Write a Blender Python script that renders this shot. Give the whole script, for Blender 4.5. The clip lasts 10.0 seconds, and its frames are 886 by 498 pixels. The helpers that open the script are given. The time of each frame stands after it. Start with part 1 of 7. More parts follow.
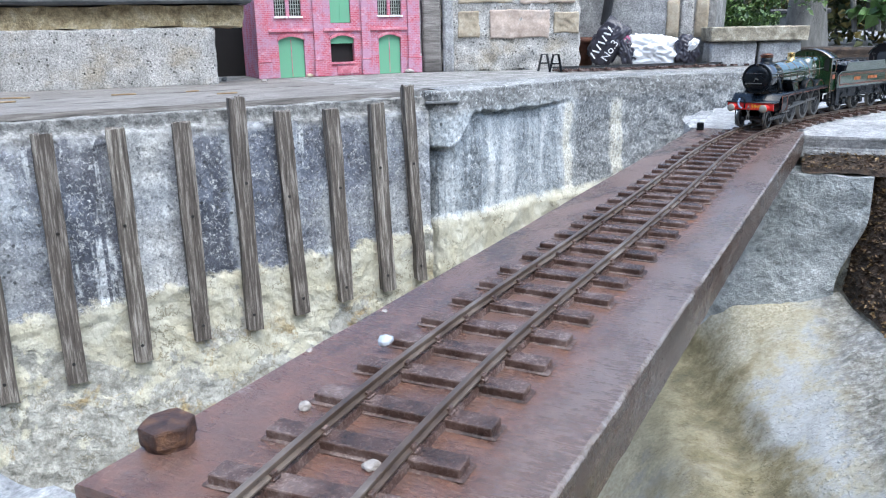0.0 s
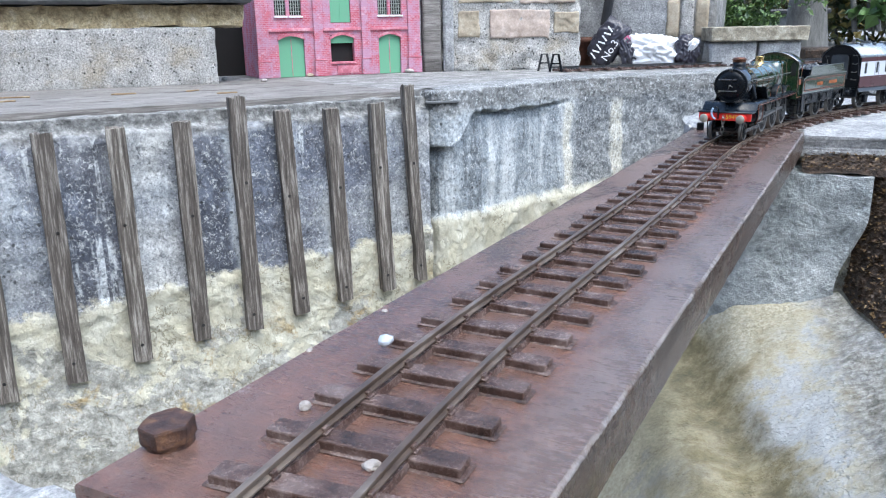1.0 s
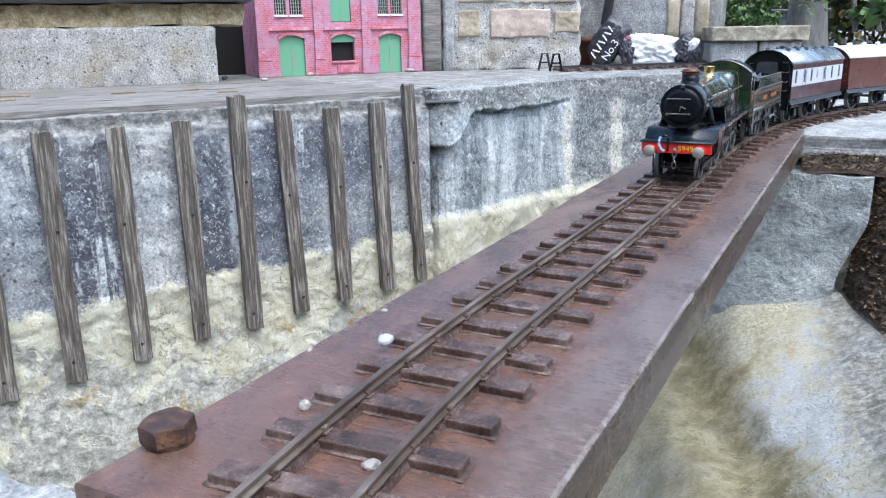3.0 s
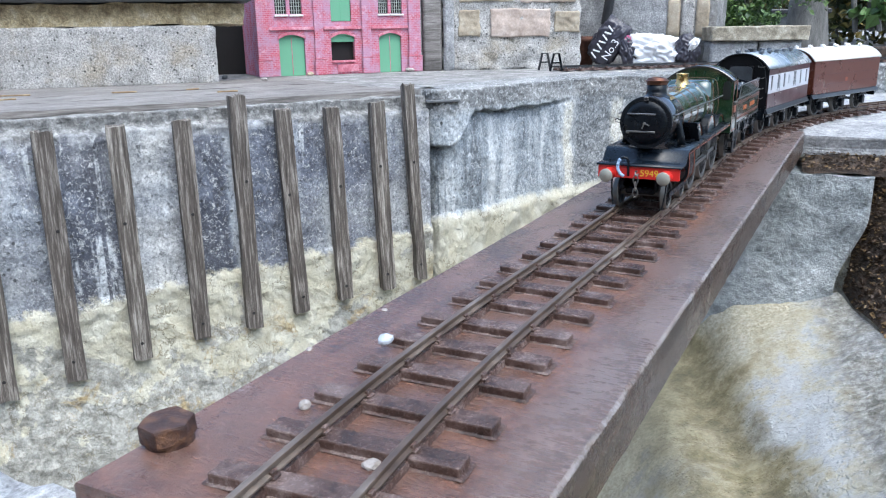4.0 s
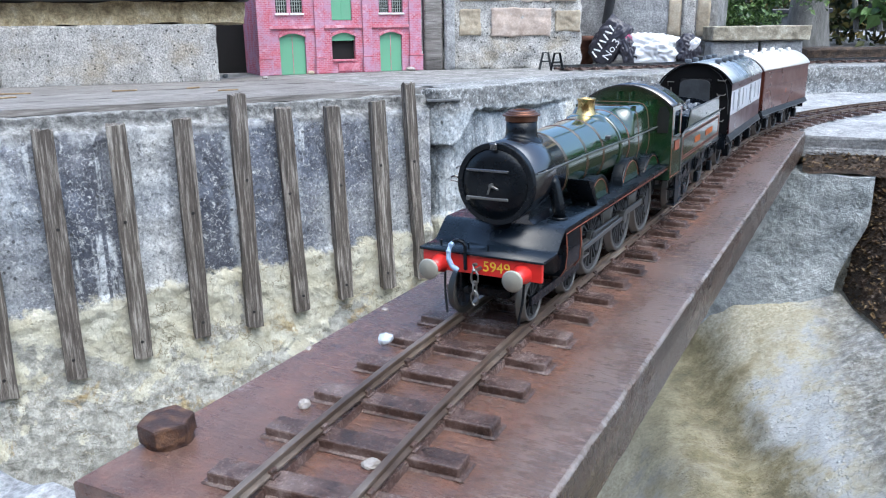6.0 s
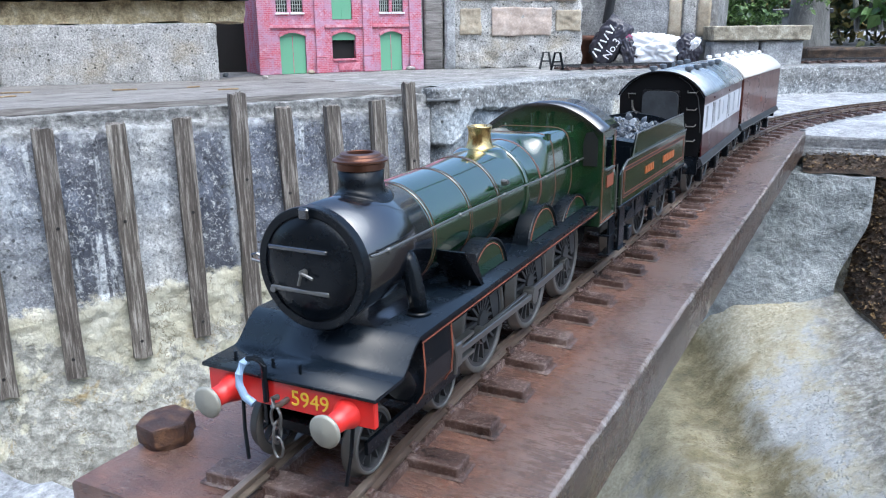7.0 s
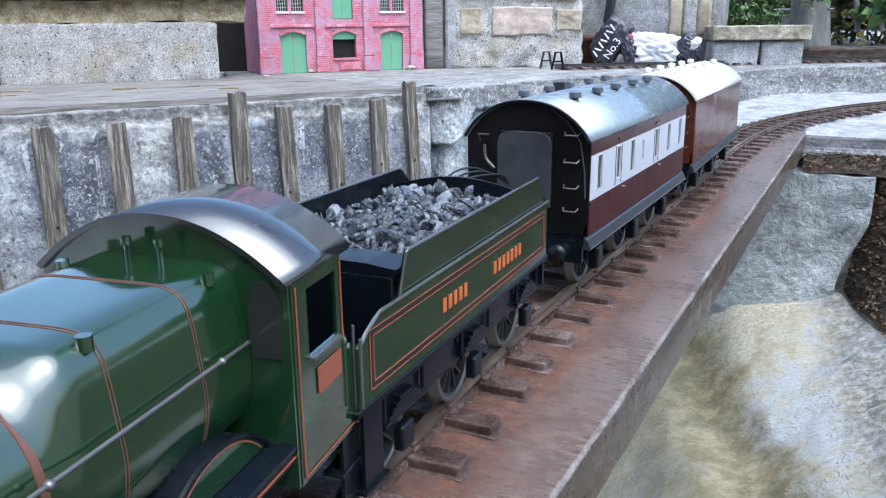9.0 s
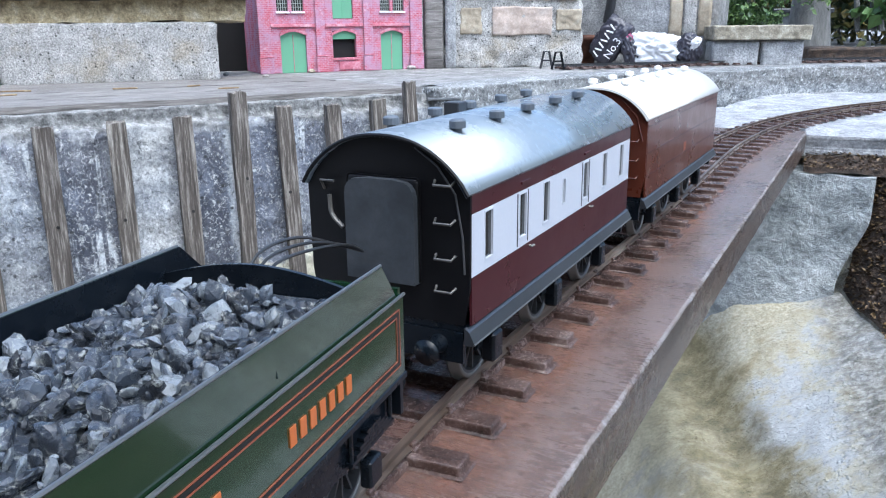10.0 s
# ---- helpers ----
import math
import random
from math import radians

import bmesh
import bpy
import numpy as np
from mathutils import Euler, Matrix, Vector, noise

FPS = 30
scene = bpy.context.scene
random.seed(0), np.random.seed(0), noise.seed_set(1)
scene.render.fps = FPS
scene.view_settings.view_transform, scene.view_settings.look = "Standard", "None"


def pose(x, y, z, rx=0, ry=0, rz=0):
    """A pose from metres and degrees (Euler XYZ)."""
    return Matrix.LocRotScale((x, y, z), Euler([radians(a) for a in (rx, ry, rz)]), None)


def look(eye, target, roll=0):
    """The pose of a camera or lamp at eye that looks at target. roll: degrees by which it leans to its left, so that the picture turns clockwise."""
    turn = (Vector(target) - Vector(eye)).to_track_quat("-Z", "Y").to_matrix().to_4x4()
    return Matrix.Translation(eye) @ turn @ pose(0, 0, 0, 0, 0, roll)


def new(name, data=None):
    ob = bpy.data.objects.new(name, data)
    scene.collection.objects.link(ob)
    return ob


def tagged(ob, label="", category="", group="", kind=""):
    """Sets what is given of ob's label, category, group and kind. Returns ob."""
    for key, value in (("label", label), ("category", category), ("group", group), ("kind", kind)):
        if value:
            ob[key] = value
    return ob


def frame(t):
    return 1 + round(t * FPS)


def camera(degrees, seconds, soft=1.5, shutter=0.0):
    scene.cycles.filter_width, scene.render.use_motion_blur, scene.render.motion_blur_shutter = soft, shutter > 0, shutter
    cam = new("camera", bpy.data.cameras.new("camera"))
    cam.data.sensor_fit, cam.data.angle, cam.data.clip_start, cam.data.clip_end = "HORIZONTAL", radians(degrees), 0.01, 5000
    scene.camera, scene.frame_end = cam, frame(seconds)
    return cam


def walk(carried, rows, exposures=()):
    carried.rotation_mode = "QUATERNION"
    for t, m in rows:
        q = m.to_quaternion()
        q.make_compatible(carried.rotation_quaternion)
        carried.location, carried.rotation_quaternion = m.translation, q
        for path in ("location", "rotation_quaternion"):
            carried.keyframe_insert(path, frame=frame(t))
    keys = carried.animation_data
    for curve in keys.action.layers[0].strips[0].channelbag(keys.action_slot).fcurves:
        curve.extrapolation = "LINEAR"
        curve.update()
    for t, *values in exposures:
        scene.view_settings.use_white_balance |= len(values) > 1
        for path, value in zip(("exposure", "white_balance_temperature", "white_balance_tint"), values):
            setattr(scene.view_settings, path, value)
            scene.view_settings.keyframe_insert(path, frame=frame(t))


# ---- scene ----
# ---- camera ----
cam = camera(58.35, 10.0, soft=1.1)


def eye_pose(x, y, z, yaw, pitch, roll):
    """Camera pose from its heading to the left of +y, its pitch and its roll."""
    return pose(x, y, z, 90 + pitch, 0, yaw) @ pose(0, 0, 0, 0, 0, roll)


CAMERA_ROWS = [
    (0.0, eye_pose(0.1353, -0.1278, 0.1279, 28.210, -15.440, -1.150)),
    (2.5, eye_pose(0.1350, -0.1278, 0.1279, 28.190, -15.492, -1.030)),
    (5.5, eye_pose(0.1350, -0.1277, 0.1281, 28.213, -15.577, -0.885)),
    (7.0, eye_pose(0.1348, -0.1270, 0.1279, 28.229, -15.626, -0.770)),
    (10.0, eye_pose(0.1346, -0.1268, 0.1277, 28.248, -15.672, -0.689)),
]
walk(cam, CAMERA_ROWS, [(0.0, 1.36, 5900, 4), (5.5, 1.32, 5880, 4), (7.5, 1.34, 5780, 4), (10.0, 1.42, 5720, 4)])

# ---- light ----
world = bpy.data.worlds.new("sky")
scene.world = world
world.use_nodes = True
wn = world.node_tree.nodes
sky = wn.new("ShaderNodeTexSky")
sky.sky_type = "NISHITA"
sky.sun_disc = False
sky.sun_elevation = radians(65)
sky.sun_rotation = radians(120)
sky.air_density = 1.0
sky.dust_density = 5.0
sky.ozone_density = 3.0
wn["Background"].inputs["Strength"].default_value = 0.15
world.node_tree.links.new(sky.outputs["Color"], wn["Background"].inputs["Color"])
sun = new("sun", bpy.data.lights.new("sun", "SUN"))
sun.data.energy = 0.75
sun.data.angle = radians(72)
sun.data.color = (0.93, 0.97, 1.0)
sun.matrix_world = look((0.72, -0.42, 1.80), (0.0, 0.0, 0))


# ---- building helpers ----
def put(name, bm, material, parent=None, label="", smooth=False):
    me = bpy.data.meshes.new(name)
    if smooth:
        for f in bm.faces:
            f.smooth = True
    bm.to_mesh(me)
    bm.free()
    ob = new(name, me)
    if material is not None:
        for m in material if isinstance(material, (list, tuple)) else (material,):
            me.materials.append(m)
    if parent is not None:
        ob.parent = parent
    if label:
        ob["label"] = label
    return ob


def part(name, bm, material, parent, label="", smooth=False):
    return put(name, bm, material, parent, label, smooth)


def box(bm, x0, x1, y0, y1, z0, z1, bevel=0.0, m=None, seg=1):
    """A box between two corners, with bevelled edges."""
    g = bmesh.ops.create_cube(bm, size=1.0)
    bmesh.ops.transform(bm, matrix=Matrix.LocRotScale(((x0 + x1) / 2, (y0 + y1) / 2, (z0 + z1) / 2), None, (x1 - x0, y1 - y0, z1 - z0)), verts=g["verts"])
    vs = g["verts"]
    if bevel:
        es = list({e for v in vs for e in v.link_edges})
        r = bmesh.ops.bevel(bm, geom=es, offset=bevel, segments=seg, affect="EDGES", profile=0.5)
        vs = list({v for f in r["faces"] for v in f.verts} | {v for v in vs if v.is_valid})
    if m is not None:
        bmesh.ops.transform(bm, matrix=m, verts=vs)
    return vs


AXIS = {"x": Matrix.Rotation(radians(90), 4, "Y"), "y": Matrix.Rotation(radians(-90), 4, "X"), "z": Matrix.Identity(4)}


def rod(bm, axis, cx, cy, cz, r, length, seg=24, r2=None, m=None):
    """A cylinder or cone with its middle at the place given, along an axis."""
    g = bmesh.ops.create_cone(bm, cap_ends=True, segments=seg, radius1=r, radius2=r if r2 is None else r2, depth=length)
    mm = Matrix.Translation((cx, cy, cz)) @ AXIS[axis]
    if m is not None:
        mm = m @ mm
    bmesh.ops.transform(bm, matrix=mm, verts=g["verts"])
    return g["verts"]


def between(bm, a, b, r, seg=8, r2=None):
    """A rod from point a to point b."""
    a, b = Vector(a), Vector(b)
    g = bmesh.ops.create_cone(bm, cap_ends=True, segments=seg, radius1=r, radius2=r if r2 is None else r2, depth=(b - a).length)
    turn = (b - a).to_track_quat("Z", "Y").to_matrix().to_4x4()
    bmesh.ops.transform(bm, matrix=Matrix.Translation((a + b) / 2) @ turn, verts=g["verts"])


def pipe(bm, pts, r, seg=8):
    """A bent round tube through points."""
    pts = [Vector(q) for q in pts]
    rings = []
    up = Vector((0.13, 0.21, 0.97))
    for i, q in enumerate(pts):
        d = (pts[min(i + 1, len(pts) - 1)] - pts[max(i - 1, 0)]).normalized()
        a = d.cross(up).normalized()
        b = a.cross(d)
        rings.append([bm.verts.new(q + r * (math.cos(k * math.tau / seg) * a + math.sin(k * math.tau / seg) * b)) for k in range(seg)])
    for p0, p1 in zip(rings, rings[1:]):
        for k in range(seg):
            bm.faces.new((p0[k], p0[(k + 1) % seg], p1[(k + 1) % seg], p1[k]))
    bm.faces.new(rings[0][::-1])
    bm.faces.new(rings[-1])


def lathe(bm, profile, seg=32, m=None, arc=math.tau):
    """Turns (radius, height) pairs round z."""
    rings = []
    full = abs(arc - math.tau) < 1e-6
    n = seg if full else seg + 1
    for r, z in profile:
        rings.append([bm.verts.new((max(r, 1e-6) * math.cos(arc * k / seg), max(r, 1e-6) * math.sin(arc * k / seg), z)) for k in range(n)])
    for p0, p1 in zip(rings, rings[1:]):
        for k in range(seg):
            bm.faces.new((p0[k], p0[(k + 1) % n], p1[(k + 1) % n], p1[k]))
    if m is not None:
        bmesh.ops.transform(bm, matrix=m, verts=[v for ring in rings for v in ring])


def prism(bm, outline, axis, a, b, m=None):
    """Extrudes a closed outline of (u, v) pairs along an axis from a to b."""
    def at(u, v, w):
        return {"x": (w, u, v), "y": (u, w, v), "z": (u, v, w)}[axis]
    lo = [bm.verts.new(at(u, v, a)) for u, v in outline]
    hi = [bm.verts.new(at(u, v, b)) for u, v in outline]
    n = len(outline)
    for k in range(n):
        bm.faces.new((lo[k], lo[(k + 1) % n], hi[(k + 1) % n], hi[k]))
    bm.faces.new(lo[::-1])
    bm.faces.new(hi)
    bmesh.ops.recalc_face_normals(bm, faces=bm.faces)
    if m is not None:
        bmesh.ops.transform(bm, matrix=m, verts=lo + hi)


def rough(bm, amount, size, seed=0.0, lock=None):
    """Pushes the vertices about by noise."""
    for v in bm.verts:
        if lock is not None and lock(v.co):
            continue
        q = v.co / size + Vector((seed, seed * 1.7, seed * 0.3))
        v.co += amount * noise.noise_vector(q)


def grid_surface(bm, nu, nv, fn):
    rows = [[bm.verts.new(fn(i / nu, j / nv)) for j in range(nv + 1)] for i in range(nu + 1)]
    for i in range(nu):
        for j in range(nv):
            bm.faces.new((rows[i][j], rows[i + 1][j], rows[i + 1][j + 1], rows[i][j + 1]))
    return rows


def smooth_path(points, n):
    """n + 1 points along a Catmull-Rom curve through the points."""
    P = [Vector(q) for q in points]
    P = [2 * P[0] - P[1]] + P + [2 * P[-1] - P[-2]]
    out = []
    for i in range(n + 1):
        u = i / n * (len(P) - 3)
        k = min(int(u), len(P) - 4)
        t = u - k
        a, b, c, d = P[k:k + 4]
        out.append(0.5 * (2 * b + (c - a) * t + (2 * a - 5 * b + 4 * c - d) * t * t + (3 * b - a - 3 * c + d) * t ** 3))
    return out


# ---- the line of the railway: place and heading along its length ----
STEP = 0.0025
TRACK_S0 = -1.2


def _line():
    out = []
    sm = lambda s, a: 1 / (1 + math.exp(-(s - a) / 0.03))
    x, y, h = 0.0313, -0.15, -0.2246
    n = int(round(-TRACK_S0 / STEP))
    back = [(x - math.sin(h) * STEP * k, y - math.cos(h) * STEP * k, h) for k in range(n, 0, -1)]
    s = STEP / 2
    while s < 3.4:
        out.append((x, y, h))
        k = 0.6508 + (-0.0972 - 0.6508) * sm(s, 0.3813) + (0.54 + 0.0972) * sm(s, 0.8400) + (0.95 - 0.54) * sm(s, 1.0966)
        h += k * STEP
        x += math.sin(h) * STEP
        y += math.cos(h) * STEP
        s += STEP
    return back + out


LINE = _line()


def on_line(s):
    """x, y and heading (clockwise from +y) at the length s along the railway."""
    u = (s - TRACK_S0) / STEP
    k = max(0, min(len(LINE) - 2, int(u)))
    t = u - k
    a, b = LINE[k], LINE[k + 1]
    return tuple(a[i] + (b[i] - a[i]) * t for i in range(3))


def line_pose(s, z=0.0):
    x, y, h = on_line(s)
    return pose(x, y, z, 0, 0, -math.degrees(h))


# ---- materials ----
def hexcol(v):
    return (*v, 1.0)


class Nodes:
    """A small wrapper for building a material's nodes."""

    def __init__(self, name):
        self.m = bpy.data.materials.new(name)
        self.m.use_nodes = True
        self.t = self.m.node_tree
        self.b = self.t.nodes["Principled BSDF"]
        self.tc = self.t.nodes.new("ShaderNodeTexCoord")
        self.co = self.tc.outputs["Object"]

    def link(self, a, b):
        self.t.links.new(a, b)

    def mapped(self, scale=(1, 1, 1), spread=False):
        n = self.t.nodes.new("ShaderNodeMapping")
        n.inputs["Scale"].default_value = scale
        self.link(self.co, n.inputs["Vector"])
        if spread:
            oi = self.t.nodes.new("ShaderNodeObjectInfo")
            mul = self.t.nodes.new("ShaderNodeMath")
            mul.operation = "MULTIPLY"
            mul.inputs[1].default_value = 37.0
            self.link(oi.outputs["Random"], mul.inputs[0])
            self.link(mul.outputs[0], n.inputs["Location"])
        return n.outputs["Vector"]

    def noise(self, scale, detail=5, rough=0.6, vec=None, distort=0.0):
        n = self.t.nodes.new("ShaderNodeTexNoise")
        n.inputs["Scale"].default_value = scale
        n.inputs["Detail"].default_value = detail
        n.inputs["Roughness"].default_value = rough
        n.inputs["Distortion"].default_value = distort
        self.link(vec or self.co, n.inputs["Vector"])
        return n.outputs["Fac"]

    def cells(self, scale, vec=None, out="Distance"):
        n = self.t.nodes.new("ShaderNodeTexVoronoi")
        n.inputs["Scale"].default_value = scale
        self.link(vec or self.co, n.inputs["Vector"])
        return n.outputs[out]

    def ramp(self, fac, stops):
        n = self.t.nodes.new("ShaderNodeValToRGB")
        e = n.color_ramp.elements
        while len(e) < len(stops):
            e.new(0.5)
        for el, (pos, col) in zip(e, stops):
            el.position = pos
            el.color = hexcol(col) if not isinstance(col, (int, float)) else (col, col, col, 1)
        self.link(fac, n.inputs["Fac"])
        return n.outputs["Color"]

    def mix(self, fac, a, b, mode="MIX"):
        n = self.t.nodes.new("ShaderNodeMix")
        n.data_type = "RGBA"
        n.blend_type = mode
        for sock, v in ((n.inputs[0], fac), (n.inputs[6], a), (n.inputs[7], b)):
            if isinstance(v, (int, float)):
                sock.default_value = v if sock.type == "VALUE" else (v, v, v, 1)
            elif isinstance(v, tuple):
                sock.default_value = hexcol(v)
            else:
                self.link(v, sock)
        return n.outputs[2]

    def math(self, op, a, b=0.0):
        n = self.t.nodes.new("ShaderNodeMath")
        n.operation = op
        n.use_clamp = False
        for sock, v in ((n.inputs[0], a), (n.inputs[1], b)):
            if isinstance(v, (int, float)):
                sock.default_value = v
            else:
                self.link(v, sock)
        return n.outputs[0]

    def axis(self, k):
        n = self.t.nodes.new("ShaderNodeSeparateXYZ")
        self.link(self.co, n.inputs[0])
        return n.outputs[k]

    def bump(self, height, strength, dist):
        n = self.t.nodes.new("ShaderNodeBump")
        n.inputs["Strength"].default_value = strength
        n.inputs["Distance"].default_value = dist
        self.link(height, n.inputs["Height"])
        self.link(n.outputs["Normal"], self.b.inputs["Normal"])

    def finish(self, col, rough, metal=0.0, coat=0.0):
        for name, v in (("Base Color", col), ("Roughness", rough), ("Metallic", metal), ("Coat Weight", coat)):
            s = self.b.inputs[name]
            if isinstance(v, tuple):
                s.default_value = hexcol(v)
            elif isinstance(v, (int, float)):
                s.default_value = v
            else:
                self.link(v, s)
        return self.m


def surface(name, dark, mid, light, scale=20.0, rough=(0.7, 0.9), bump=0.4, dist=0.001, fine=8.0, grain=0.35, stretch=(1, 1, 1), metal=0.0, coat=0.0, spread=False):
    """Colour varied at two scales, a little relief, uneven gloss."""
    n = Nodes(name)
    v = n.mapped(stretch, spread)
    big = n.noise(scale, 6, 0.62, v, 0.4)
    small = n.noise(scale * fine, 5, 0.7, v)
    col = n.ramp(big, [(0.3, dark), (0.5, mid), (0.7, light)])
    col = n.mix(grain, col, n.ramp(small, [(0.3, 0.25), (0.5, 0.5), (0.72, 0.85)]), "OVERLAY")
    r = n.ramp(small, [(0.3, rough[0]), (0.7, rough[1])])
    n.bump(n.math("ADD", small, n.math("MULTIPLY", big, 1.5)), bump, dist)
    return n.finish(col, r, metal, coat)


def enamel(name, col, rough=0.22, wear=0.12, metal=0.0, coat=0.3, ior=1.5):
    """Model paint: a plain coat with faint dust and handling marks."""
    n = Nodes(name)
    dust = n.noise(45, 6, 0.7)
    fine = n.noise(700, 4, 0.7)
    c = n.mix(n.ramp(dust, [(0.45, 0.0), (0.8, wear)]), col, tuple(min(1.0, 0.55 * x + 0.12) for x in col))
    c = n.mix(0.12, c, n.ramp(fine, [(0.3, 0.35), (0.7, 0.65)]), "OVERLAY")
    r = n.ramp(dust, [(0.3, rough), (0.75, min(1.0, rough + 0.16))])
    n.bump(fine, 0.03, 0.0002)
    n.b.inputs["IOR"].default_value = ior
    n.b.inputs["Coat Roughness"].default_value = 0.06
    return n.finish(c, r, metal, coat)


def crust(n, scale, lo, width=0.03, distort=0.6):
    """Flakes with sharp edges."""
    return n.ramp(n.noise(scale, 6, 0.6, None, distort), [(lo, 0.0), (lo + width, 1.0)])


def lime_coat(n, fine, z_low, along):
    """Flaking cream limewash: bare grey render where it has fallen, an ochre crust low down along the wall."""
    tone = n.noise(30, 6, 0.65, None, 0.5)
    col = n.ramp(tone, [(0.30, (0.45, 0.42, 0.31)), (0.45, (0.525, 0.50, 0.39)), (0.60, (0.59, 0.575, 0.48))])
    bare = n.math("ADD", n.noise(9, 7, 0.7, None, 0.4), n.math("MULTIPLY", z_low, 0.16))
    bare = n.ramp(bare, [(0.635, 0.0), (0.66, 0.85)])
    col = n.mix(bare, col, n.ramp(n.noise(90, 6, 0.75), [(0.35, (0.16, 0.16, 0.145)), (0.5, (0.33, 0.325, 0.30)), (0.65, (0.52, 0.515, 0.48))]))
    ochre = n.math("MULTIPLY", n.ramp(n.math("ADD", n.noise(21, 6, 0.7, None, 0.5), n.math("MULTIPLY", along, 0.22)), [(0.60, 0.0), (0.69, 0.8)]), n.ramp(z_low, [(0.30, 0.0), (0.75, 1.0)]))
    col = n.mix(ochre, col, n.ramp(n.noise(120, 5, 0.7), [(0.38, (0.20, 0.125, 0.045)), (0.55, (0.46, 0.34, 0.15)), (0.68, (0.60, 0.52, 0.33))]))
    crack = n.ramp(n.cells(62, n.mapped((1, 1, 1.5))), [(0.55, 0.0), (0.75, 0.55)])
    col = n.mix(n.math("MULTIPLY", crack, ochre), col, (0.12, 0.08, 0.04))
    col = n.mix(n.ramp(n.noise(150, 6, 0.78), [(0.63, 0.0), (0.68, 0.35)]), col, (0.28, 0.25, 0.18))
    lines = n.math("MULTIPLY", n.ramp(n.math("ABSOLUTE", n.math("SUBTRACT", n.noise(26, 7, 0.62), 0.5)), [(0.003, 0.75), (0.014, 0.0)]), n.ramp(n.noise(15, 5, 0.6), [(0.46, 0.0), (0.56, 1.0)]))
    col = n.mix(lines, col, (0.17, 0.14, 0.085))
    return n.mix(0.22, col, n.ramp(fine, [(0.36, 0.2), (0.64, 0.82)]), "OVERLAY")


def speckled(n, col, fine, speck, dark=0.7):
    """Lichen specks, round pits and black blotches of old concrete."""
    col = n.mix(n.ramp(speck, [(0.545, 0.0), (0.60, 0.8)]), col, (0.58, 0.60, 0.60))
    col = n.mix(n.ramp(n.noise(135, 5, 0.7, None, 0.5), [(0.57, 0.0), (0.63, dark)]), col, (0.055, 0.06, 0.07))
    pits = n.cells(75)
    col = n.mix(n.math("MULTIPLY", n.ramp(pits, [(0.12, 0.85), (0.20, 0.0)]), n.ramp(n.noise(14, 4, 0.6), [(0.50, 0.0), (0.58, 1.0)])), col, (0.045, 0.048, 0.05))
    vein = n.noise(85, 8, 0.82, None, 1.6)
    col = n.mix(n.ramp(vein, [(0.55, 0.0), (0.60, 0.45)]), col, (0.55, 0.575, 0.59))
    return n.mix(0.5, col, n.ramp(fine, [(0.36, 0.12), (0.5, 0.5), (0.64, 0.88)]), "OVERLAY")


# stained bays of the west wall: length along it and paleness
WEST_TONES = ((-0.30, 0.45), (-0.045, 0.58), (-0.005, 0.52), (0.022, 0.42), (0.046, 0.20), (0.090, 0.15), (0.110, 0.34), (0.124, 0.60), (0.155, 0.70), (0.182, 0.48), (0.203, 0.22), (0.238, 0.12), (0.2475, 0.36), (0.254, 0.92), (0.268, 0.66), (0.285, 0.36), (0.322, 0.30), (0.333, 0.66), (0.350, 0.32), (0.380, 0.34), (0.389, 0.82), (0.398, 0.66), (0.412, 0.32), (0.450, 0.36), (0.466, 0.66), (0.484, 0.38), (0.522, 0.58))


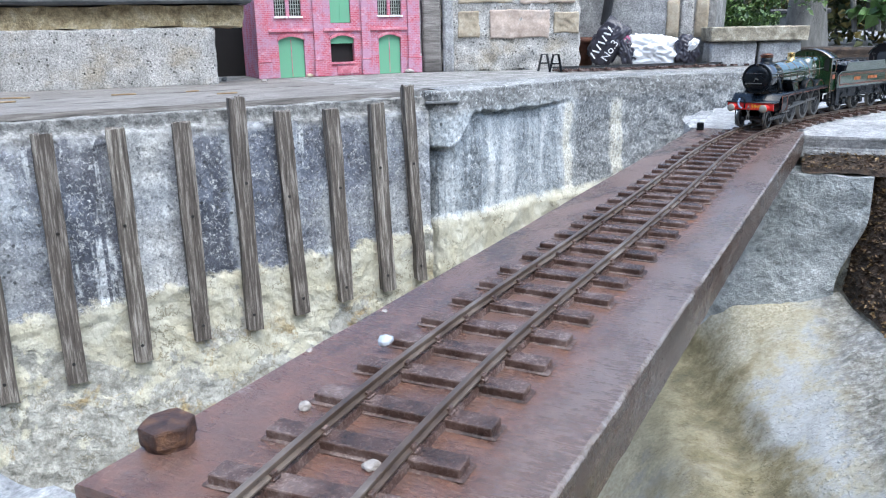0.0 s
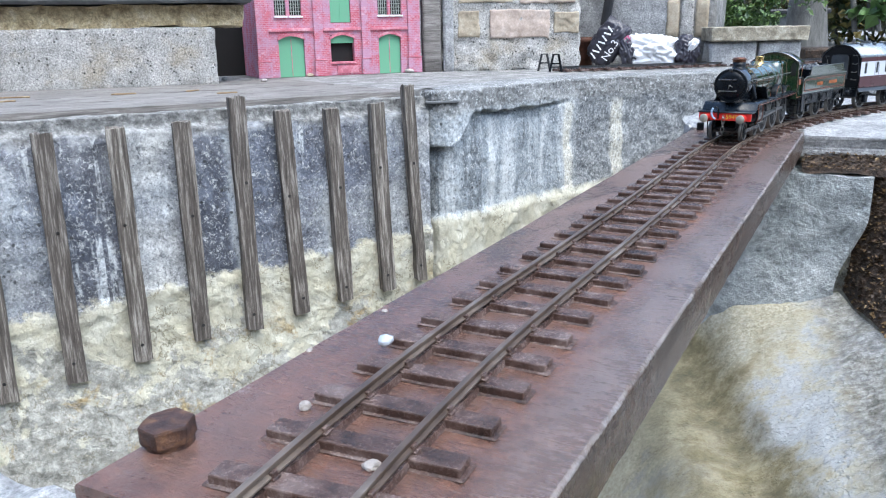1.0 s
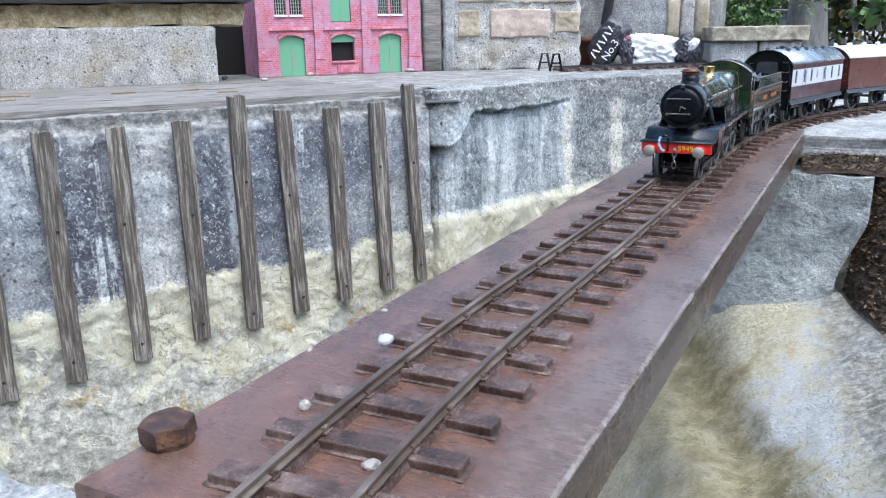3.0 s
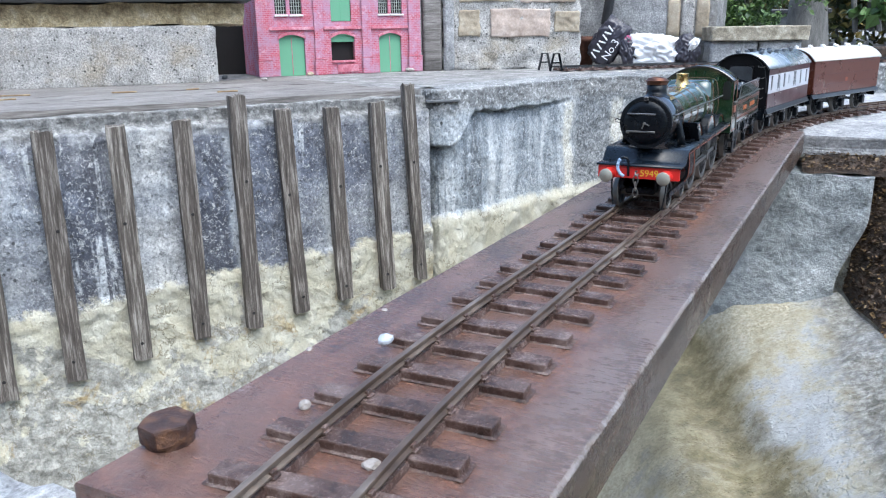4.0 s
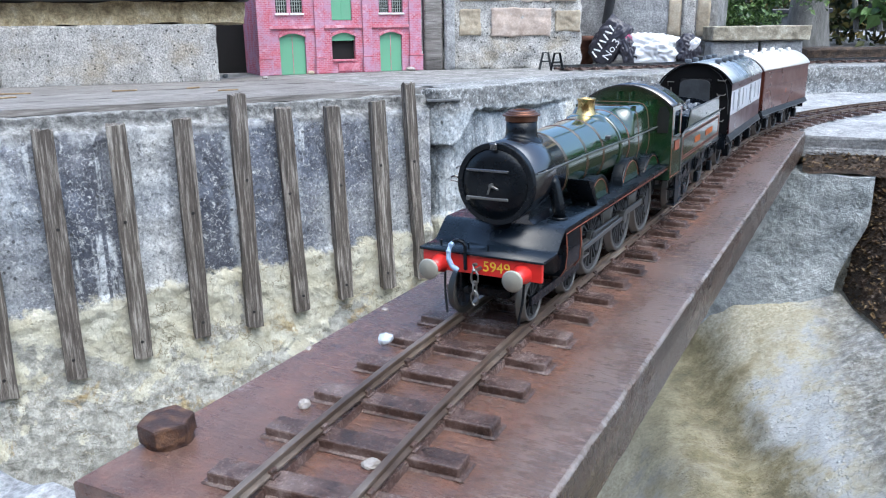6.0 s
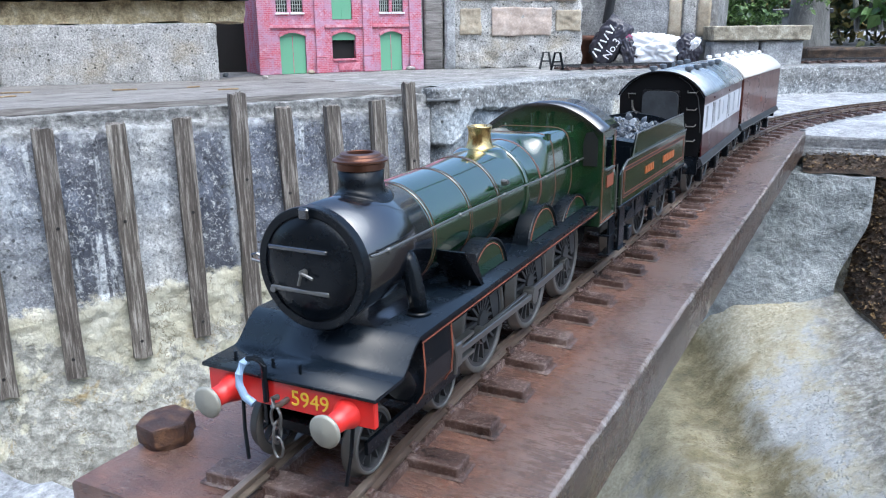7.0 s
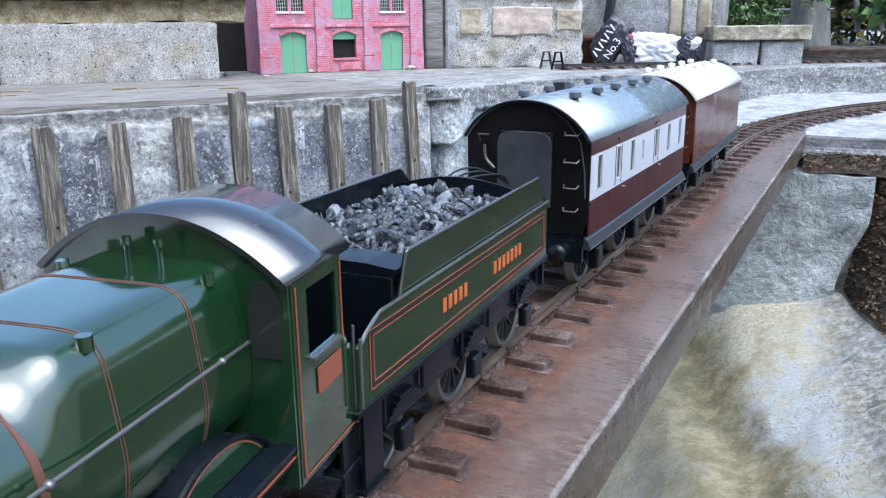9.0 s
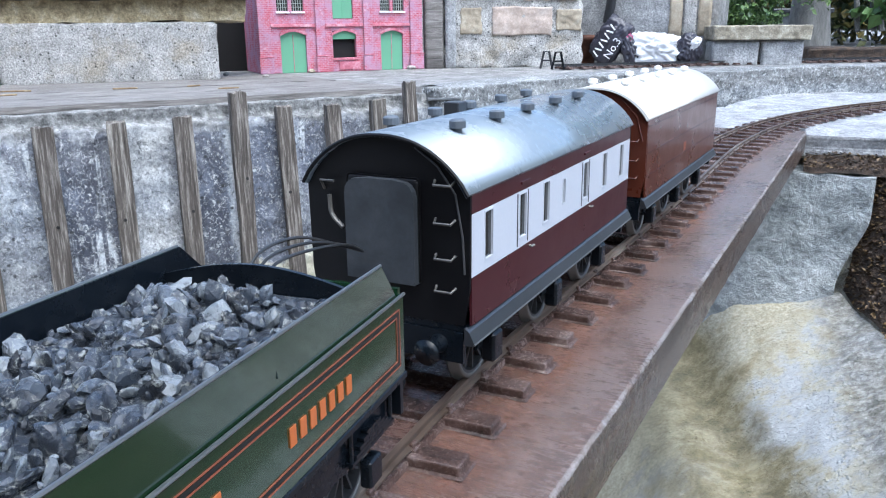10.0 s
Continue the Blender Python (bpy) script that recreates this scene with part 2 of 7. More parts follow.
def wall_material():
    """Damp cast concrete: dark bays with pale runs beside the battens, a crusted top, limewash low down."""
    n = Nodes("stained_concrete")
    fine = n.noise(300, 5, 0.7)
    speck = n.noise(170, 7, 0.8, None, 0.6)
    mid = n.noise(55, 7, 0.72, n.mapped((1, 1, 0.65)), 0.8)
    z = n.axis(2)
    u = n.math("ADD", n.math("ADD", n.math("MULTIPLY", n.axis(0), 0.5474), n.math("MULTIPLY", n.axis(1), 0.8368)), 0.0358)
    wob = n.math("ADD", u, n.math("MULTIPLY", n.math("SUBTRACT", n.noise(16, 5, 0.6, n.mapped((1, 1, 0.6))), 0.5), 0.034))
    tone = n.ramp(n.math("DIVIDE", n.math("ADD", wob, 0.30), 0.9), [((a + 0.30) / 0.9, b) for a, b in WEST_TONES])
    tone = n.math("ADD", tone, n.math("MULTIPLY", n.math("SUBTRACT", mid, 0.5), 0.65))
    tone = n.math("ADD", tone, n.math("MULTIPLY", n.math("SUBTRACT", n.noise(13, 5, 0.6, n.mapped((1, 1, 0.7)), 0.5), 0.5), 1.1))
    col = n.ramp(tone, [(0.10, (0.075, 0.08, 0.10)), (0.30, (0.16, 0.17, 0.205)), (0.50, (0.29, 0.305, 0.33)), (0.68, (0.42, 0.435, 0.45)), (0.90, (0.60, 0.615, 0.62))])
    col = n.mix(0.4, col, n.ramp(n.noise(6, 3, 0.5), [(0.40, (0.44, 0.50, 0.58)), (0.60, (0.55, 0.515, 0.46))]), "OVERLAY")
    run = n.noise(30, 4, 0.55, n.mapped((1, 1, 0.07)), 0.4)
    col = n.mix(n.math("MULTIPLY", n.ramp(run, [(0.63, 0.0), (0.665, 0.9)]), n.ramp(mid, [(0.40, 0.0), (0.55, 0.9)])), col, (0.68, 0.72, 0.75))
    col = speckled(n, col, fine, speck)
    # rough grey capping over a crusted white line
    top = n.math("ADD", z, n.math("MULTIPLY", n.math("SUBTRACT", n.noise(30, 6, 0.7), 0.5), 0.028))
    cap = n.ramp(n.math("MULTIPLY", n.math("ADD", top, 1.0), 0.5), [(0.5050, 0.0), (0.5062, 1.0)])
    rim = n.ramp(n.math("MULTIPLY", n.math("ADD", top, 1.0), 0.5), [(0.5030, 0.0), (0.5042, 0.55), (0.5056, 0.55), (0.5064, 0.0)])
    col = n.mix(cap, col, n.ramp(n.noise(95, 7, 0.78), [(0.34, (0.075, 0.075, 0.075)), (0.48, (0.20, 0.20, 0.195)), (0.62, (0.38, 0.38, 0.37))]))
    col = n.mix(n.math("MULTIPLY", rim, n.ramp(mid, [(0.42, 0.0), (0.52, 1.0)])), col, (0.66, 0.67, 0.67))
    edge = n.math("SUBTRACT", n.math("ADD", z, n.math("MULTIPLY", n.math("SUBTRACT", n.noise(24, 7, 0.75), 0.5), 0.06)), n.math("MULTIPLY", u, 0.069))
    band = n.ramp(n.math("MULTIPLY", n.math("ADD", edge, 1.0), 0.5), [(0.4010, 1.0), (0.4022, 0.0)])
    z_low = n.math("MULTIPLY", n.math("ADD", edge, 0.196), -7.0)
    col = n.mix(band, col, lime_coat(n, fine, z_low, u))
    flake = n.math("ADD", crust(n, 46, 0.47), n.math("ADD", crust(n, 90, 0.50), n.math("MULTIPLY", crust(n, 28, 0.52), 1.3)))
    h = n.math("ADD", n.math("MULTIPLY", fine, 0.5), n.math("MULTIPLY", flake, n.math("ADD", n.math("MULTIPLY", band, 0.24), n.math("ADD", n.math("MULTIPLY", cap, 0.3), 0.06))))
    n.bump(n.math("ADD", h, n.math("MULTIPLY", band, 0.8)), 0.8, 0.0024)
    return n.finish(col, n.ramp(fine, [(0.3, 0.75), (0.7, 0.95)]))


def bay_material():
    """Curved wall: grey capping, pale streaked face under the lip, two white runs, mottled grey beyond, cream base."""
    n = Nodes("streaked_bay_concrete")
    fine = n.noise(300, 5, 0.7)
    speck = n.noise(150, 7, 0.8, None, 0.8)
    z, y = n.axis(2), n.axis(1)
    wob = n.math("ADD", y, n.math("MULTIPLY", n.math("SUBTRACT", n.noise(26, 5, 0.6, n.mapped((1, 1, 0.4))), 0.5), 0.035))
    streak = n.noise(42, 6, 0.7, n.mapped((1, 1, 0.10)), 0.3)
    face = n.ramp(streak, [(0.36, (0.15, 0.17, 0.19)), (0.46, (0.31, 0.345, 0.375)), (0.56, (0.45, 0.485, 0.51)), (0.68, (0.62, 0.645, 0.655))])
    mott = n.noise(60, 8, 0.82, None, 1.4)
    grey = n.ramp(mott, [(0.38, (0.06, 0.067, 0.075)), (0.48, (0.17, 0.18, 0.19)), (0.56, (0.33, 0.34, 0.345)), (0.66, (0.55, 0.56, 0.56))])
    beyond = n.ramp(n.math("SUBTRACT", wob, 0.7), [(0.485, 0.0), (0.515, 0.85)])
    col = n.mix(beyond, face, grey)
    band = n.noise(70, 6, 0.7, n.mapped((0.2, 0.2, 1)), 0.4)
    capc = n.ramp(band, [(0.34, (0.09, 0.09, 0.088)), (0.5, (0.20, 0.20, 0.195)), (0.66, (0.36, 0.36, 0.35))])
    capz = n.math("ADD", z, n.math("MULTIPLY", n.math("SUBTRACT", mott, 0.5), 0.03))
    col = n.mix(n.ramp(n.math("MULTIPLY", n.math("ADD", capz, 1.0), 0.5), [(0.5030, 0.0), (0.5055, 0.9)]), col, capc)
    low_cut = n.ramp(n.math("MULTIPLY", n.math("ADD", capz, 1.0), 0.5), [(0.498, 1.0), (0.504, 0.0)])
    for c, w in ((1.190, 0.010), (1.292, 0.009)):
        d = n.math("ABSOLUTE", n.math("SUBTRACT", n.math("ADD", y, n.math("MULTIPLY", n.math("SUBTRACT", n.noise(30, 4, 0.6, n.mapped((1, 1, 0.3))), 0.5), 0.02)), c))
        col = n.mix(n.math("MULTIPLY", low_cut, n.ramp(d, [(w * 0.9, 0.95), (w * 1.25, 0.0)])), col, n.ramp(fine, [(0.35, (0.50, 0.48, 0.40)), (0.6, (0.74, 0.73, 0.66))]))
    col = speckled(n, col, fine, speck, 0.5)
    edge = n.math("ADD", z, n.math("MULTIPLY", n.math("SUBTRACT", n.noise(24, 6, 0.7), 0.5), 0.03))
    edge = n.math("SUBTRACT", edge, n.math("MULTIPLY", n.math("SUBTRACT", y, 0.91), 0.03))
    cream = n.ramp(n.math("MULTIPLY", n.math("ADD", edge, 1.0), 0.5), [(0.4215, 1.0), (0.4235, 0.0)])
    z_low = n.math("MULTIPLY", n.math("ADD", edge, 0.155), -4.0)
    col = n.mix(cream, col, lime_coat(n, fine, z_low, n.math("MULTIPLY", y, 0.1)))
    h = n.math("ADD", n.math("MULTIPLY", fine, 0.5), n.math("ADD", n.math("MULTIPLY", mott, n.math("ADD", n.math("MULTIPLY", beyond, 1.2), 0.4)), n.math("MULTIPLY", crust(n, 46, 0.48), n.math("MULTIPLY", cream, 0.6))))
    n.bump(n.math("ADD", h, n.math("MULTIPLY", cream, 0.8)), 0.8, 0.0026)
    return n.finish(col, n.ramp(fine, [(0.3, 0.75), (0.7, 0.95)]))


def brick_paint():
    """Small painted brickwork of a model building."""
    n = Nodes("painted_model_brick")
    b = n.t.nodes.new("ShaderNodeTexBrick")
    b.inputs["Scale"].default_value = 1.0
    b.inputs["Brick Width"].default_value = 0.0085
    b.inputs["Row Height"].default_value = 0.0036
    b.inputs["Mortar Size"].default_value = 0.00045
    b.inputs["Color1"].default_value = hexcol((0.40, 0.065, 0.10))
    b.inputs["Color2"].default_value = hexcol((0.52, 0.12, 0.17))
    b.inputs["Mortar"].default_value = hexcol((0.50, 0.26, 0.32))
    sep = n.t.nodes.new("ShaderNodeSeparateXYZ")
    n.link(n.co, sep.inputs[0])
    com = n.t.nodes.new("ShaderNodeCombineXYZ")
    n.link(n.math("ADD", sep.outputs[0], sep.outputs[1]), com.inputs[0])
    n.link(sep.outputs[2], com.inputs[1])
    n.link(com.outputs[0], b.inputs["Vector"])
    worn = n.noise(38, 6, 0.65)
    col = n.mix(n.ramp(worn, [(0.42, 0.0), (0.60, 0.8)]), b.outputs["Color"], (0.43, 0.27, 0.38))
    col = n.mix(n.ramp(n.noise(120, 5, 0.7), [(0.55, 0.0), (0.72, 0.6)]), col, (0.70, 0.50, 0.55))
    n.bump(b.outputs["Fac"], 0.3, -0.0006)
    return n.finish(col, 0.8)


def timber(name, dark, mid, light, along=2, scale=60.0, warp=0.8):
    s = [1.0, 1.0, 1.0]
    s[along] = 0.06
    n = Nodes(name)
    v = n.mapped(tuple(s), True)
    g = n.noise(scale * 2.2, 7, 0.74, v, warp)
    big = n.noise(14, 4, 0.6, n.mapped((1, 1, 1), True))
    col = n.ramp(g, [(0.3, dark), (0.5, mid), (0.68, light)])
    col = n.mix(0.4, col, n.ramp(big, [(0.3, 0.3), (0.7, 0.72)]), "OVERLAY")
    oi = n.t.nodes.new("ShaderNodeObjectInfo")
    col = n.mix(0.45, col, n.ramp(oi.outputs["Random"], [(0.0, (0.40, 0.37, 0.35)), (0.5, (0.52, 0.49, 0.46)), (1.0, (0.66, 0.64, 0.60))]), "OVERLAY")
    n.bump(g, 0.8, 0.002)
    return n.finish(col, n.ramp(g, [(0.3, 0.72), (0.7, 0.92)]))


def beam_paint():
    """Rust-brown paint on a timber beam: rust streaks by the track, grey sky sheen painted over cross grain on the open
    side, a worn lip, a side darkened for shade.
    """
    n = Nodes("rust_brown_beam")
    x = n.axis(0)
    grain = n.noise(150, 6, 0.72, n.mapped((1, 0.07, 1)), 0.5)
    cross = n.noise(480, 6, 0.76, n.mapped((0.24, 1, 1)), 0.35)
    patch = n.noise(17, 7, 0.68, n.mapped((1, 0.5, 1)), 0.7)
    fine = n.noise(380, 5, 0.75)
    col = n.ramp(patch, [(0.30, (0.046, 0.028, 0.022)), (0.44, (0.094, 0.054, 0.041)), (0.56, (0.143, 0.083, 0.063)), (0.72, (0.205, 0.142, 0.115))])
    # orange rust streaks along the sleeper ends
    lane = n.math("ADD", x, n.math("MULTIPLY", n.math("SUBTRACT", patch, 0.5), 0.02))
    rust = n.math("MULTIPLY", n.ramp(n.math("MULTIPLY", lane, 10.0), [(0.10, 0.0), (0.32, 0.75), (0.46, 0.0)]), n.ramp(n.noise(12, 6, 0.65, n.mapped((1, 0.5, 1))), [(0.42, 0.0), (0.58, 1.0)]))
    col = n.mix(rust, col, n.ramp(grain, [(0.35, (0.16, 0.065, 0.035)), (0.65, (0.32, 0.15, 0.085))]))
    # bare rust about the near bolt
    near = n.math("MULTIPLY", n.ramp(n.axis(1), [(0.05, 0.8), (0.32, 0.0)]), n.ramp(n.noise(30, 6, 0.7), [(0.38, 0.3), (0.58, 1.0)]))
    col = n.mix(near, col, n.ramp(n.noise(70, 6, 0.7), [(0.35, (0.085, 0.036, 0.024)), (0.65, (0.21, 0.095, 0.06))]))
    # grey sheen of the sky painted over the cross grain on the open side
    sheen_side = n.ramp(n.math("MULTIPLY", lane, 10.0), [(0.32, 0.0), (0.50, 0.8)])
    col = n.mix(n.math("MULTIPLY", sheen_side, n.ramp(patch, [(0.35, 0.5), (0.60, 1.0)])), col, n.ramp(cross, [(0.36, (0.11, 0.077, 0.064)), (0.64, (0.235, 0.188, 0.168))]))
    scuff = n.math("MULTIPLY", n.ramp(cross, [(0.58, 0.0), (0.68, 0.5)]), n.ramp(n.noise(11, 4, 0.6), [(0.44, 0.1), (0.6, 1.0)]))
    col = n.mix(scuff, col, (0.29, 0.25, 0.24))
    col = n.mix(n.ramp(n.noise(90, 6, 0.75), [(0.64, 0.0), (0.71, 0.6)]), col, (0.40, 0.36, 0.34))
    col = n.mix(n.ramp(n.noise(60, 6, 0.72, None, 0.6), [(0.60, 0.0), (0.67, 0.5)]), col, (0.025, 0.017, 0.015))
    # the beam's side: grain in a darker brown, with its shade painted in
    flank_shade = n.ramp(n.math("MULTIPLY", x, 10.0), [(0.6355, 0.0), (0.6375, 1.0)])
    flank_grain = n.noise(120, 6, 0.7, n.mapped((1, 0.05, 1)), 0.3)
    col = n.mix(flank_shade, col, n.ramp(flank_grain, [(0.32, (0.034, 0.020, 0.014)), (0.5, (0.064, 0.038, 0.027)), (0.68, (0.11, 0.066, 0.046))]))
    col = n.mix(0.35, col, n.ramp(fine, [(0.3, 0.25), (0.7, 0.78)]), "OVERLAY")
    edge = n.ramp(n.math("MULTIPLY", x, 10.0), [(0.624, 0.0), (0.632, 1.0)])
    lip = n.ramp(n.math("ADD", n.math("MULTIPLY", n.axis(2), 10.0), 1.0), [(0.896, 0.0), (0.901, 1.0)])
    col = n.mix(n.math("MULTIPLY", n.math("MULTIPLY", edge, lip), n.ramp(n.noise(110, 5, 0.7, n.mapped((1, 0.35, 1))), [(0.40, 0.05), (0.58, 0.75)])), col, (0.36, 0.33, 0.31))
    n.bump(n.math("ADD", n.math("ADD", n.math("MULTIPLY", grain, 0.6), n.math("MULTIPLY", cross, 0.9)), n.math("MULTIPLY", fine, 0.8)), 0.9, 0.0012)
    n.b.inputs["Coat Roughness"].default_value = 0.22
    return n.finish(col, n.ramp(n.math("ADD", n.math("MULTIPLY", cross, 0.5), n.math("MULTIPLY", patch, 0.5)), [(0.38, 0.18), (0.62, 0.42)]), 0.0, 0.5)


def basin_material():
    """Thick limewash over pebbly render: blue-white and cream, an olive silt channel, grey lichened rim."""
    n = Nodes("limewashed_render")
    x, y = n.axis(0), n.axis(1)
    big = n.noise(8, 6, 0.6, None, 0.1)
    mid = n.noise(34, 7, 0.68)
    fine = n.noise(210, 5, 0.7)
    soft = n.math("ADD", big, n.math("MULTIPLY", n.math("SUBTRACT", mid, 0.5), 0.5))
    col = n.ramp(soft, [(0.36, (0.31, 0.275, 0.18)), (0.46, (0.40, 0.38, 0.30)), (0.54, (0.37, 0.385, 0.39)), (0.64, (0.43, 0.45, 0.46))])
    # cream patch beside the block
    cream = n.math("ADD", n.math("SUBTRACT", n.math("MULTIPLY", y, 2.2), n.math("MULTIPLY", x, 4.5)), n.math("MULTIPLY", n.math("SUBTRACT", mid, 0.5), 1.0))
    col = n.mix(n.ramp(n.math("SUBTRACT", cream, 1.0), [(0.60, 0.0), (0.80, 0.8)]), col, n.ramp(fine, [(0.35, (0.34, 0.31, 0.21)), (0.62, (0.50, 0.47, 0.36))]))
    # olive silt in the channel: a band of the plan
    way = n.math("ADD", n.math("ADD", x, n.math("MULTIPLY", n.math("SUBTRACT", y, 0.871), 0.50)), n.math("MULTIPLY", n.math("SUBTRACT", big, 0.5), 0.06))
    way = n.math("ADD", way, n.math("MULTIPLY", n.math("SUBTRACT", mid, 0.5), 0.04))
    silt = n.ramp(n.math("ADD", way, 0.5), [(0.33, 0.35), (0.41, 0.75), (0.490, 0.92), (0.520, 0.0)])
    col = n.mix(silt, col, n.ramp(mid, [(0.34, (0.085, 0.070, 0.030)), (0.48, (0.165, 0.138, 0.066)), (0.64, (0.29, 0.255, 0.15))]))
    # lichened grey along the soil rim
    rim = n.math("ADD", n.math("ADD", x, n.math("MULTIPLY", y, 0.21)), n.math("MULTIPLY", n.math("SUBTRACT", big, 0.5), 0.09))
    lichen = n.ramp(rim, [(0.280, 0.0), (0.312, 0.8)])
    col = n.mix(lichen, col, n.ramp(n.noise(95, 6, 0.78), [(0.38, (0.055, 0.055, 0.055)), (0.5, (0.175, 0.175, 0.17)), (0.62, (0.36, 0.36, 0.35))]))
    col = n.mix(n.ramp(n.noise(70, 5, 0.7), [(0.60, 0.0), (0.68, 0.4)]), col, (0.34, 0.29, 0.19))
    col = n.mix(0.25, col, n.ramp(fine, [(0.34, 0.25), (0.66, 0.78)]), "OVERLAY")
    lump = n.ramp(n.cells(210), [(0.05, 1.0), (0.42, 0.0)])
    lump = n.math("MULTIPLY", lump, n.ramp(n.noise(28, 4, 0.6), [(0.46, 0.0), (0.58, 1.0)]))
    flake = crust(n, 60, 0.50)
    n.bump(n.math("ADD", n.math("ADD", n.math("MULTIPLY", lump, 0.45), n.math("MULTIPLY", mid, 0.7)), n.math("ADD", n.math("MULTIPLY", fine, 0.4), n.math("MULTIPLY", flake, 0.25))), 0.9, 0.0026)
    return n.finish(col, n.ramp(fine, [(0.3, 0.7), (0.7, 0.92)]))


WALL = wall_material()
BAY_WALL = bay_material()
CONCRETE = surface("grey_concrete", (0.11, 0.108, 0.103), (0.235, 0.23, 0.222), (0.39, 0.385, 0.37), 30, bump=1.0, dist=0.003, fine=5, grain=0.85)
BLUE_CONCRETE = surface("blue_grey_concrete", (0.18, 0.20, 0.205), (0.36, 0.39, 0.40), (0.50, 0.53, 0.535), 26, bump=1.0, dist=0.006, fine=5, grain=0.8)
WHITE_CONCRETE = surface("lime_white_concrete", (0.20, 0.205, 0.21), (0.34, 0.345, 0.35), (0.49, 0.495, 0.50), 34, bump=1.0, dist=0.003, fine=7, grain=0.9)
LIME = basin_material()
def pebbly_block():
    """Pale cast block with dark pits, grit and ochre stains."""
    n = Nodes("pale_cast_block")
    fine = n.noise(330, 6, 0.75)
    col = n.ramp(n.noise(34, 6, 0.7), [(0.32, (0.27, 0.262, 0.245)), (0.5, (0.42, 0.412, 0.395)), (0.68, (0.55, 0.54, 0.52))])
    col = n.mix(n.ramp(n.noise(11, 5, 0.65), [(0.52, 0.0), (0.66, 0.45)]), col, (0.36, 0.29, 0.18))
    pits = n.math("MULTIPLY", n.ramp(n.cells(120), [(0.16, 1.0), (0.26, 0.0)]), n.ramp(n.noise(60, 3, 0.5), [(0.48, 0.0), (0.54, 1.0)]))
    col = n.mix(n.math("MULTIPLY", pits, 0.85), col, (0.06, 0.058, 0.052))
    col = n.mix(0.75, col, n.ramp(fine, [(0.36, 0.15), (0.5, 0.5), (0.64, 0.85)]), "OVERLAY")
    n.bump(n.math("SUBTRACT", fine, n.math("MULTIPLY", pits, 1.2)), 0.9, 0.003)
    return n.finish(col, 0.9)


PALE_BLOCK = pebbly_block()
MORTAR = surface("ochre_mortar", (0.16, 0.115, 0.06), (0.40, 0.325, 0.19), (0.55, 0.49, 0.36), 36, bump=1.0, dist=0.004, fine=6, grain=0.8)
STONE_TAN = surface("tan_stone", (0.20, 0.165, 0.12), (0.36, 0.305, 0.225), (0.47, 0.425, 0.34), 30, bump=0.9, fine=7, spread=True)
STONE_GREY = surface("lichened_cap_stone", (0.12, 0.105, 0.075), (0.28, 0.25, 0.19), (0.46, 0.43, 0.35), 60, bump=0.9, fine=6, grain=0.7)
STONE_PINK = surface("pinkish_stone", (0.34, 0.27, 0.22), (0.47, 0.385, 0.33), (0.55, 0.48, 0.43), 30, bump=0.5, fine=7, spread=True)
STAKE_WOOD = timber("weathered_stake_wood", (0.020, 0.016, 0.014), (0.115, 0.101, 0.089), (0.42, 0.40, 0.37), scale=120, warp=0.25)
BOARD_WOOD = timber("silvered_board_wood", (0.045, 0.041, 0.038), (0.19, 0.18, 0.172), (0.34, 0.33, 0.32), along=0, scale=100)
BEAM = beam_paint()
SLEEPER = surface("rust_stained_sleeper", (0.026, 0.016, 0.013), (0.080, 0.048, 0.039), (0.20, 0.15, 0.135), 75, rough=(0.12, 0.36), bump=0.7, dist=0.0008, spread=True)
RAIL = surface("brown_rusted_rail", (0.055, 0.036, 0.026), (0.13, 0.095, 0.072), (0.24, 0.20, 0.165), 60, rough=(0.25, 0.5), bump=0.3, dist=0.0003, stretch=(1, 0.3, 1), metal=0.35)
RUST_BOLT = surface("rusted_bolt", (0.025, 0.016, 0.015), (0.070, 0.036, 0.027), (0.17, 0.088, 0.045), 150, rough=(0.35, 0.65), bump=0.7, dist=0.0006, metal=0.2)
SOIL = surface("dark_leaf_soil", (0.018, 0.013, 0.01), (0.05, 0.034, 0.024), (0.11, 0.07, 0.045), 60, bump=1.0, dist=0.004, fine=5)
EARTH = surface("garden_earth", (0.05, 0.045, 0.03), (0.10, 0.085, 0.06), (0.16, 0.14, 0.10), 8, bump=0.6, dist=0.01)
HOUSE_BRICK = brick_paint()
UNSEEN_WALL = surface("ochre_unseen_wall", (0.12, 0.07, 0.035), (0.22, 0.13, 0.06), (0.32, 0.21, 0.10), 5, bump=0.6, dist=0.004, fine=12)
HOUSE_PLAIN = surface("pink_painted_trim", (0.36, 0.09, 0.13), (0.50, 0.16, 0.21), (0.60, 0.34, 0.40), 60, fine=6, bump=0.3)
DOOR_GREEN = enamel("pale_green_paint", (0.14, 0.36, 0.22), 0.6, 0.3, coat=0.0)
SILL_WHITE = enamel("chalky_white_paint", (0.72, 0.70, 0.70), 0.7, 0.2, coat=0.0)
LATTICE = enamel("grey_green_lattice_paint", (0.34, 0.38, 0.36), 0.6, 0.2, coat=0.0)
# near-black colour that stands in for shade in openings
SHADE_BLACK = enamel("shade_black", (0.012, 0.011, 0.011), 0.9, 0.05, coat=0.0)
SLATE = surface("grey_roof_slate", (0.06, 0.065, 0.07), (0.10, 0.105, 0.11), (0.15, 0.155, 0.16), 30)
LOCO_BLACK = enamel("black_loco_enamel", (0.004, 0.006, 0.009), 0.20, 0.03, coat=0.0, ior=1.33)
ROOF_BLACK = enamel("glossy_black_roof", (0.012, 0.013, 0.016), 0.16, 0.05, coat=0.6, ior=2.0)
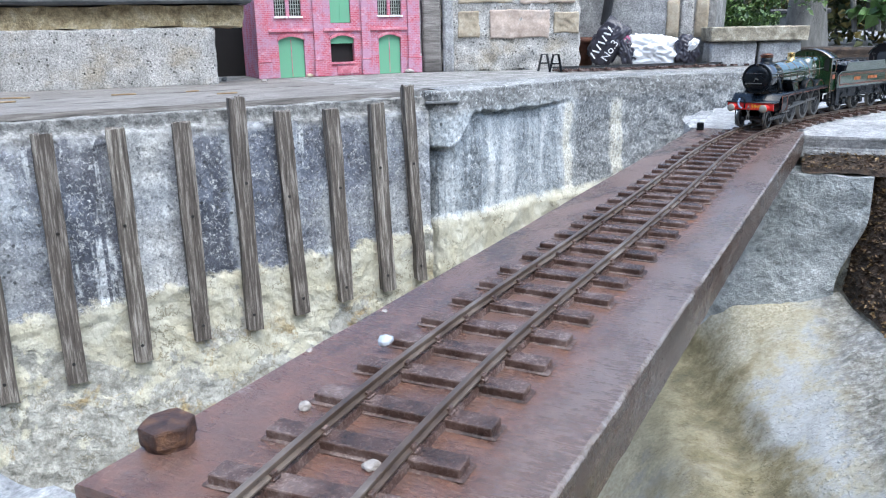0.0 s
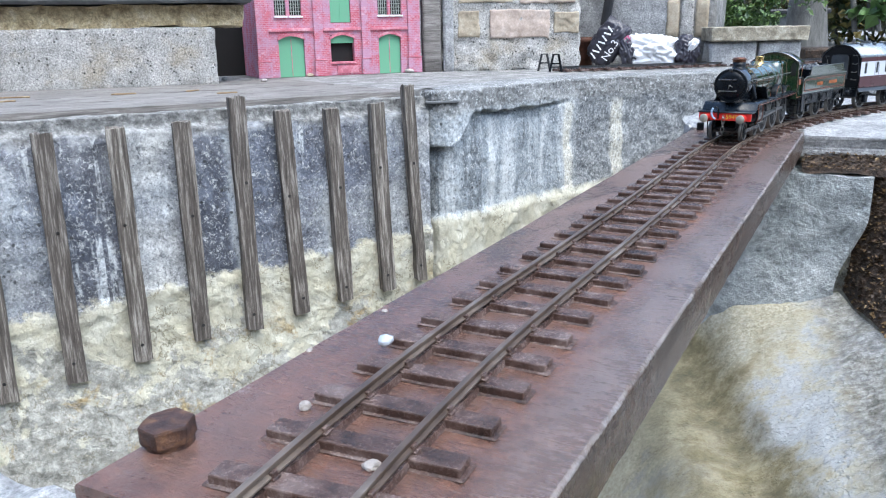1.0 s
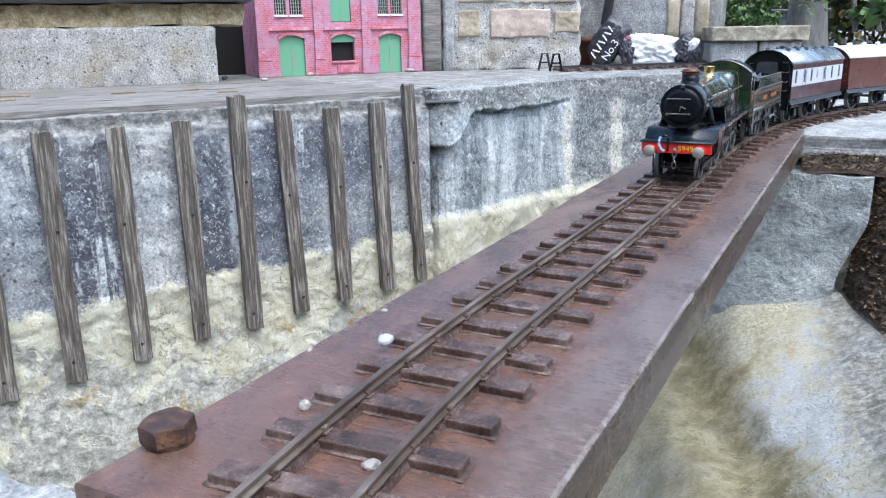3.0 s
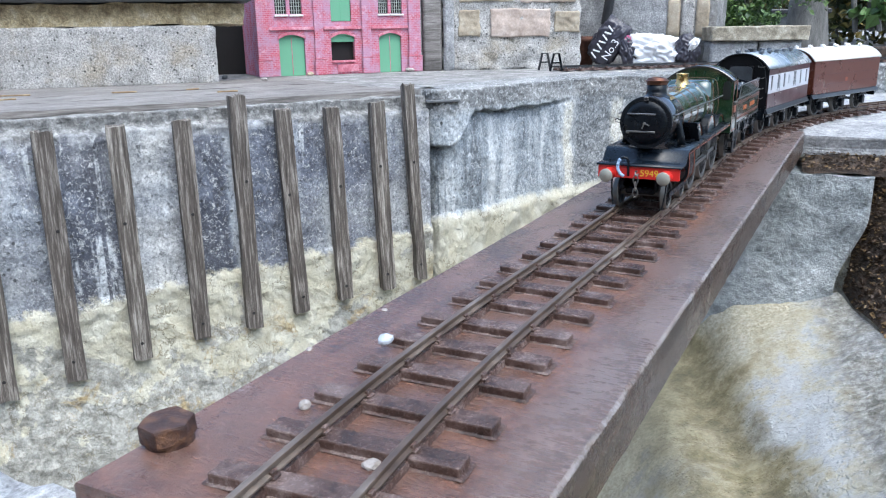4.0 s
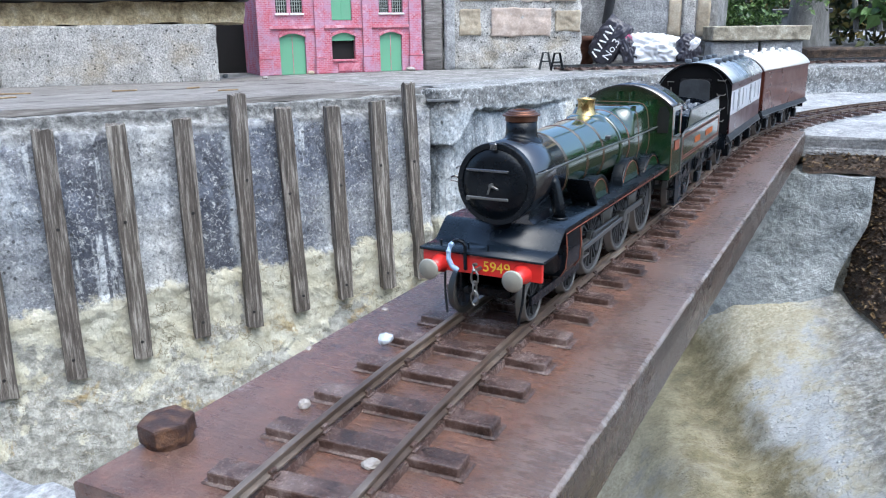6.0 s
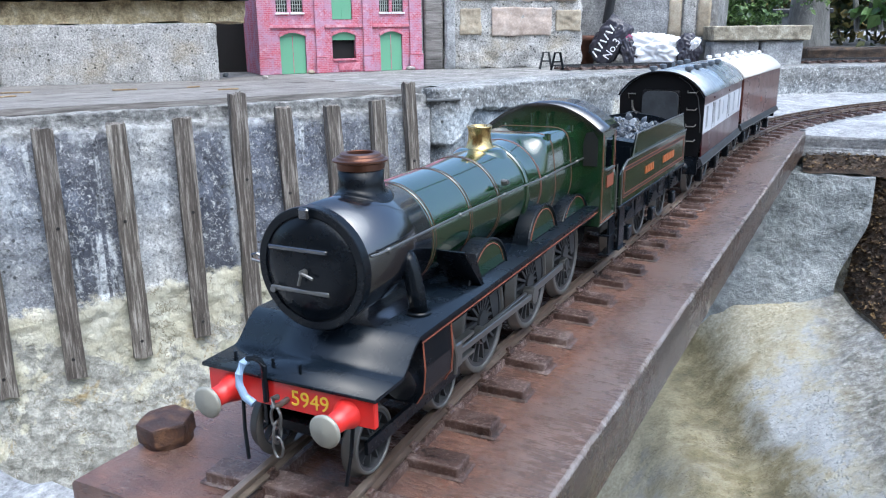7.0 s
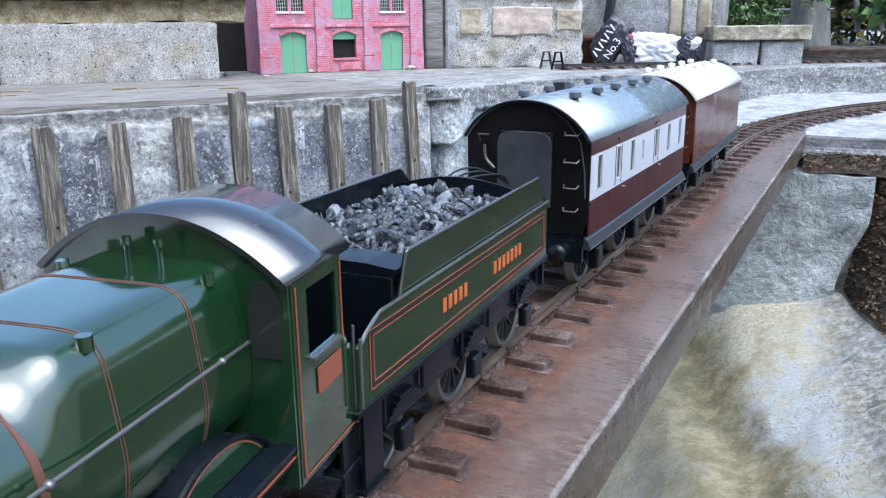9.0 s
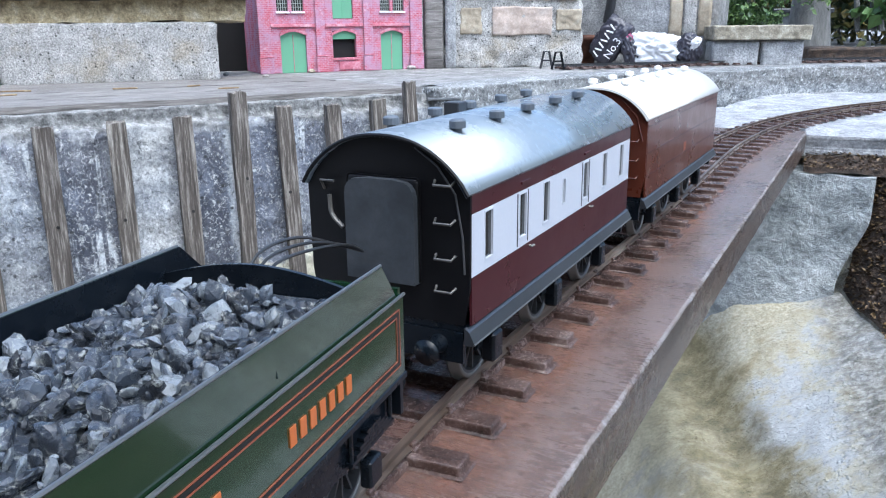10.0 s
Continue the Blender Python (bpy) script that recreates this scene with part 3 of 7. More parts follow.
PLATE_BLACK = enamel("worn_black_plate", (0.006, 0.010, 0.016), 0.20, 0.05, coat=0.0, ior=1.38)
SMOKEBOX = enamel("satin_black_smokebox", (0.003, 0.004, 0.007), 0.13, 0.03, coat=0.5, ior=2.05)
LOCO_GREEN = enamel("dark_green_loco_enamel", (0.007, 0.030, 0.010), 0.10, 0.03, coat=1.0, ior=1.85)
RED = enamel("red_beam_enamel", (0.62, 0.022, 0.018), 0.3, 0.06)
ORANGE = enamel("dull_red_lining", (0.25, 0.075, 0.042), 0.4, 0.05, coat=0.0)
BAND_LINE = enamel("faded_band_lining", (0.13, 0.055, 0.038), 0.35, 0.05, coat=0.3)
LINE_BLACK = enamel("black_lining", (0.015, 0.014, 0.013), 0.4, 0.05, coat=0.0)
YELLOW = enamel("yellow_lettering", (0.75, 0.50, 0.04), 0.4, 0.03, coat=0.0)
COPPER = enamel("worn_copper", (0.16, 0.072, 0.045), 0.30, 0.4, metal=0.9, coat=0.0)
BRASS = enamel("polished_brass", (0.62, 0.45, 0.20), 0.2, 0.2, metal=1.0, coat=0.0)
STEEL = enamel("dull_steel", (0.19, 0.19, 0.185), 0.34, 0.3, metal=0.8, coat=0.0)
BUFFER = enamel("tarnished_nickel", (0.33, 0.325, 0.28), 0.5, 0.3, metal=0.4, coat=0.0)
TYRE = enamel("worn_steel_tyre", (0.13, 0.125, 0.115), 0.4, 0.3, metal=0.6, coat=0.0)
WHEEL_BLACK = enamel("dusty_black_wheel", (0.035, 0.036, 0.038), 0.5, 0.2, coat=0.0)
HOSE_BLUE = enamel("pale_blue_hose", (0.25, 0.36, 0.52), 0.4, 0.1)
GLASS = enamel("dark_window_glass", (0.02, 0.022, 0.022), 0.06, 0.02)
def coal_material():
    """Broken coal: each lump its own grey, pale glints painted into the colour."""
    n = Nodes("broken_coal")
    g = n.t.nodes.new("ShaderNodeNewGeometry")
    lump = g.outputs["Random Per Island"]
    vein = n.noise(420, 6, 0.75, None, 0.8)
    col = n.ramp(lump, [(0.0, (0.010, 0.012, 0.016)), (0.45, (0.040, 0.048, 0.064)), (0.78, (0.095, 0.112, 0.140)), (0.95, (0.20, 0.22, 0.24))])
    # bright glints of the lumps, mixed in as pale streaks
    col = n.mix(n.ramp(vein, [(0.54, 0.0), (0.62, 0.6)]), col, (0.36, 0.37, 0.34))
    col = n.mix(n.ramp(vein, [(0.36, 0.7), (0.44, 0.0)]), col, (0.008, 0.009, 0.012))
    n.bump(vein, 0.9, 0.0008)
    return n.finish(col, n.ramp(n.noise(260, 4, 0.6), [(0.35, 0.12), (0.65, 0.40)]), 0.0, 0.15)


COAL = coal_material()
MAROON = enamel("maroon_coach_paint", (0.048, 0.009, 0.013), 0.26, 0.06)
COACH_WHITE = enamel("white_coach_panel", (0.52, 0.545, 0.60), 0.35, 0.05)
ROOF_GREY = enamel("blue_grey_roof", (0.20, 0.24, 0.275), 0.2, 0.08, metal=0.2, ior=1.7)
VENT_GREY = enamel("blue_grey_vent", (0.085, 0.10, 0.12), 0.35, 0.1)
ROOF_WHITE = enamel("white_coach_roof", (0.80, 0.78, 0.74), 0.35, 0.05)
BROWN_COACH = enamel("teak_brown_coach_paint", (0.085, 0.022, 0.012), 0.24, 0.08)
END_BLACK = enamel("black_coach_end", (0.004, 0.004, 0.005), 0.4, 0.03, coat=0.0, ior=1.3)
GANGWAY = surface("worn_grey_gangway_sheet", (0.017, 0.020, 0.024), (0.030, 0.035, 0.041), (0.048, 0.053, 0.060), 60, rough=(0.5, 0.7), bump=0.3, dist=0.0003)
FRAME_GREY = enamel("black_footboard", (0.022, 0.024, 0.028), 0.35, 0.12)
WIRE = enamel("black_wire", (0.012, 0.012, 0.012), 0.4, 0.05)
BAG_DARK = enamel("dark_plastic_bag", (0.035, 0.034, 0.05), 0.28, 0.1)
BAG_WHITE = enamel("white_plastic_sheet", (0.86, 0.87, 0.89), 0.3, 0.05)
BAG_PINK = enamel("magenta_print", (0.30, 0.03, 0.12), 0.35, 0.1)
TERRACOTTA = surface("brown_clay_pot", (0.05, 0.02, 0.014), (0.10, 0.04, 0.025), (0.16, 0.07, 0.045), 40)
BARK = surface("grey_bark", (0.05, 0.049, 0.046), (0.11, 0.108, 0.10), (0.19, 0.186, 0.175), 18, bump=1.0, dist=0.006, fine=6, stretch=(1, 1, 0.4))


def leaf_material(name, a, b, c):
    n = Nodes(name)
    g = n.t.nodes.new("ShaderNodeNewGeometry")
    col = n.ramp(g.outputs["Random Per Island"], [(0.1, a), (0.5, b), (0.9, c)])
    col = n.mix(0.35, col, n.ramp(n.noise(220, 4), [(0.3, 0.3), (0.7, 0.75)]), "OVERLAY")
    return n.finish(col, 0.5)


LEAF_GREEN = leaf_material("ivy_leaf_green", (0.025, 0.055, 0.018), (0.06, 0.12, 0.03), (0.12, 0.19, 0.05))
LEAF_OLIVE = leaf_material("hedge_leaf_olive", (0.02, 0.035, 0.01), (0.07, 0.075, 0.018), (0.17, 0.13, 0.03))
LEAF_BIG = leaf_material("broad_leaf_green", (0.05, 0.10, 0.03), (0.09, 0.17, 0.05), (0.13, 0.22, 0.07))
LEAF_DEAD = leaf_material("fallen_leaf_brown", (0.03, 0.018, 0.01), (0.065, 0.038, 0.020), (0.15, 0.095, 0.035))
DRY_STEM = surface("dry_tan_stem", (0.16, 0.10, 0.05), (0.28, 0.19, 0.10), (0.42, 0.32, 0.19), 90)
PEBBLE = surface("pale_pebble", (0.20, 0.175, 0.15), (0.33, 0.30, 0.28), (0.46, 0.44, 0.43), 200, bump=0.3)
BEAD = enamel("pale_blue_glass_bead", (0.44, 0.485, 0.54), 0.08, 0.1)
LETTER_GOLD = enamel("gold_lettering", (0.46, 0.125, 0.035), 0.4, 0.05, coat=0.0)


# ---- the garden: walls, ledges, ground ----
DECK = 0.041
ALONG = Vector((0.5474, 0.8368, 0))
OUT = Vector((0.8368, -0.5474, 0))
A2 = Vector((-0.734, 0.4374, 0))


def structure(ob, label, category):
    return tagged(ob, label, category, kind="structure")


def wall_sheet(name, path, top, bottom, nu, nv, push, back, material):
    """A wall face along a path, pushed in and out by a function of the length and height, with a top that runs back."""
    line = smooth_path(path, nu) if len(path) > 2 else [Vector(path[0]).lerp(Vector(path[1]), i / nu) for i in range(nu + 1)]
    normals, length = [], [0.0]
    for i in range(nu + 1):
        d = (line[min(i + 1, nu)] - line[max(i - 1, 0)]).normalized()
        normals.append(Vector((d.y, -d.x, 0)))
        if i:
            length.append(length[-1] + (line[i] - line[i - 1]).length)
    bm = bmesh.new()
    rows = []
    for i in range(nu + 1):
        col = []
        for k in range(3, 0, -1):
            q = line[i] - normals[i] * back * k / 3
            col.append(bm.verts.new((q.x, q.y, top + 0.002 * noise.noise(q * 30))))
        for j in range(nv + 1):
            z = top + (bottom - top) * (j / nv) ** 1.15
            q = line[i] + normals[i] * push(length[i], z)
            e = 0.003 * noise.noise(Vector((length[i] * 35, z * 20, 3))) if j == 0 else 0.0
            col.append(bm.verts.new((q.x, q.y, z + e)))
        rows.append(col)
    for a, b in zip(rows, rows[1:]):
        for j in range(len(a) - 1):
            bm.faces.new((a[j], a[j + 1], b[j + 1], b[j]))
    bmesh.ops.recalc_face_normals(bm, faces=bm.faces)
    return put(name, bm, material, smooth=True)


def step(x, a, b):
    t = max(0.0, min(1.0, (x - a) / (b - a)))
    return t * t * (3 - 2 * t)


def push_west(u, z):
    q = Vector((u * 9, z * 9, 0))
    d = 0.004 * noise.noise(q) + 0.0022 * noise.noise(q * 5) + 0.0012 * noise.noise(q * 16)
    d -= 0.010 * step(z + 0.004 * noise.noise(Vector((u * 40, 1, 0))), 0.012, 0.020)
    low = step(-z - 0.196 + 0.069 * (u - 1.1) + 0.012 * noise.noise(Vector((u * 22, 5, 0))), 0.0, 0.008)
    d += low * (0.004 + 0.0012 * noise.noise(Vector((u * 26, z * 26, 9))) + 0.001 * noise.noise(Vector((u * 70, z * 70, 2))))
    d += low * 0.0014 * (step(noise.noise(Vector((u * 38, z * 46, 4))), -0.03, 0.06) + 0.6 * step(noise.noise(Vector((u * 80, z * 95, 6))), 0.0, 0.1))
    d += 0.025 * step(-z, 0.24, 0.45)
    return d


def push_bay(u, z):
    q = Vector((u * 9 + 50, z * 9, 0))
    d = 0.005 * noise.noise(q) + 0.003 * noise.noise(q * 4) + 0.0017 * noise.noise(q * 14)
    lip = 0.004 + 0.006 * noise.noise(Vector((u * 14, 2, 0))) + 0.003 * noise.noise(Vector((u * 50, 7, 0)))
    lip -= 0.045 * (1 - step(u, 0.045, 0.10))
    inside = 1 - step(u, 0.24, 0.34)
    d -= 0.013 * inside * (1 - step(z, lip - 0.003, lip + 0.002))
    crack = step(z, lip - 0.006, lip - 0.003) * (1 - step(z, lip - 0.001, lip + 0.002))
    d -= 0.010 * inside * crack * step(noise.noise(Vector((u * 18, 4, 0))), -0.25, 0.1)
    low = step(-z + 0.012 * noise.noise(Vector((u * 22, 15, 0))), 0.145, 0.16)
    d += low * (0.006 + 0.004 * noise.noise(Vector((u * 26, z * 26, 4))))
    d += 0.03 * step(-z, 0.22, 0.4)
    return d


west = wall_sheet("wall_west", [A2 - ALONG * 1.1, A2 + ALONG * 0.548], 0.034, -0.62, 640, 200, push_west, 0.10, WALL)
structure(west, "stained grey concrete retaining wall limewashed low down", "retaining wall")
BAY = [(-0.452, 0.905, 0), (-0.425, 0.905, 0), (-0.402, 0.925, 0), (-0.378, 1.0, 0), (-0.328, 1.17, 0), (-0.258, 1.30, 0), (-0.100, 1.468, 0), (-0.006, 1.60, 0), (0.150, 1.70, 0), (0.60, 1.86, 0), (1.60, 2.1, 0)]
bay = wall_sheet("wall_bay", BAY, DECK, -0.62, 640, 180, push_bay, 0.10, BAY_WALL)
structure(bay, "curved concrete bay wall with flaked render and lime runs", "retaining wall")

# open joint between the two walls: a thin slate-coloured piece paints its shaded slit
bm = bmesh.new()
box(bm, -0.004, 0.045, -0.012, 0.012, 0, 0.004, 0.001, Matrix.Translation((-0.437, 0.902, 0.0235)) @ Matrix.Rotation(radians(33), 4, "Z"))
rough(bm, 0.001, 0.01, 3)
tagged(put("joint_slit_shade", bm, SLATE), "thin dark piece standing in for the shaded slit in the wall joint", "stone")

# upper ground behind the walls
outline = [(q.x, q.y) for q in ((A2 - ALONG * 1.1) - OUT * 0.05, A2 + ALONG * 0.52 - OUT * 0.05)]
outline += [(x - 0.05, y + 0.05) for x, y, _ in BAY[3:]] + [(4.0, 9.0), (-6.0, 9.0), (-6.0, -0.9)]
bm = bmesh.new()
prism(bm, outline, "z", -0.62, 0.0402)
structure(put("upper_ground", bm, CONCRETE), "rough grey concrete terrace behind the wall", "ground")

bm = bmesh.new()
grid_surface(bm, 24, 24, lambda u, v: Vector((-60 + 120 * u, -60 + 120 * v, -0.625)))
structure(put("ground", bm, EARTH), "bare garden earth", "ground")

# silvered boards on the wall's top
deck_group = structure(new("board_deck"), "silvered grey boards laid along the wall top", "decking")
board_edges = [0.0, 0.118, 0.232, 0.352, 0.470]
for k in range(4):
    for part_no, (s0, s1) in enumerate(((-1.05, -0.32 + 0.07 * k), (-0.317 + 0.07 * k, 0.53 - 0.012 * k))):
        bm = bmesh.new()
        n = int((s1 - s0) / 0.02)
        for i in range(n):
            box(bm, s0 + (s1 - s0) * i / n, s0 + (s1 - s0) * (i + 1) / n, 0.0012, board_edges[k + 1] - board_edges[k] - 0.0025, 0, 0.0075)
        bmesh.ops.remove_doubles(bm, verts=bm.verts, dist=1e-5)
        inner = [f for f in bm.faces if abs(f.normal.x) > 0.9 and s0 + 0.005 < f.calc_center_median().x < s1 - 0.005]
        bmesh.ops.delete(bm, geom=inner, context="FACES")
        rough(bm, 0.0011, 0.02, k * 3.1 + part_no)
        ob = part("board", bm, BOARD_WOOD, deck_group)
        turn = Matrix(((ALONG.x, -OUT.x, 0, 0), (ALONG.y, -OUT.y, 0, 0), (0, 0, 1, 0), (0, 0, 0, 1)))
        o = A2 - OUT * (0.030 + board_edges[k])
        ob.matrix_world = Matrix.Translation((o.x, o.y, 0.0342)) @ turn

# ledge at the far end of the beam
bm = bmesh.new()
prism(bm, [(-0.078, 1.002), (0.9, 1.002), (1.6, 1.9), (0.6, 1.95), (0.10, 1.78), (-0.03, 1.62), (-0.078, 1.40), (-0.088, 1.29), (-0.120, 1.15)], "z", -0.042, -0.0098)
bmesh.ops.triangulate(bm, faces=[f for f in bm.faces if len(f.verts) > 4])
bmesh.ops.subdivide_edges(bm, edges=bm.edges, cuts=7, use_grid_fill=True)
rough(bm, 0.005, 0.03, 5, lambda c: c.y < 1.001 and c.x < 0.07)
rough(bm, 0.004, 0.010, 8, lambda c: c.x < 0.075 and c.y < 1.02)
structure(put("ledge", bm, WHITE_CONCRETE), "lime-white rough concrete ledge carrying the curved track", "ledge")

# concrete block under the ledge and the buried wall behind it
bm = bmesh.new()
NB = 40


def block_face(u, v):
    x = -0.070 + 0.22 * u
    z = -0.056 - 0.56 * v ** 1.4
    if x > 0.10:
        x -= 0.03 * step(-z, 0.10, 0.20) * step(x, 0.10, 0.15)
    q = Vector((x * 12, z * 12, 4))
    return Vector((x, 0.960 + 0.006 * noise.noise(q) + 0.003 * noise.noise(q * 4) - 0.02 * step(-z, 0.16, 0.26), z + 0.002 * noise.noise(q * 3)))


rows = grid_surface(bm, NB, 60, block_face)
topback = [bm.verts.new((r[0].co.x, 1.06, -0.052)) for r in rows]
for a, b, c, d in zip(rows, rows[1:], topback, topback[1:]):
    bm.faces.new((a[0], c, d, b[0]))
side = [bm.verts.new((v.co.x - 0.004, 1.06, v.co.z)) for v in rows[-1]]
for k in range(60):
    bm.faces.new((rows[-1][k], side[k], side[k + 1], rows[-1][k + 1]))
bmesh.ops.recalc_face_normals(bm, faces=bm.faces)
structure(put("wall_block", bm, BLUE_CONCRETE, smooth=True), "pale blue-grey cast concrete block under the ledge", "retaining wall")

# soil bank with fallen leaves
RIM = [(0.128, 0.957, -0.204), (0.192, 0.80, -0.222), (0.22, 0.62, -0.235), (0.30, 0.40, -0.27), (0.5, 0.1, -0.30)]
rim = smooth_path(RIM, 60)


def soil_at(u, v):
    b = rim[round(u * 60)]
    t = Vector((0.150 + 0.75 * u, 1.0, -0.040 + 0.02 * u))
    q = t.lerp(b, v)
    q.z += 0.02 * math.sin(math.pi * v) * (1 - u)
    return q + 0.006 * noise.noise_vector(q * 22) + 0.003 * noise.noise_vector(q * 70)


bm = bmesh.new()
grid_surface(bm, 60, 46, soil_at)
bmesh.ops.recalc_face_normals(bm, faces=bm.faces)
soil = structure(put("soil_bank", bm, SOIL, smooth=True), "dark soil bank strewn with fallen leaves", "soil")
bm = bmesh.new()
grid_surface(bm, 30, 10, lambda u, v: Vector((0.066 + 0.10 * u, 1.001 - 0.038 * v, -0.036 - 0.016 * v)) + 0.005 * noise.noise_vector(Vector((u * 4, v * 2, 7))))
bmesh.ops.recalc_face_normals(bm, faces=bm.faces)
structure(put("soil_strip", bm, SOIL, smooth=True), "dark soil washed over the block's top", "soil")


def leaf_quad(bm, q, size, rng, flat=0.6):
    """A small pointed leaf folded along its midrib."""
    m = Matrix.Translation(q) @ Euler((rng.uniform(-flat, flat), rng.uniform(-flat, flat), rng.uniform(0, 6.28))).to_matrix().to_4x4()
    w = size * rng.uniform(0.28, 0.42)
    pts = [(-size / 2, 0, 0), (-size * 0.1, w, size * 0.12), (size / 2, 0, 0), (-size * 0.1, -w, size * 0.12)]
    a, b, c, d = [bm.verts.new(m @ Vector(p)) for p in pts]
    bm.faces.new((a, b, c))
    bm.faces.new((a, c, d))


rng = random.Random(4)
bm = bmesh.new()
for _ in range(5200):
    u, v = rng.random() ** 1.6, rng.random()
    k = rng.random()
    base = soil_at(int(u * 59) / 60, v).lerp(soil_at((int(u * 59) + 1) / 60, v), k)
    leaf_quad(bm, base + Vector((0, 0, 0.002)), rng.uniform(0.003, 0.008), rng)
for _ in range(260):
    u, v = rng.random(), rng.random()
    leaf_quad(bm, Vector((0.066 + 0.10 * u, 1.0 - 0.036 * v, -0.033 - 0.015 * v)), rng.uniform(0.003, 0.007), rng)
tagged(put("leaf_litter", bm, LEAF_DEAD), "brown and yellow fallen leaves on the soil bank", "leaf litter", kind="stuff")

# scooped render slope below the block
CURVES = [
    RIM[:4],
    [(0.058, 0.957, -0.222), (0.128, 0.80, -0.252), (0.166, 0.62, -0.268), (0.23, 0.40, -0.30)],
    [(-0.006, 0.957, -0.242), (0.055, 0.79, -0.292), (0.120, 0.62, -0.305), (0.17, 0.40, -0.33)],
    [(-0.060, 0.950, -0.304), (0.015, 0.78, -0.328), (0.085, 0.62, -0.334), (0.14, 0.40, -0.36)],
    [(-0.130, 0.950, -0.335), (-0.060, 0.78, -0.342), (0.010, 0.62, -0.344), (0.06, 0.40, -0.365)],
    [(-0.230, 0.950, -0.43), (-0.150, 0.78, -0.43), (-0.07, 0.62, -0.43), (-0.02, 0.40, -0.44)],
    [(-0.34, 0.95, -0.63), (-0.30, 0.78, -0.63), (-0.26, 0.62, -0.63), (-0.22, 0.40, -0.63)],
]
across = [smooth_path(cv, 70) for cv in CURVES]


def basin_at(u, v):
    k = round(u * 70)
    pts = smooth_path([a[k] for a in across], 75)
    q = pts[round(v * 75)].copy()
    q.z += 0.020 * max(0.0, 1 - u / 0.12) ** 2 * step(v, 0.22, 0.45)
    return q + 0.005 * noise.noise_vector(q * 16) + 0.0015 * noise.noise_vector(q * 45) + 0.0008 * noise.noise_vector(q * 130)


bm = bmesh.new()
grid_surface(bm, 70, 75, basin_at)
bmesh.ops.recalc_face_normals(bm, faces=bm.faces)
structure(put("basin_slope", bm, LIME, smooth=True), "scooped limewashed render slope stained ochre", "slope")

# near abutment under the beam's end
bm = bmesh.new()
box(bm, -0.52, 0.02, -0.62, 0.046, -0.62, -0.0487)
bmesh.ops.subdivide_edges(bm, edges=bm.edges, cuts=40, use_grid_fill=True)
rough(bm, 0.006, 0.03, 2, lambda c: c.x > -0.085)
rough(bm, 0.003, 0.01, 6, lambda c: c.x > -0.08)
structure(put("abutment", bm, WHITE_CONCRETE), "rough whitish concrete abutment under the beam end", "abutment")


# ---- beam and track ----
beam = tagged(new("bridge_beam"), "rust-brown painted timber beam bridging the gap", "beam")
bm = bmesh.new()
NY = 150
prof = [(-0.0752, -0.0100), (-0.0735, -0.0085)] + [(-0.0735 + 0.1362 * k / 16, -0.0085) for k in range(1, 16)] + [(0.0627, -0.0085), (0.0642, -0.0100), (0.0645, -0.020), (0.0640, -0.0355), (0.0625, -0.0366), (-0.0735, -0.0366), (-0.0752, -0.0355)]
rows = []
for j in range(NY + 1):
    y = 0.0135 + 0.9865 * j / NY
    row = []
    for k, (x, z) in enumerate(prof):
        q = Vector((x * 30, y * 6, z * 30))
        e = 0.0007 * noise.noise(q) + 0.0004 * noise.noise(q * 5)
        chip = 0.0006 * noise.noise(Vector((y * 60, k, 1))) if abs(x) > 0.06 else 0.0
        row.append(bm.verts.new((x + chip, y + (0.0008 * noise.noise(Vector((x * 80, z * 80, 0)))), z + (e if -0.02 < z else 0.0) + 0.5 * chip * (z > -0.011))))
    rows.append(row)
for a, b in zip(rows, rows[1:]):
    for k in range(len(prof)):
        bm.faces.new((a[k], a[(k + 1) % len(prof)], b[(k + 1) % len(prof)], b[k]))
bm.faces.new(rows[0][::-1])
bm.faces.new(rows[-1])
bmesh.ops.recalc_face_normals(bm, faces=bm.faces)
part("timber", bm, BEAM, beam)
for x0, x1, y0, y1, z0 in ((-0.070, 0.018, 0.016, 0.044, -0.0487), (-0.060, 0.058, 0.966, 0.998, -0.0525)):
    bm = bmesh.new()
    box(bm, x0, x1, y0, y1, z0, -0.0368, 0.001)
    tagged(put("bearing_pad", bm, SLATE), "dark slate packing under the beam end", "packing")


def hex_bolt(x, y, z, r, h, turn):
    bm = bmesh.new()
    g = rod(bm, "z", 0, 0, h / 2 + 0.0015, r, h, 6)
    bmesh.ops.bevel(bm, geom=list({e for v in g for e in v.link_edges}), offset=r * 0.12, segments=2, affect="EDGES", profile=0.6)
    bmesh.ops.subdivide_edges(bm, edges=bm.edges, cuts=2, use_grid_fill=True)
    rough(bm, r * 0.06, r * 0.5, 1)
    ob = tagged(put("hex_bolt", bm, RUST_BOLT), "rusted hexagon bolt head in the beam", "bolt")
    ob.matrix_world = pose(x, y, z, 2, -3, turn)
    bm = bmesh.new()
    rod(bm, "z", 0, 0, 0.0011, r * 0.86, 0.0022, 20)
    part("washer", bm, RUST_BOLT, ob)
    return ob


hex_bolt(-0.0665, 0.0455, -0.0085, 0.0098, 0.0074, 22)

bm = bmesh.new()
box(bm, -0.0045, 0.0045, -0.004, 0.004, 0, 0.0105, 0.0006, seg=1)
ob = tagged(put("stub_post", bm, LOCO_BLACK), "small square black stub post on the beam", "post")
ob.matrix_world = pose(-0.062, 0.975, -0.0087, 0, 0, 8)


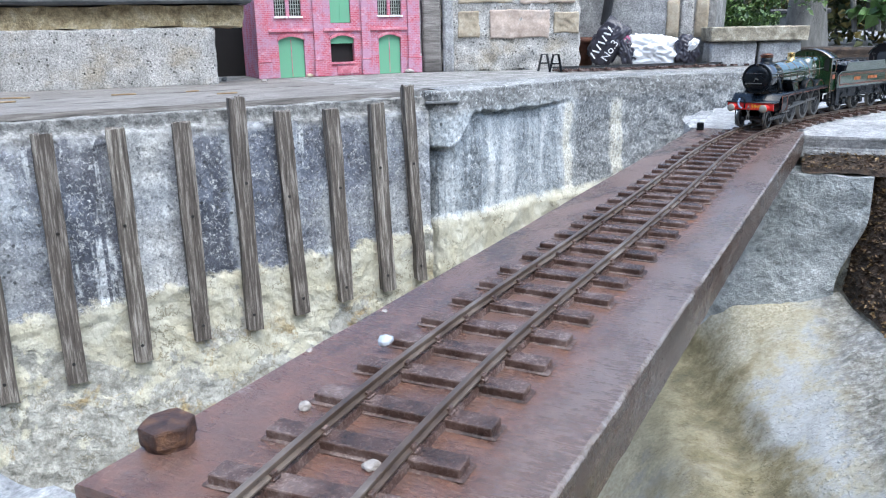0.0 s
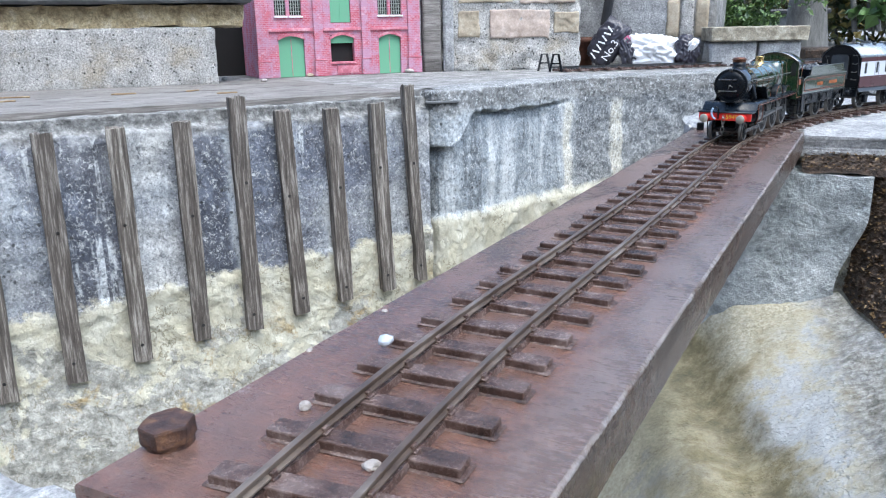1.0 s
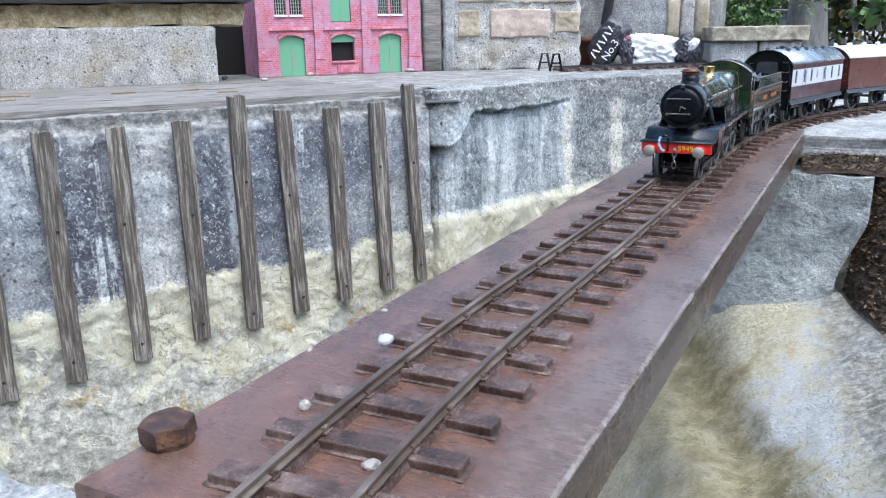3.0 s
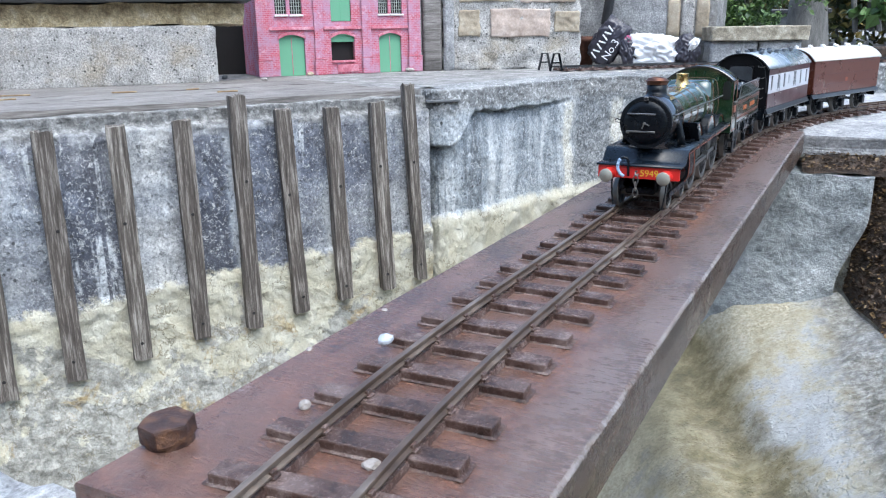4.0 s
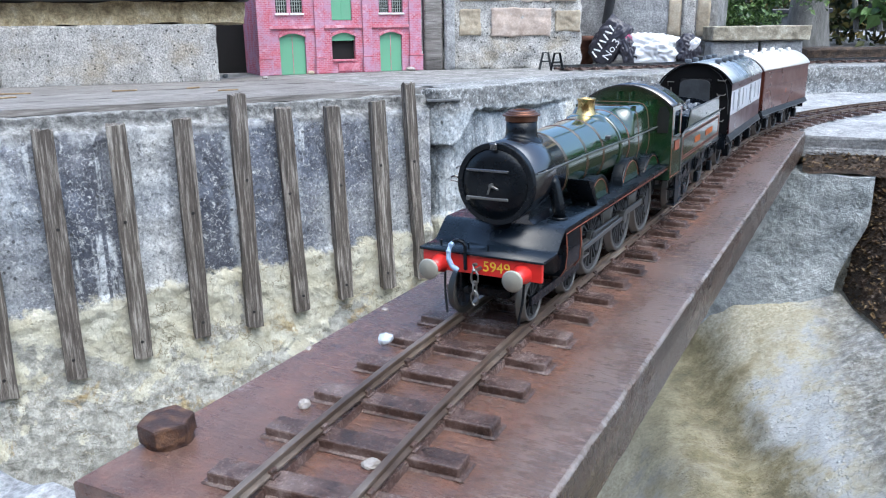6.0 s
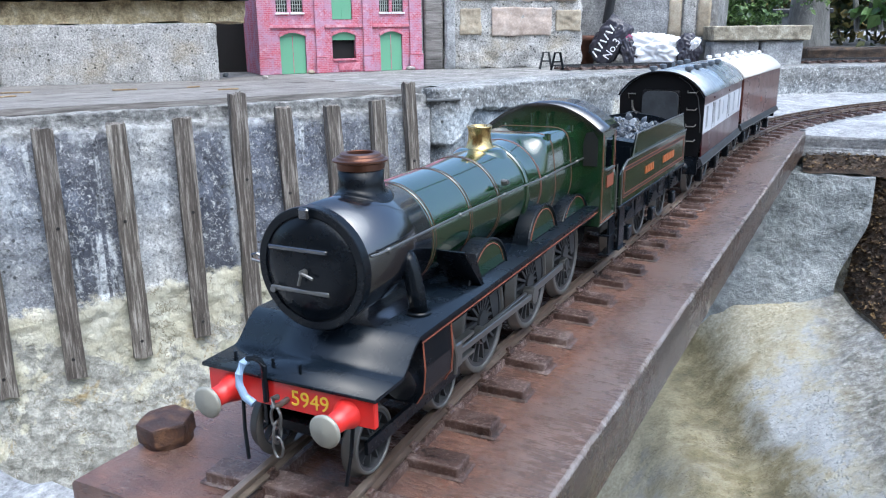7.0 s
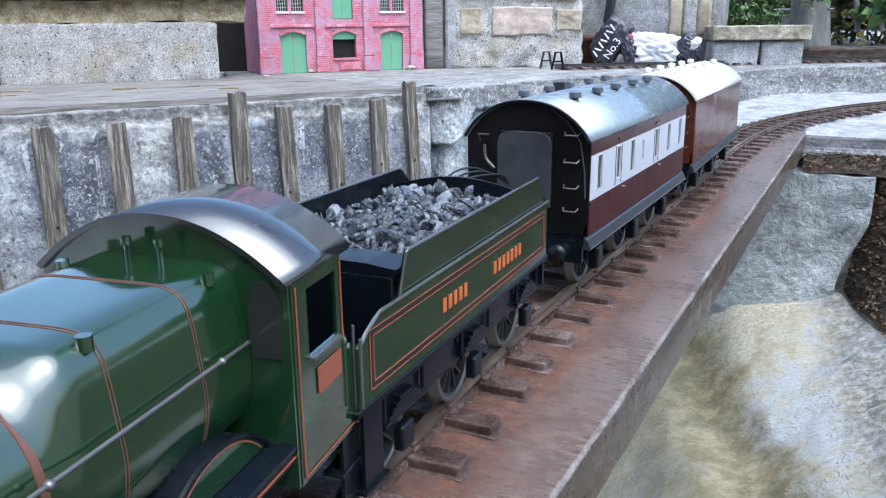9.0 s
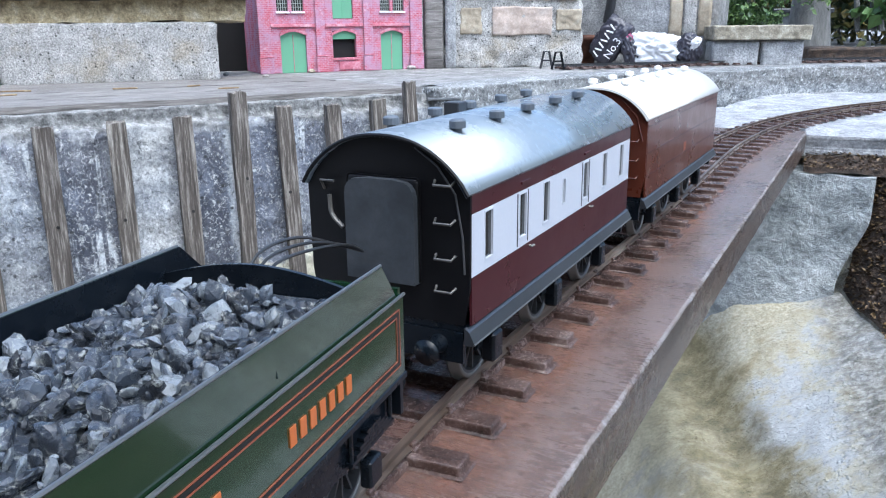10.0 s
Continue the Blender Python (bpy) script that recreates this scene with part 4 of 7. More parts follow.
def sleeper_mesh(length, width, height):
    bm = bmesh.new()
    box(bm, -length / 2, length / 2, -width / 2, width / 2, 0, height, 0.0007, seg=2)
    # paint pooled round the foot
    box(bm, -length / 2 - 0.0018, length / 2 + 0.0018, -width / 2 - 0.0012, width / 2 + 0.0012, -0.0004, 0.0009, 0.0006)
    me = bpy.data.meshes.new("sleeper")
    bm.to_mesh(me)
    bm.free()
    me.materials.append(SLEEPER)
    return me


def chair_mesh():
    bm = bmesh.new()
    box(bm, -0.0034, 0.0034, -0.0021, 0.0021, 0, 0.0011, 0.0003)
    box(bm, 0.0010, 0.0026, -0.0016, 0.0016, 0.0009, 0.0028, 0.0003)
    box(bm, -0.0026, -0.0010, -0.0016, 0.0016, 0.0009, 0.0028, 0.0003)
    me = bpy.data.meshes.new("chair")
    bm.to_mesh(me)
    bm.free()
    me.materials.append(SLEEPER)
    return me


def rail_strip(bm, poses, off):
    """A flat-bottomed rail section swept along the line."""
    sec = [(-0.0022, -0.0036), (0.0022, -0.0036), (0.0022, -0.0030), (0.0006, -0.0024), (0.0006, -0.0013), (0.0012, -0.0008), (0.0012, -0.0001), (0.0008, 0.0), (-0.0008, 0.0), (-0.0012, -0.0001), (-0.0012, -0.0008), (-0.0006, -0.0013), (-0.0006, -0.0024), (-0.0022, -0.0030)]
    rings = [[bm.verts.new(m @ Vector((off + x, 0, z))) for x, z in sec] for m in poses]
    for a, b in zip(rings, rings[1:]):
        for k in range(len(sec)):
            bm.faces.new((a[k], a[(k + 1) % len(sec)], b[(k + 1) % len(sec)], b[k]))
    bm.faces.new(rings[0][::-1])
    bm.faces.new(rings[-1])
    bmesh.ops.recalc_face_normals(bm, faces=bm.faces)


def lay_track(name, label, pose_at, s0, s1, pitch, first, length=0.073, height=0.0040, rail_mat=RAIL):
    """Two rails, and sleepers with chairs, along a line of poses at rail level."""
    track = tagged(new(name), label, "railway track")
    poses = []
    s = s0
    while s < s1:
        poses.append(pose_at(s))
        s += 0.012
    for off in (-0.0168, 0.0168):
        bm = bmesh.new()
        rail_strip(bm, poses, off)
        part("rail", bm, rail_mat, track)
    for off in (-0.0168, 0.0168):
        bm = bmesh.new()
        rings = [[bm.verts.new(m @ Vector((off + x, 0, z))) for x, z in ((-0.0026, -0.0088), (0.0026, -0.0088), (0.0022, -0.0054), (-0.0022, -0.0054))] for m in poses]
        for a, b in zip(rings, rings[1:]):
            for k in range(4):
                bm.faces.new((a[k], a[(k + 1) % 4], b[(k + 1) % 4], b[k]))
        bmesh.ops.recalc_face_normals(bm, faces=bm.faces)
        part("sleeper_web", bm, SLEEPER, track)
    me, ch = sleeper_mesh(length, 0.0098, height), chair_mesh()
    rng = random.Random(11)
    s = first
    while s < s1:
        if s > s0:
            ob = new("sleeper", me)
            ob.parent = track
            base = pose_at(s) @ pose(rng.uniform(-0.0008, 0.0008), rng.uniform(-0.0009, 0.0009), -0.0036 - 0.0009 - height, 0, 0, rng.uniform(-1.2, 1.2))
            ob.matrix_world = base
            for off in (-0.0168, 0.0168):
                c = new("chair", ch)
                c.parent = ob
                c.matrix_local = Matrix.Translation((off, 0, height))
        s += pitch
    return track


lay_track("model_track", "rust-stained model railway track on the beam and ledge", line_pose, -0.9, 2.6, 0.0297, 0.2224 - 10 * 0.0297)

UPPER = smooth_path([(-0.50, 1.385, 0), (-0.43, 1.450, 0), (-0.29, 1.575, 0), (-0.14, 1.73, 0), (0.02, 1.855, 0), (0.20, 1.955, 0), (0.60, 2.10, 0), (1.4, 2.3, 0)], 700)
UPPER_LEN = [0.0]
for a, b in zip(UPPER, UPPER[1:]):
    UPPER_LEN.append(UPPER_LEN[-1] + (b - a).length)


def upper_pose(s):
    k = min(range(len(UPPER_LEN)), key=lambda i: abs(UPPER_LEN[i] - s))
    k = min(max(k, 1), len(UPPER) - 2)
    d = UPPER[k + 1] - UPPER[k - 1]
    q = UPPER[k]
    return pose(q.x, q.y, 0.0505, 0, 0, -math.degrees(math.atan2(d.x, d.y)))


lay_track("upper_track", "dark model railway track on the terrace", upper_pose, 0.085, 1.8, 0.0297, 0.098, rail_mat=FRAME_GREY)


# ---- stakes along the wall ----
rng = random.Random(21)


def stake(u, top, bottom, width, lean, tone):
    n = 30
    bm = bmesh.new()
    h = top - bottom
    for k in range(n):
        box(bm, -width / 2, width / 2, -0.0135, 0.0, h * k / n, h * (k + 1) / n)
    bmesh.ops.remove_doubles(bm, verts=bm.verts, dist=1e-5)
    inner = [f for f in bm.faces if abs(f.normal.z) > 0.9 and 0.002 < f.calc_center_median().z < h - 0.002]
    bmesh.ops.delete(bm, geom=inner, context="FACES")
    bmesh.ops.subdivide_edges(bm, edges=[e for e in bm.edges if abs((e.verts[0].co - e.verts[1].co).z) < 1e-6], cuts=3, use_grid_fill=True)
    for v in bm.verts:
        edge = 1.0 if abs(v.co.x) > width / 2 - 1e-4 else 0.4
        v.co += edge * (0.0016 * noise.noise_vector(Vector((v.co.x * 60, v.co.y * 60, v.co.z * 9 + tone * 5))) + 0.0006 * noise.noise_vector(v.co * 160 + Vector((tone, 0, 0))))
        if v.co.z > h - 0.003:
            v.co.z += 0.004 * noise.noise(Vector((v.co.x * 200, v.co.y * 200, tone)))
        if v.co.z < 0.003:
            v.co.z += 0.004 * noise.noise(Vector((v.co.x * 160, tone, v.co.y * 100)))
    ob = tagged(put("wooden_stake", bm, STAKE_WOOD), "weathered grey-brown timber batten standing against the wall", "stake", "battens on the wall")
    q = A2 + ALONG * u + OUT * 0.0045
    turn = Matrix(((ALONG.x, -OUT.x, 0, 0), (ALONG.y, -OUT.y, 0, 0), (0, 0, 1, 0), (0, 0, 0, 1)))
    ob.matrix_world = Matrix.Translation((q.x, q.y, bottom)) @ turn @ pose(0, 0, 0, 0, lean, 0)
    for z in (0.08, 0.62):
        bm = bmesh.new()
        rod(bm, "y", rng.uniform(-0.003, 0.003), -0.0138, h * z * rng.uniform(0.9, 1.1), 0.0021, 0.0012, 10)
        part("nail", bm, LINE_BLACK, ob)


for u, top, bottom, width, lean in ((-0.040, 0.018, -0.297, 0.023, 0.5), (0.037, 0.021, -0.288, 0.0235, 0.3), (0.117, 0.022, -0.277, 0.0225, 0.2), (0.1945, 0.024, -0.264, 0.0215, 0.0), (0.265, 0.050, -0.264, 0.0210, 0.1), (0.333, 0.030, -0.254, 0.0205, -1.8), (0.400, 0.028, -0.246, 0.0200, -1.5), (0.468, 0.031, -0.242, 0.0200, -1.8), (0.522, 0.053, -0.236, 0.0155, -2.6)):
    stake(u, top, bottom, width, lean, u * 17)


def local_frame(p, q):
    """A frame with x from p to q and y away from the viewer, on the terrace."""
    d = (Vector((q[0], q[1], 0)) - Vector((p[0], p[1], 0))).normalized()
    return Matrix(((d.x, -d.y, 0, p[0]), (d.y, d.x, 0, p[1]), (0, 0, 1, DECK), (0, 0, 0, 1)))


# ---- model warehouse ----
HF = local_frame((-0.937, 1.122), (-0.730, 1.392))
house = tagged(new("model_warehouse"), "pink painted brick model warehouse with green doors", "model building")
house.matrix_world = HF
LEN, DEP, HGT = 0.340, 0.15, 0.275


def arch(u0, u1, z0, z1, rise, n=10):
    """An outline with a segmental arch on top."""
    pts = [(u0, z0), (u1, z0)]
    for k in range(n + 1):
        t = k / n
        pts.append((u1 + (u0 - u1) * t, z1 - rise + rise * math.sin(math.pi * (0.15 + 0.7 * t)) / 1.0 - rise * math.sin(math.pi * 0.15) * (1 - math.sin(math.pi * t)) * 0.3))
    return pts


# facade in strips round the openings, so that each one goes through
openings = [(0.040, 0.092, 0.0, 0.080), (0.147, 0.197, 0.027, 0.080), (0.251, 0.300, 0.0, 0.080), (0.036, 0.059, 0.119, 0.205), (0.066, 0.090, 0.119, 0.205), (0.149, 0.192, 0.104, 0.205), (0.251, 0.273, 0.118, 0.205), (0.279, 0.304, 0.118, 0.205)]
us = sorted({0.0, LEN} | {v for o in openings for v in o[:2]})
zs = sorted({0.0, HGT} | {v for o in openings for v in o[2:]})
bm = bmesh.new()
for a, b in zip(us, us[1:]):
    z_run = None
    for c, d in zip(zs, zs[1:]):
        hole = any(o[0] <= a + 1e-6 and b <= o[1] + 1e-6 and o[2] <= c + 1e-6 and d <= o[3] + 1e-6 for o in openings)
        if not hole:
            box(bm, a, b, 0.0, 0.012, c, d)
bmesh.ops.remove_doubles(bm, verts=bm.verts, dist=1e-6)
part("front_wall", bm, HOUSE_BRICK, house)
for nm, dims in (("side_wall", (0.0, 0.012, 0.0125, DEP, 0, HGT)), ("side_wall", (LEN - 0.012, LEN, 0.0125, DEP, 0, HGT)), ("back_wall", (0.0125, LEN - 0.0125, DEP - 0.012, DEP, 0, HGT))):
    bm = bmesh.new()
    box(bm, *dims)
    part(nm, bm, HOUSE_BRICK, house)
bm = bmesh.new()
box(bm, -0.006, LEN + 0.006, -0.006, DEP + 0.006, HGT, HGT + 0.012, 0.001)
part("roof", bm, SLATE, house)
for u0, u1 in ((-0.003, 0.021), (0.112, 0.131), (0.213, 0.232), (0.316, LEN + 0.003)):
    bm = bmesh.new()
    box(bm, u0, u1, -0.005, -0.0002, 0, HGT, 0.0006)
    p1 = part("pilaster", bm, HOUSE_BRICK, house)
    bm = bmesh.new()
    box(bm, u0 - 0.002, u1 + 0.002, -0.008, -0.0055, 0, 0.031, 0.0006)
    part("plinth", bm, HOUSE_BRICK, p1)
    bm = bmesh.new()
    box(bm, u0 - 0.003, u1 + 0.003, -0.009, -0.0058, 0.0312, 0.0332, 0.0006)
    part("plinth_cap", bm, HOUSE_PLAIN, p1, "pale worn plinth cap")
for u0, u1 in ((0.0214, 0.1116), (0.1314, 0.2126), (0.2324, 0.3156)):
    for z0, z1, d in ((0.0885, 0.0945, 0.0045), (0.225, 0.231, 0.004)):
        bm = bmesh.new()
        box(bm, u0, u1, -d, -0.0002, z0, z1, 0.0006)
        part("string_course", bm, HOUSE_PLAIN, house)
for u0, u1 in ((0.040, 0.092), (0.251, 0.300)):
    bm = bmesh.new()
    prism(bm, arch(u0 + 0.0005, u1 - 0.0005, 0.0, 0.0795, 0.010), "y", 0.004, 0.007)
    d1 = part("door", bm, DOOR_GREEN, house, "pale green arched door")
    bm = bmesh.new()
    box(bm, (u0 + u1) / 2 - 0.0006, (u0 + u1) / 2 + 0.0006, 0.0034, 0.0041, 0.002, 0.074)
    part("door_seam", bm, HOUSE_PLAIN, d1)
for u0, u1, z1 in ((0.040, 0.092, 0.080), (0.147, 0.197, 0.080), (0.251, 0.300, 0.080)):
    bm = bmesh.new()
    n = 12
    low = [(u0 - 0.002 + (u1 - u0 + 0.004) * k / n, z1 - 0.0085 + 0.0085 * math.sin(math.pi * k / n)) for k in range(n + 1)]
    prism(bm, low + [(u, z + 0.0055) for u, z in reversed(low)], "y", -0.0035, -0.0002)
    part("door_arch", bm, HOUSE_PLAIN, house, "pale brick arch")
bm = bmesh.new()
prism(bm, arch(0.1475, 0.1965, 0.064, 0.0795, 0.009), "y", 0.003, 0.006)
part("loading_door_head", bm, DOOR_GREEN, house)
# black panel behind the opening paints the shade inside
bm = bmesh.new()
box(bm, 0.132, 0.212, 0.0125, 0.0135, 0.02, 0.09)
part("loading_bay_shade", bm, SHADE_BLACK, house, "near-black panel standing in for the shade inside the loading bay")
bm = bmesh.new()
box(bm, 0.147, 0.197, -0.004, 0.004, 0.023, 0.0272, 0.0005)
box(bm, 0.158, 0.203, -0.0025, -0.0003, 0.004, 0.019, 0.0004)
part("loading_sill", bm, HOUSE_PLAIN, house)
bm = bmesh.new()
box(bm, 0.1495, 0.1915, 0.003, 0.006, 0.1045, 0.2045, 0.0008)
box(bm, 0.1700, 0.1712, 0.0022, 0.0031, 0.106, 0.203)
part("hoist_door", bm, DOOR_GREEN, house, "pale green hoist door")
for u0, u1 in ((0.036, 0.059), (0.066, 0.090), (0.251, 0.273), (0.279, 0.304)):
    bm = bmesh.new()
    box(bm, u0 + 0.0004, u1 - 0.0004, 0.006, 0.007, 0.1195, 0.2045)
    w = part("window", bm, GLASS, house)
    bm = bmesh.new()
    for k in range(6):
        x = u0 + (u1 - u0) * k / 5
        box(bm, max(u0 + 0.0003, x - 0.0005), min(u1 - 0.0003, x + 0.0005), 0.0045, 0.0058, 0.1195, 0.2045)
    for k in range(13):
        z = 0.1195 + 0.085 * k / 12
        box(bm, u0 + 0.0003, u1 - 0.0003, 0.0048, 0.0056, z - 0.0004, z + 0.0004)
    part("window_lattice", bm, LATTICE, w)
    bm = bmesh.new()
    box(bm, u0 - 0.002, u1 + 0.002, -0.004, 0.004, 0.1145, 0.1182, 0.0006)
    part("window_sill", bm, SILL_WHITE, w)

# ---- garden walls behind ----
SF = local_frame((-1.142, 0.71), (-0.897, 0.965))


def rough_block(name, frame_m, x0, x1, y0, y1, z0, z1, material, amount=0.002, cuts=14, seed=1.0, parent=None, bevel=0.004):
    bm = bmesh.new()
    box(bm, x0, x1, y0, y1, z0, z1, bevel)
    bmesh.ops.subdivide_edges(bm, edges=bm.edges, cuts=cuts, use_grid_fill=True)
    rough(bm, amount, 0.03, seed)
    rough(bm, amount * 0.5, 0.009, seed + 4)
    ob = put(name, bm, material, parent, smooth=True)
    if parent is None:
        ob.matrix_world = frame_m
    return ob


back_west = structure(new("wall_back_west"), "pale cast blocks bedded in ochre mortar", "garden wall")
back_west.matrix_world = SF
rough_block("block", None, -0.36, -0.008, 0.0, 0.12, -0.006, 0.098, PALE_BLOCK, 0.0025, parent=back_west, seed=7)
rough_block("block", None, 0.0, 0.352, 0.0, 0.12, -0.006, 0.099, PALE_BLOCK, 0.0025, parent=back_west, seed=2)
bm = bmesh.new()
box(bm, -0.40, 0.405, 0.006, 0.12, 0.100, 0.136)
bmesh.ops.subdivide_edges(bm, edges=bm.edges, cuts=26, use_grid_fill=True)
rough(bm, 0.006, 0.035, 3)
part("mortar_bed", bm, MORTAR, back_west)
rough_block("coping_slab", None, -0.42, 0.42, -0.018, 0.16, 0.139, 0.172, SLATE, 0.002, parent=back_west, seed=5)
# near-black sheet put in for the shade of the gap
bm = bmesh.new()
box(bm, 0.26, 0.60, 0.30, 0.31, -0.008, 0.20)
ob = structure(put("gap_shade", bm, SHADE_BLACK), "near-black sheet standing in for the shade between wall and warehouse", "garden wall")
ob.matrix_world = SF

PF = local_frame((-0.726, 1.393), (-0.436, 1.586))
pier = structure(new("wall_pier"), "rough rendered stone pier with tan stones", "garden wall")
pier.matrix_world = PF
rough_block("render", None, 0.050, 0.350, 0.004, 0.22, -0.006, 0.34, PALE_BLOCK, 0.006, 44, parent=pier, seed=3, bevel=0.006)
rough_block("post", None, 0.006, 0.046, 0.0, 0.05, -0.006, 0.34, BOARD_WOOD, 0.001, 8, parent=pier, seed=9)
rough_block("post", None, 0.050, 0.072, -0.004, 0.02, -0.006, 0.34, WHITE_CONCRETE, 0.001, 8, parent=pier, seed=4)
for x0, x1, z0, z1, mt in ((0.082, 0.128, 0.070, 0.124, STONE_TAN), (0.151, 0.281, 0.067, 0.125, STONE_PINK), (0.290, 0.346, 0.076, 0.118, STONE_TAN), (0.084, 0.20, 0.140, 0.195, STONE_TAN), (0.215, 0.335, 0.138, 0.20, STONE_PINK)):
    rough_block("stone", None, x0, x1, 0.0005, 0.02, z0, z1, mt, 0.0032, 18, parent=pier, seed=x0 * 40, bevel=0.0012)

RF = local_frame((-0.468, 1.743), (-0.198, 1.756))
recess = structure(new("wall_recess"), "pale rendered wall with upright brick ends", "garden wall")
recess.matrix_world = RF
rough_block("render", None, -0.10, 0.205, 0.0, 0.18, -0.006, 0.36, WHITE_CONCRETE, 0.004, 24, parent=recess, seed=6)
for k, x0 in enumerate((0.178, 0.210, 0.241)):
    rough_block("brick", None, x0, x0 + 0.028, -0.006, 0.16, 0.060, 0.140, STONE_TAN if k != 1 else PALE_BLOCK, 0.0018, 6, parent=recess, seed=k + 2.0, bevel=0.003)
rough_block("render", None, 0.2055, 0.284, -0.002, 0.17, -0.006, 0.36, CONCRETE, 0.003, 12, parent=recess, seed=8)
bm = bmesh.new()
between(bm, (0.043, -0.02, 0.09), (0.066, -0.035, 0.22), 0.011, 14)
ob = tagged(put("grey_pipe", bm, FRAME_GREY), "grey plastic pipe leaning by the wall", "pipe")
ob.matrix_world = RF

QF = local_frame((-0.178, 1.68), (0.004, 1.766))
parapet = structure(new("wall_parapet"), "low pale parapet with a weathered stone cap", "garden wall")
parapet.matrix_world = QF
rough_block("render", None, 0.0, 0.098, 0.0, 0.06, -0.006, 0.050, WHITE_CONCRETE, 0.002, 10, parent=parapet, seed=1)
rough_block("render", None, 0.104, 0.190, 0.0, 0.06, -0.006, 0.050, WHITE_CONCRETE, 0.002, 10, parent=parapet, seed=3)
rough_block("cap", None, -0.003, 0.200, -0.012, 0.07, 0.0515, 0.081, STONE_GREY, 0.0016, 22, parent=parapet, seed=11, bevel=0.0015)
rough_block("render", None, 0.25, 0.9, 0.12, 0.2, -0.006, 0.03, SOIL, 0.003, 12, parent=parapet, seed=12)
structure(rough_block("wall_back", Matrix.Translation((-2.6, 1.9, 0.03)) @ Matrix.Rotation(radians(33), 4, "Z"), 0.0, 2.25, 0.0, 0.2, 0.0, 0.45, CONCRETE, 0.006, 20, seed=15), "rough garden wall at the back", "garden wall")

# shed roof seen over the parapet
shed = tagged(new("garden_shed"), "dark grey shed with a pale roof edge", "shed")
shed.matrix_world = pose(-0.10, 2.95, DECK, 0, 0, 14)
bm = bmesh.new()
box(bm, -0.10, 0.075, 0.0, 0.4, -0.02, 0.115, 0.004)
part("wall", bm, SLATE, shed)
bm = bmesh.new()
box(bm, -0.11, 0.085, -0.02, 0.42, 0.1155, 0.132, 0.004)
part("roof", bm, FRAME_GREY, shed)

# ---- compost bag, clay pot, buffer stop ----
bag = tagged(new("compost_bag"), "crumpled dark and white plastic compost bag", "plastic bag")
bag.matrix_world = RF


def crumple(name, centre, size, material, seed, turn, parent, squash=0.5, label=""):
    bm = bmesh.new()
    bmesh.ops.create_icosphere(bm, subdivisions=5, radius=1.0)
    for v in bm.verts:
        d = v.co.normalized()
        f = max(abs(d.x), abs(d.y), abs(d.z)) ** -squash
        c = noise.noise(d * 2.1 + Vector((seed, 0, 0))) * 0.16 + abs(noise.noise(d * 4.0 + Vector((0, seed, 0)))) * 0.30 + abs(noise.noise(d * 9 + Vector((0, 0, seed)))) * 0.16
        v.co = d * f * (1 - c)
        v.co.x *= size[0]
        v.co.y *= size[1]
        v.co.z *= size[2]
    bmesh.ops.transform(bm, matrix=Matrix.Translation(centre) @ Euler([radians(a) for a in turn]).to_matrix().to_4x4(), verts=bm.verts)
    return part(name, bm, material, parent, label, smooth=True)


bag_turn = (0, 33, 0)
crumple("dark_side", (0.068, -0.085, 0.052), (0.034, 0.022, 0.052), BAG_DARK, 1.3, bag_turn, bag, 0.75, "dark printed plastic")
crumple("white_side", (0.165, -0.07, 0.030), (0.064, 0.036, 0.040), BAG_WHITE, 5.1, (0, 6, 0), bag, 0.55, "white plastic")
crumple("fold", (0.112, -0.085, 0.032), (0.020, 0.022, 0.036), BAG_DARK, 8.1, (0, -18, 5), bag, 0.4)
crumple("fold", (0.108, -0.09, 0.050), (0.010, 0.012, 0.018), BAG_PINK, 4.4, (0, 20, 5), bag, 0.4, "magenta printed fold")
crumple("fold", (0.236, -0.075, 0.034), (0.030, 0.024, 0.034), BAG_DARK, 2.6, (0, 12, 25), bag, 0.35)
crumple("fold", (0.250, -0.088, 0.044), (0.010, 0.010, 0.018), BAG_WHITE, 6.6, (10, 42, 5), bag, 0.3, "blue-white crumpled fold")


def words(text, size, m, material, name="lettering", parent=None, thick=0.0002):
    """Raised lettering with the built-in font, as a mesh."""
    cu = bpy.data.curves.new(name, "FONT")
    cu.body = text
    cu.size = size
    cu.extrude = thick
    cu.align_x = "CENTER"
    tmp = bpy.data.objects.new(name, cu)
    scene.collection.objects.link(tmp)
    dg = bpy.context.evaluated_depsgraph_get()
    me = bpy.data.meshes.new_from_object(tmp.evaluated_get(dg))
    bpy.data.objects.remove(tmp)
    ob = new(name, me)
    me.materials.clear()
    me.materials.append(material)
    if parent is not None:
        ob.parent = parent
    ob.matrix_local = m
    return ob


FACE = Matrix(((1, 0, 0, 0), (0, 0, -1, 0), (0, 1, 0, 0), (0, 0, 0, 1)))
tilt = Matrix.Translation((0.071, -0.1105, 0.048)) @ Matrix.Rotation(radians(-57), 4, "Y")
words("No.3", 0.024, tilt @ Matrix.Translation((-0.006, 0, -0.021)) @ FACE, BAG_WHITE, "lettering", bag)
for k in range(7):
    bm = bmesh.new()
    box(bm, -0.0017, 0.0017, -0.0006, 0.0006, -0.008, 0.008, 0.0004)
    ob = part("lettering_bar", bm, BAG_WHITE, bag)
    ob.matrix_local = tilt @ Matrix.Translation((-0.036 + 0.0112 * k, 0, 0.012)) @ pose(0, 0, 0, 0, (18, -16)[k % 2], 0)

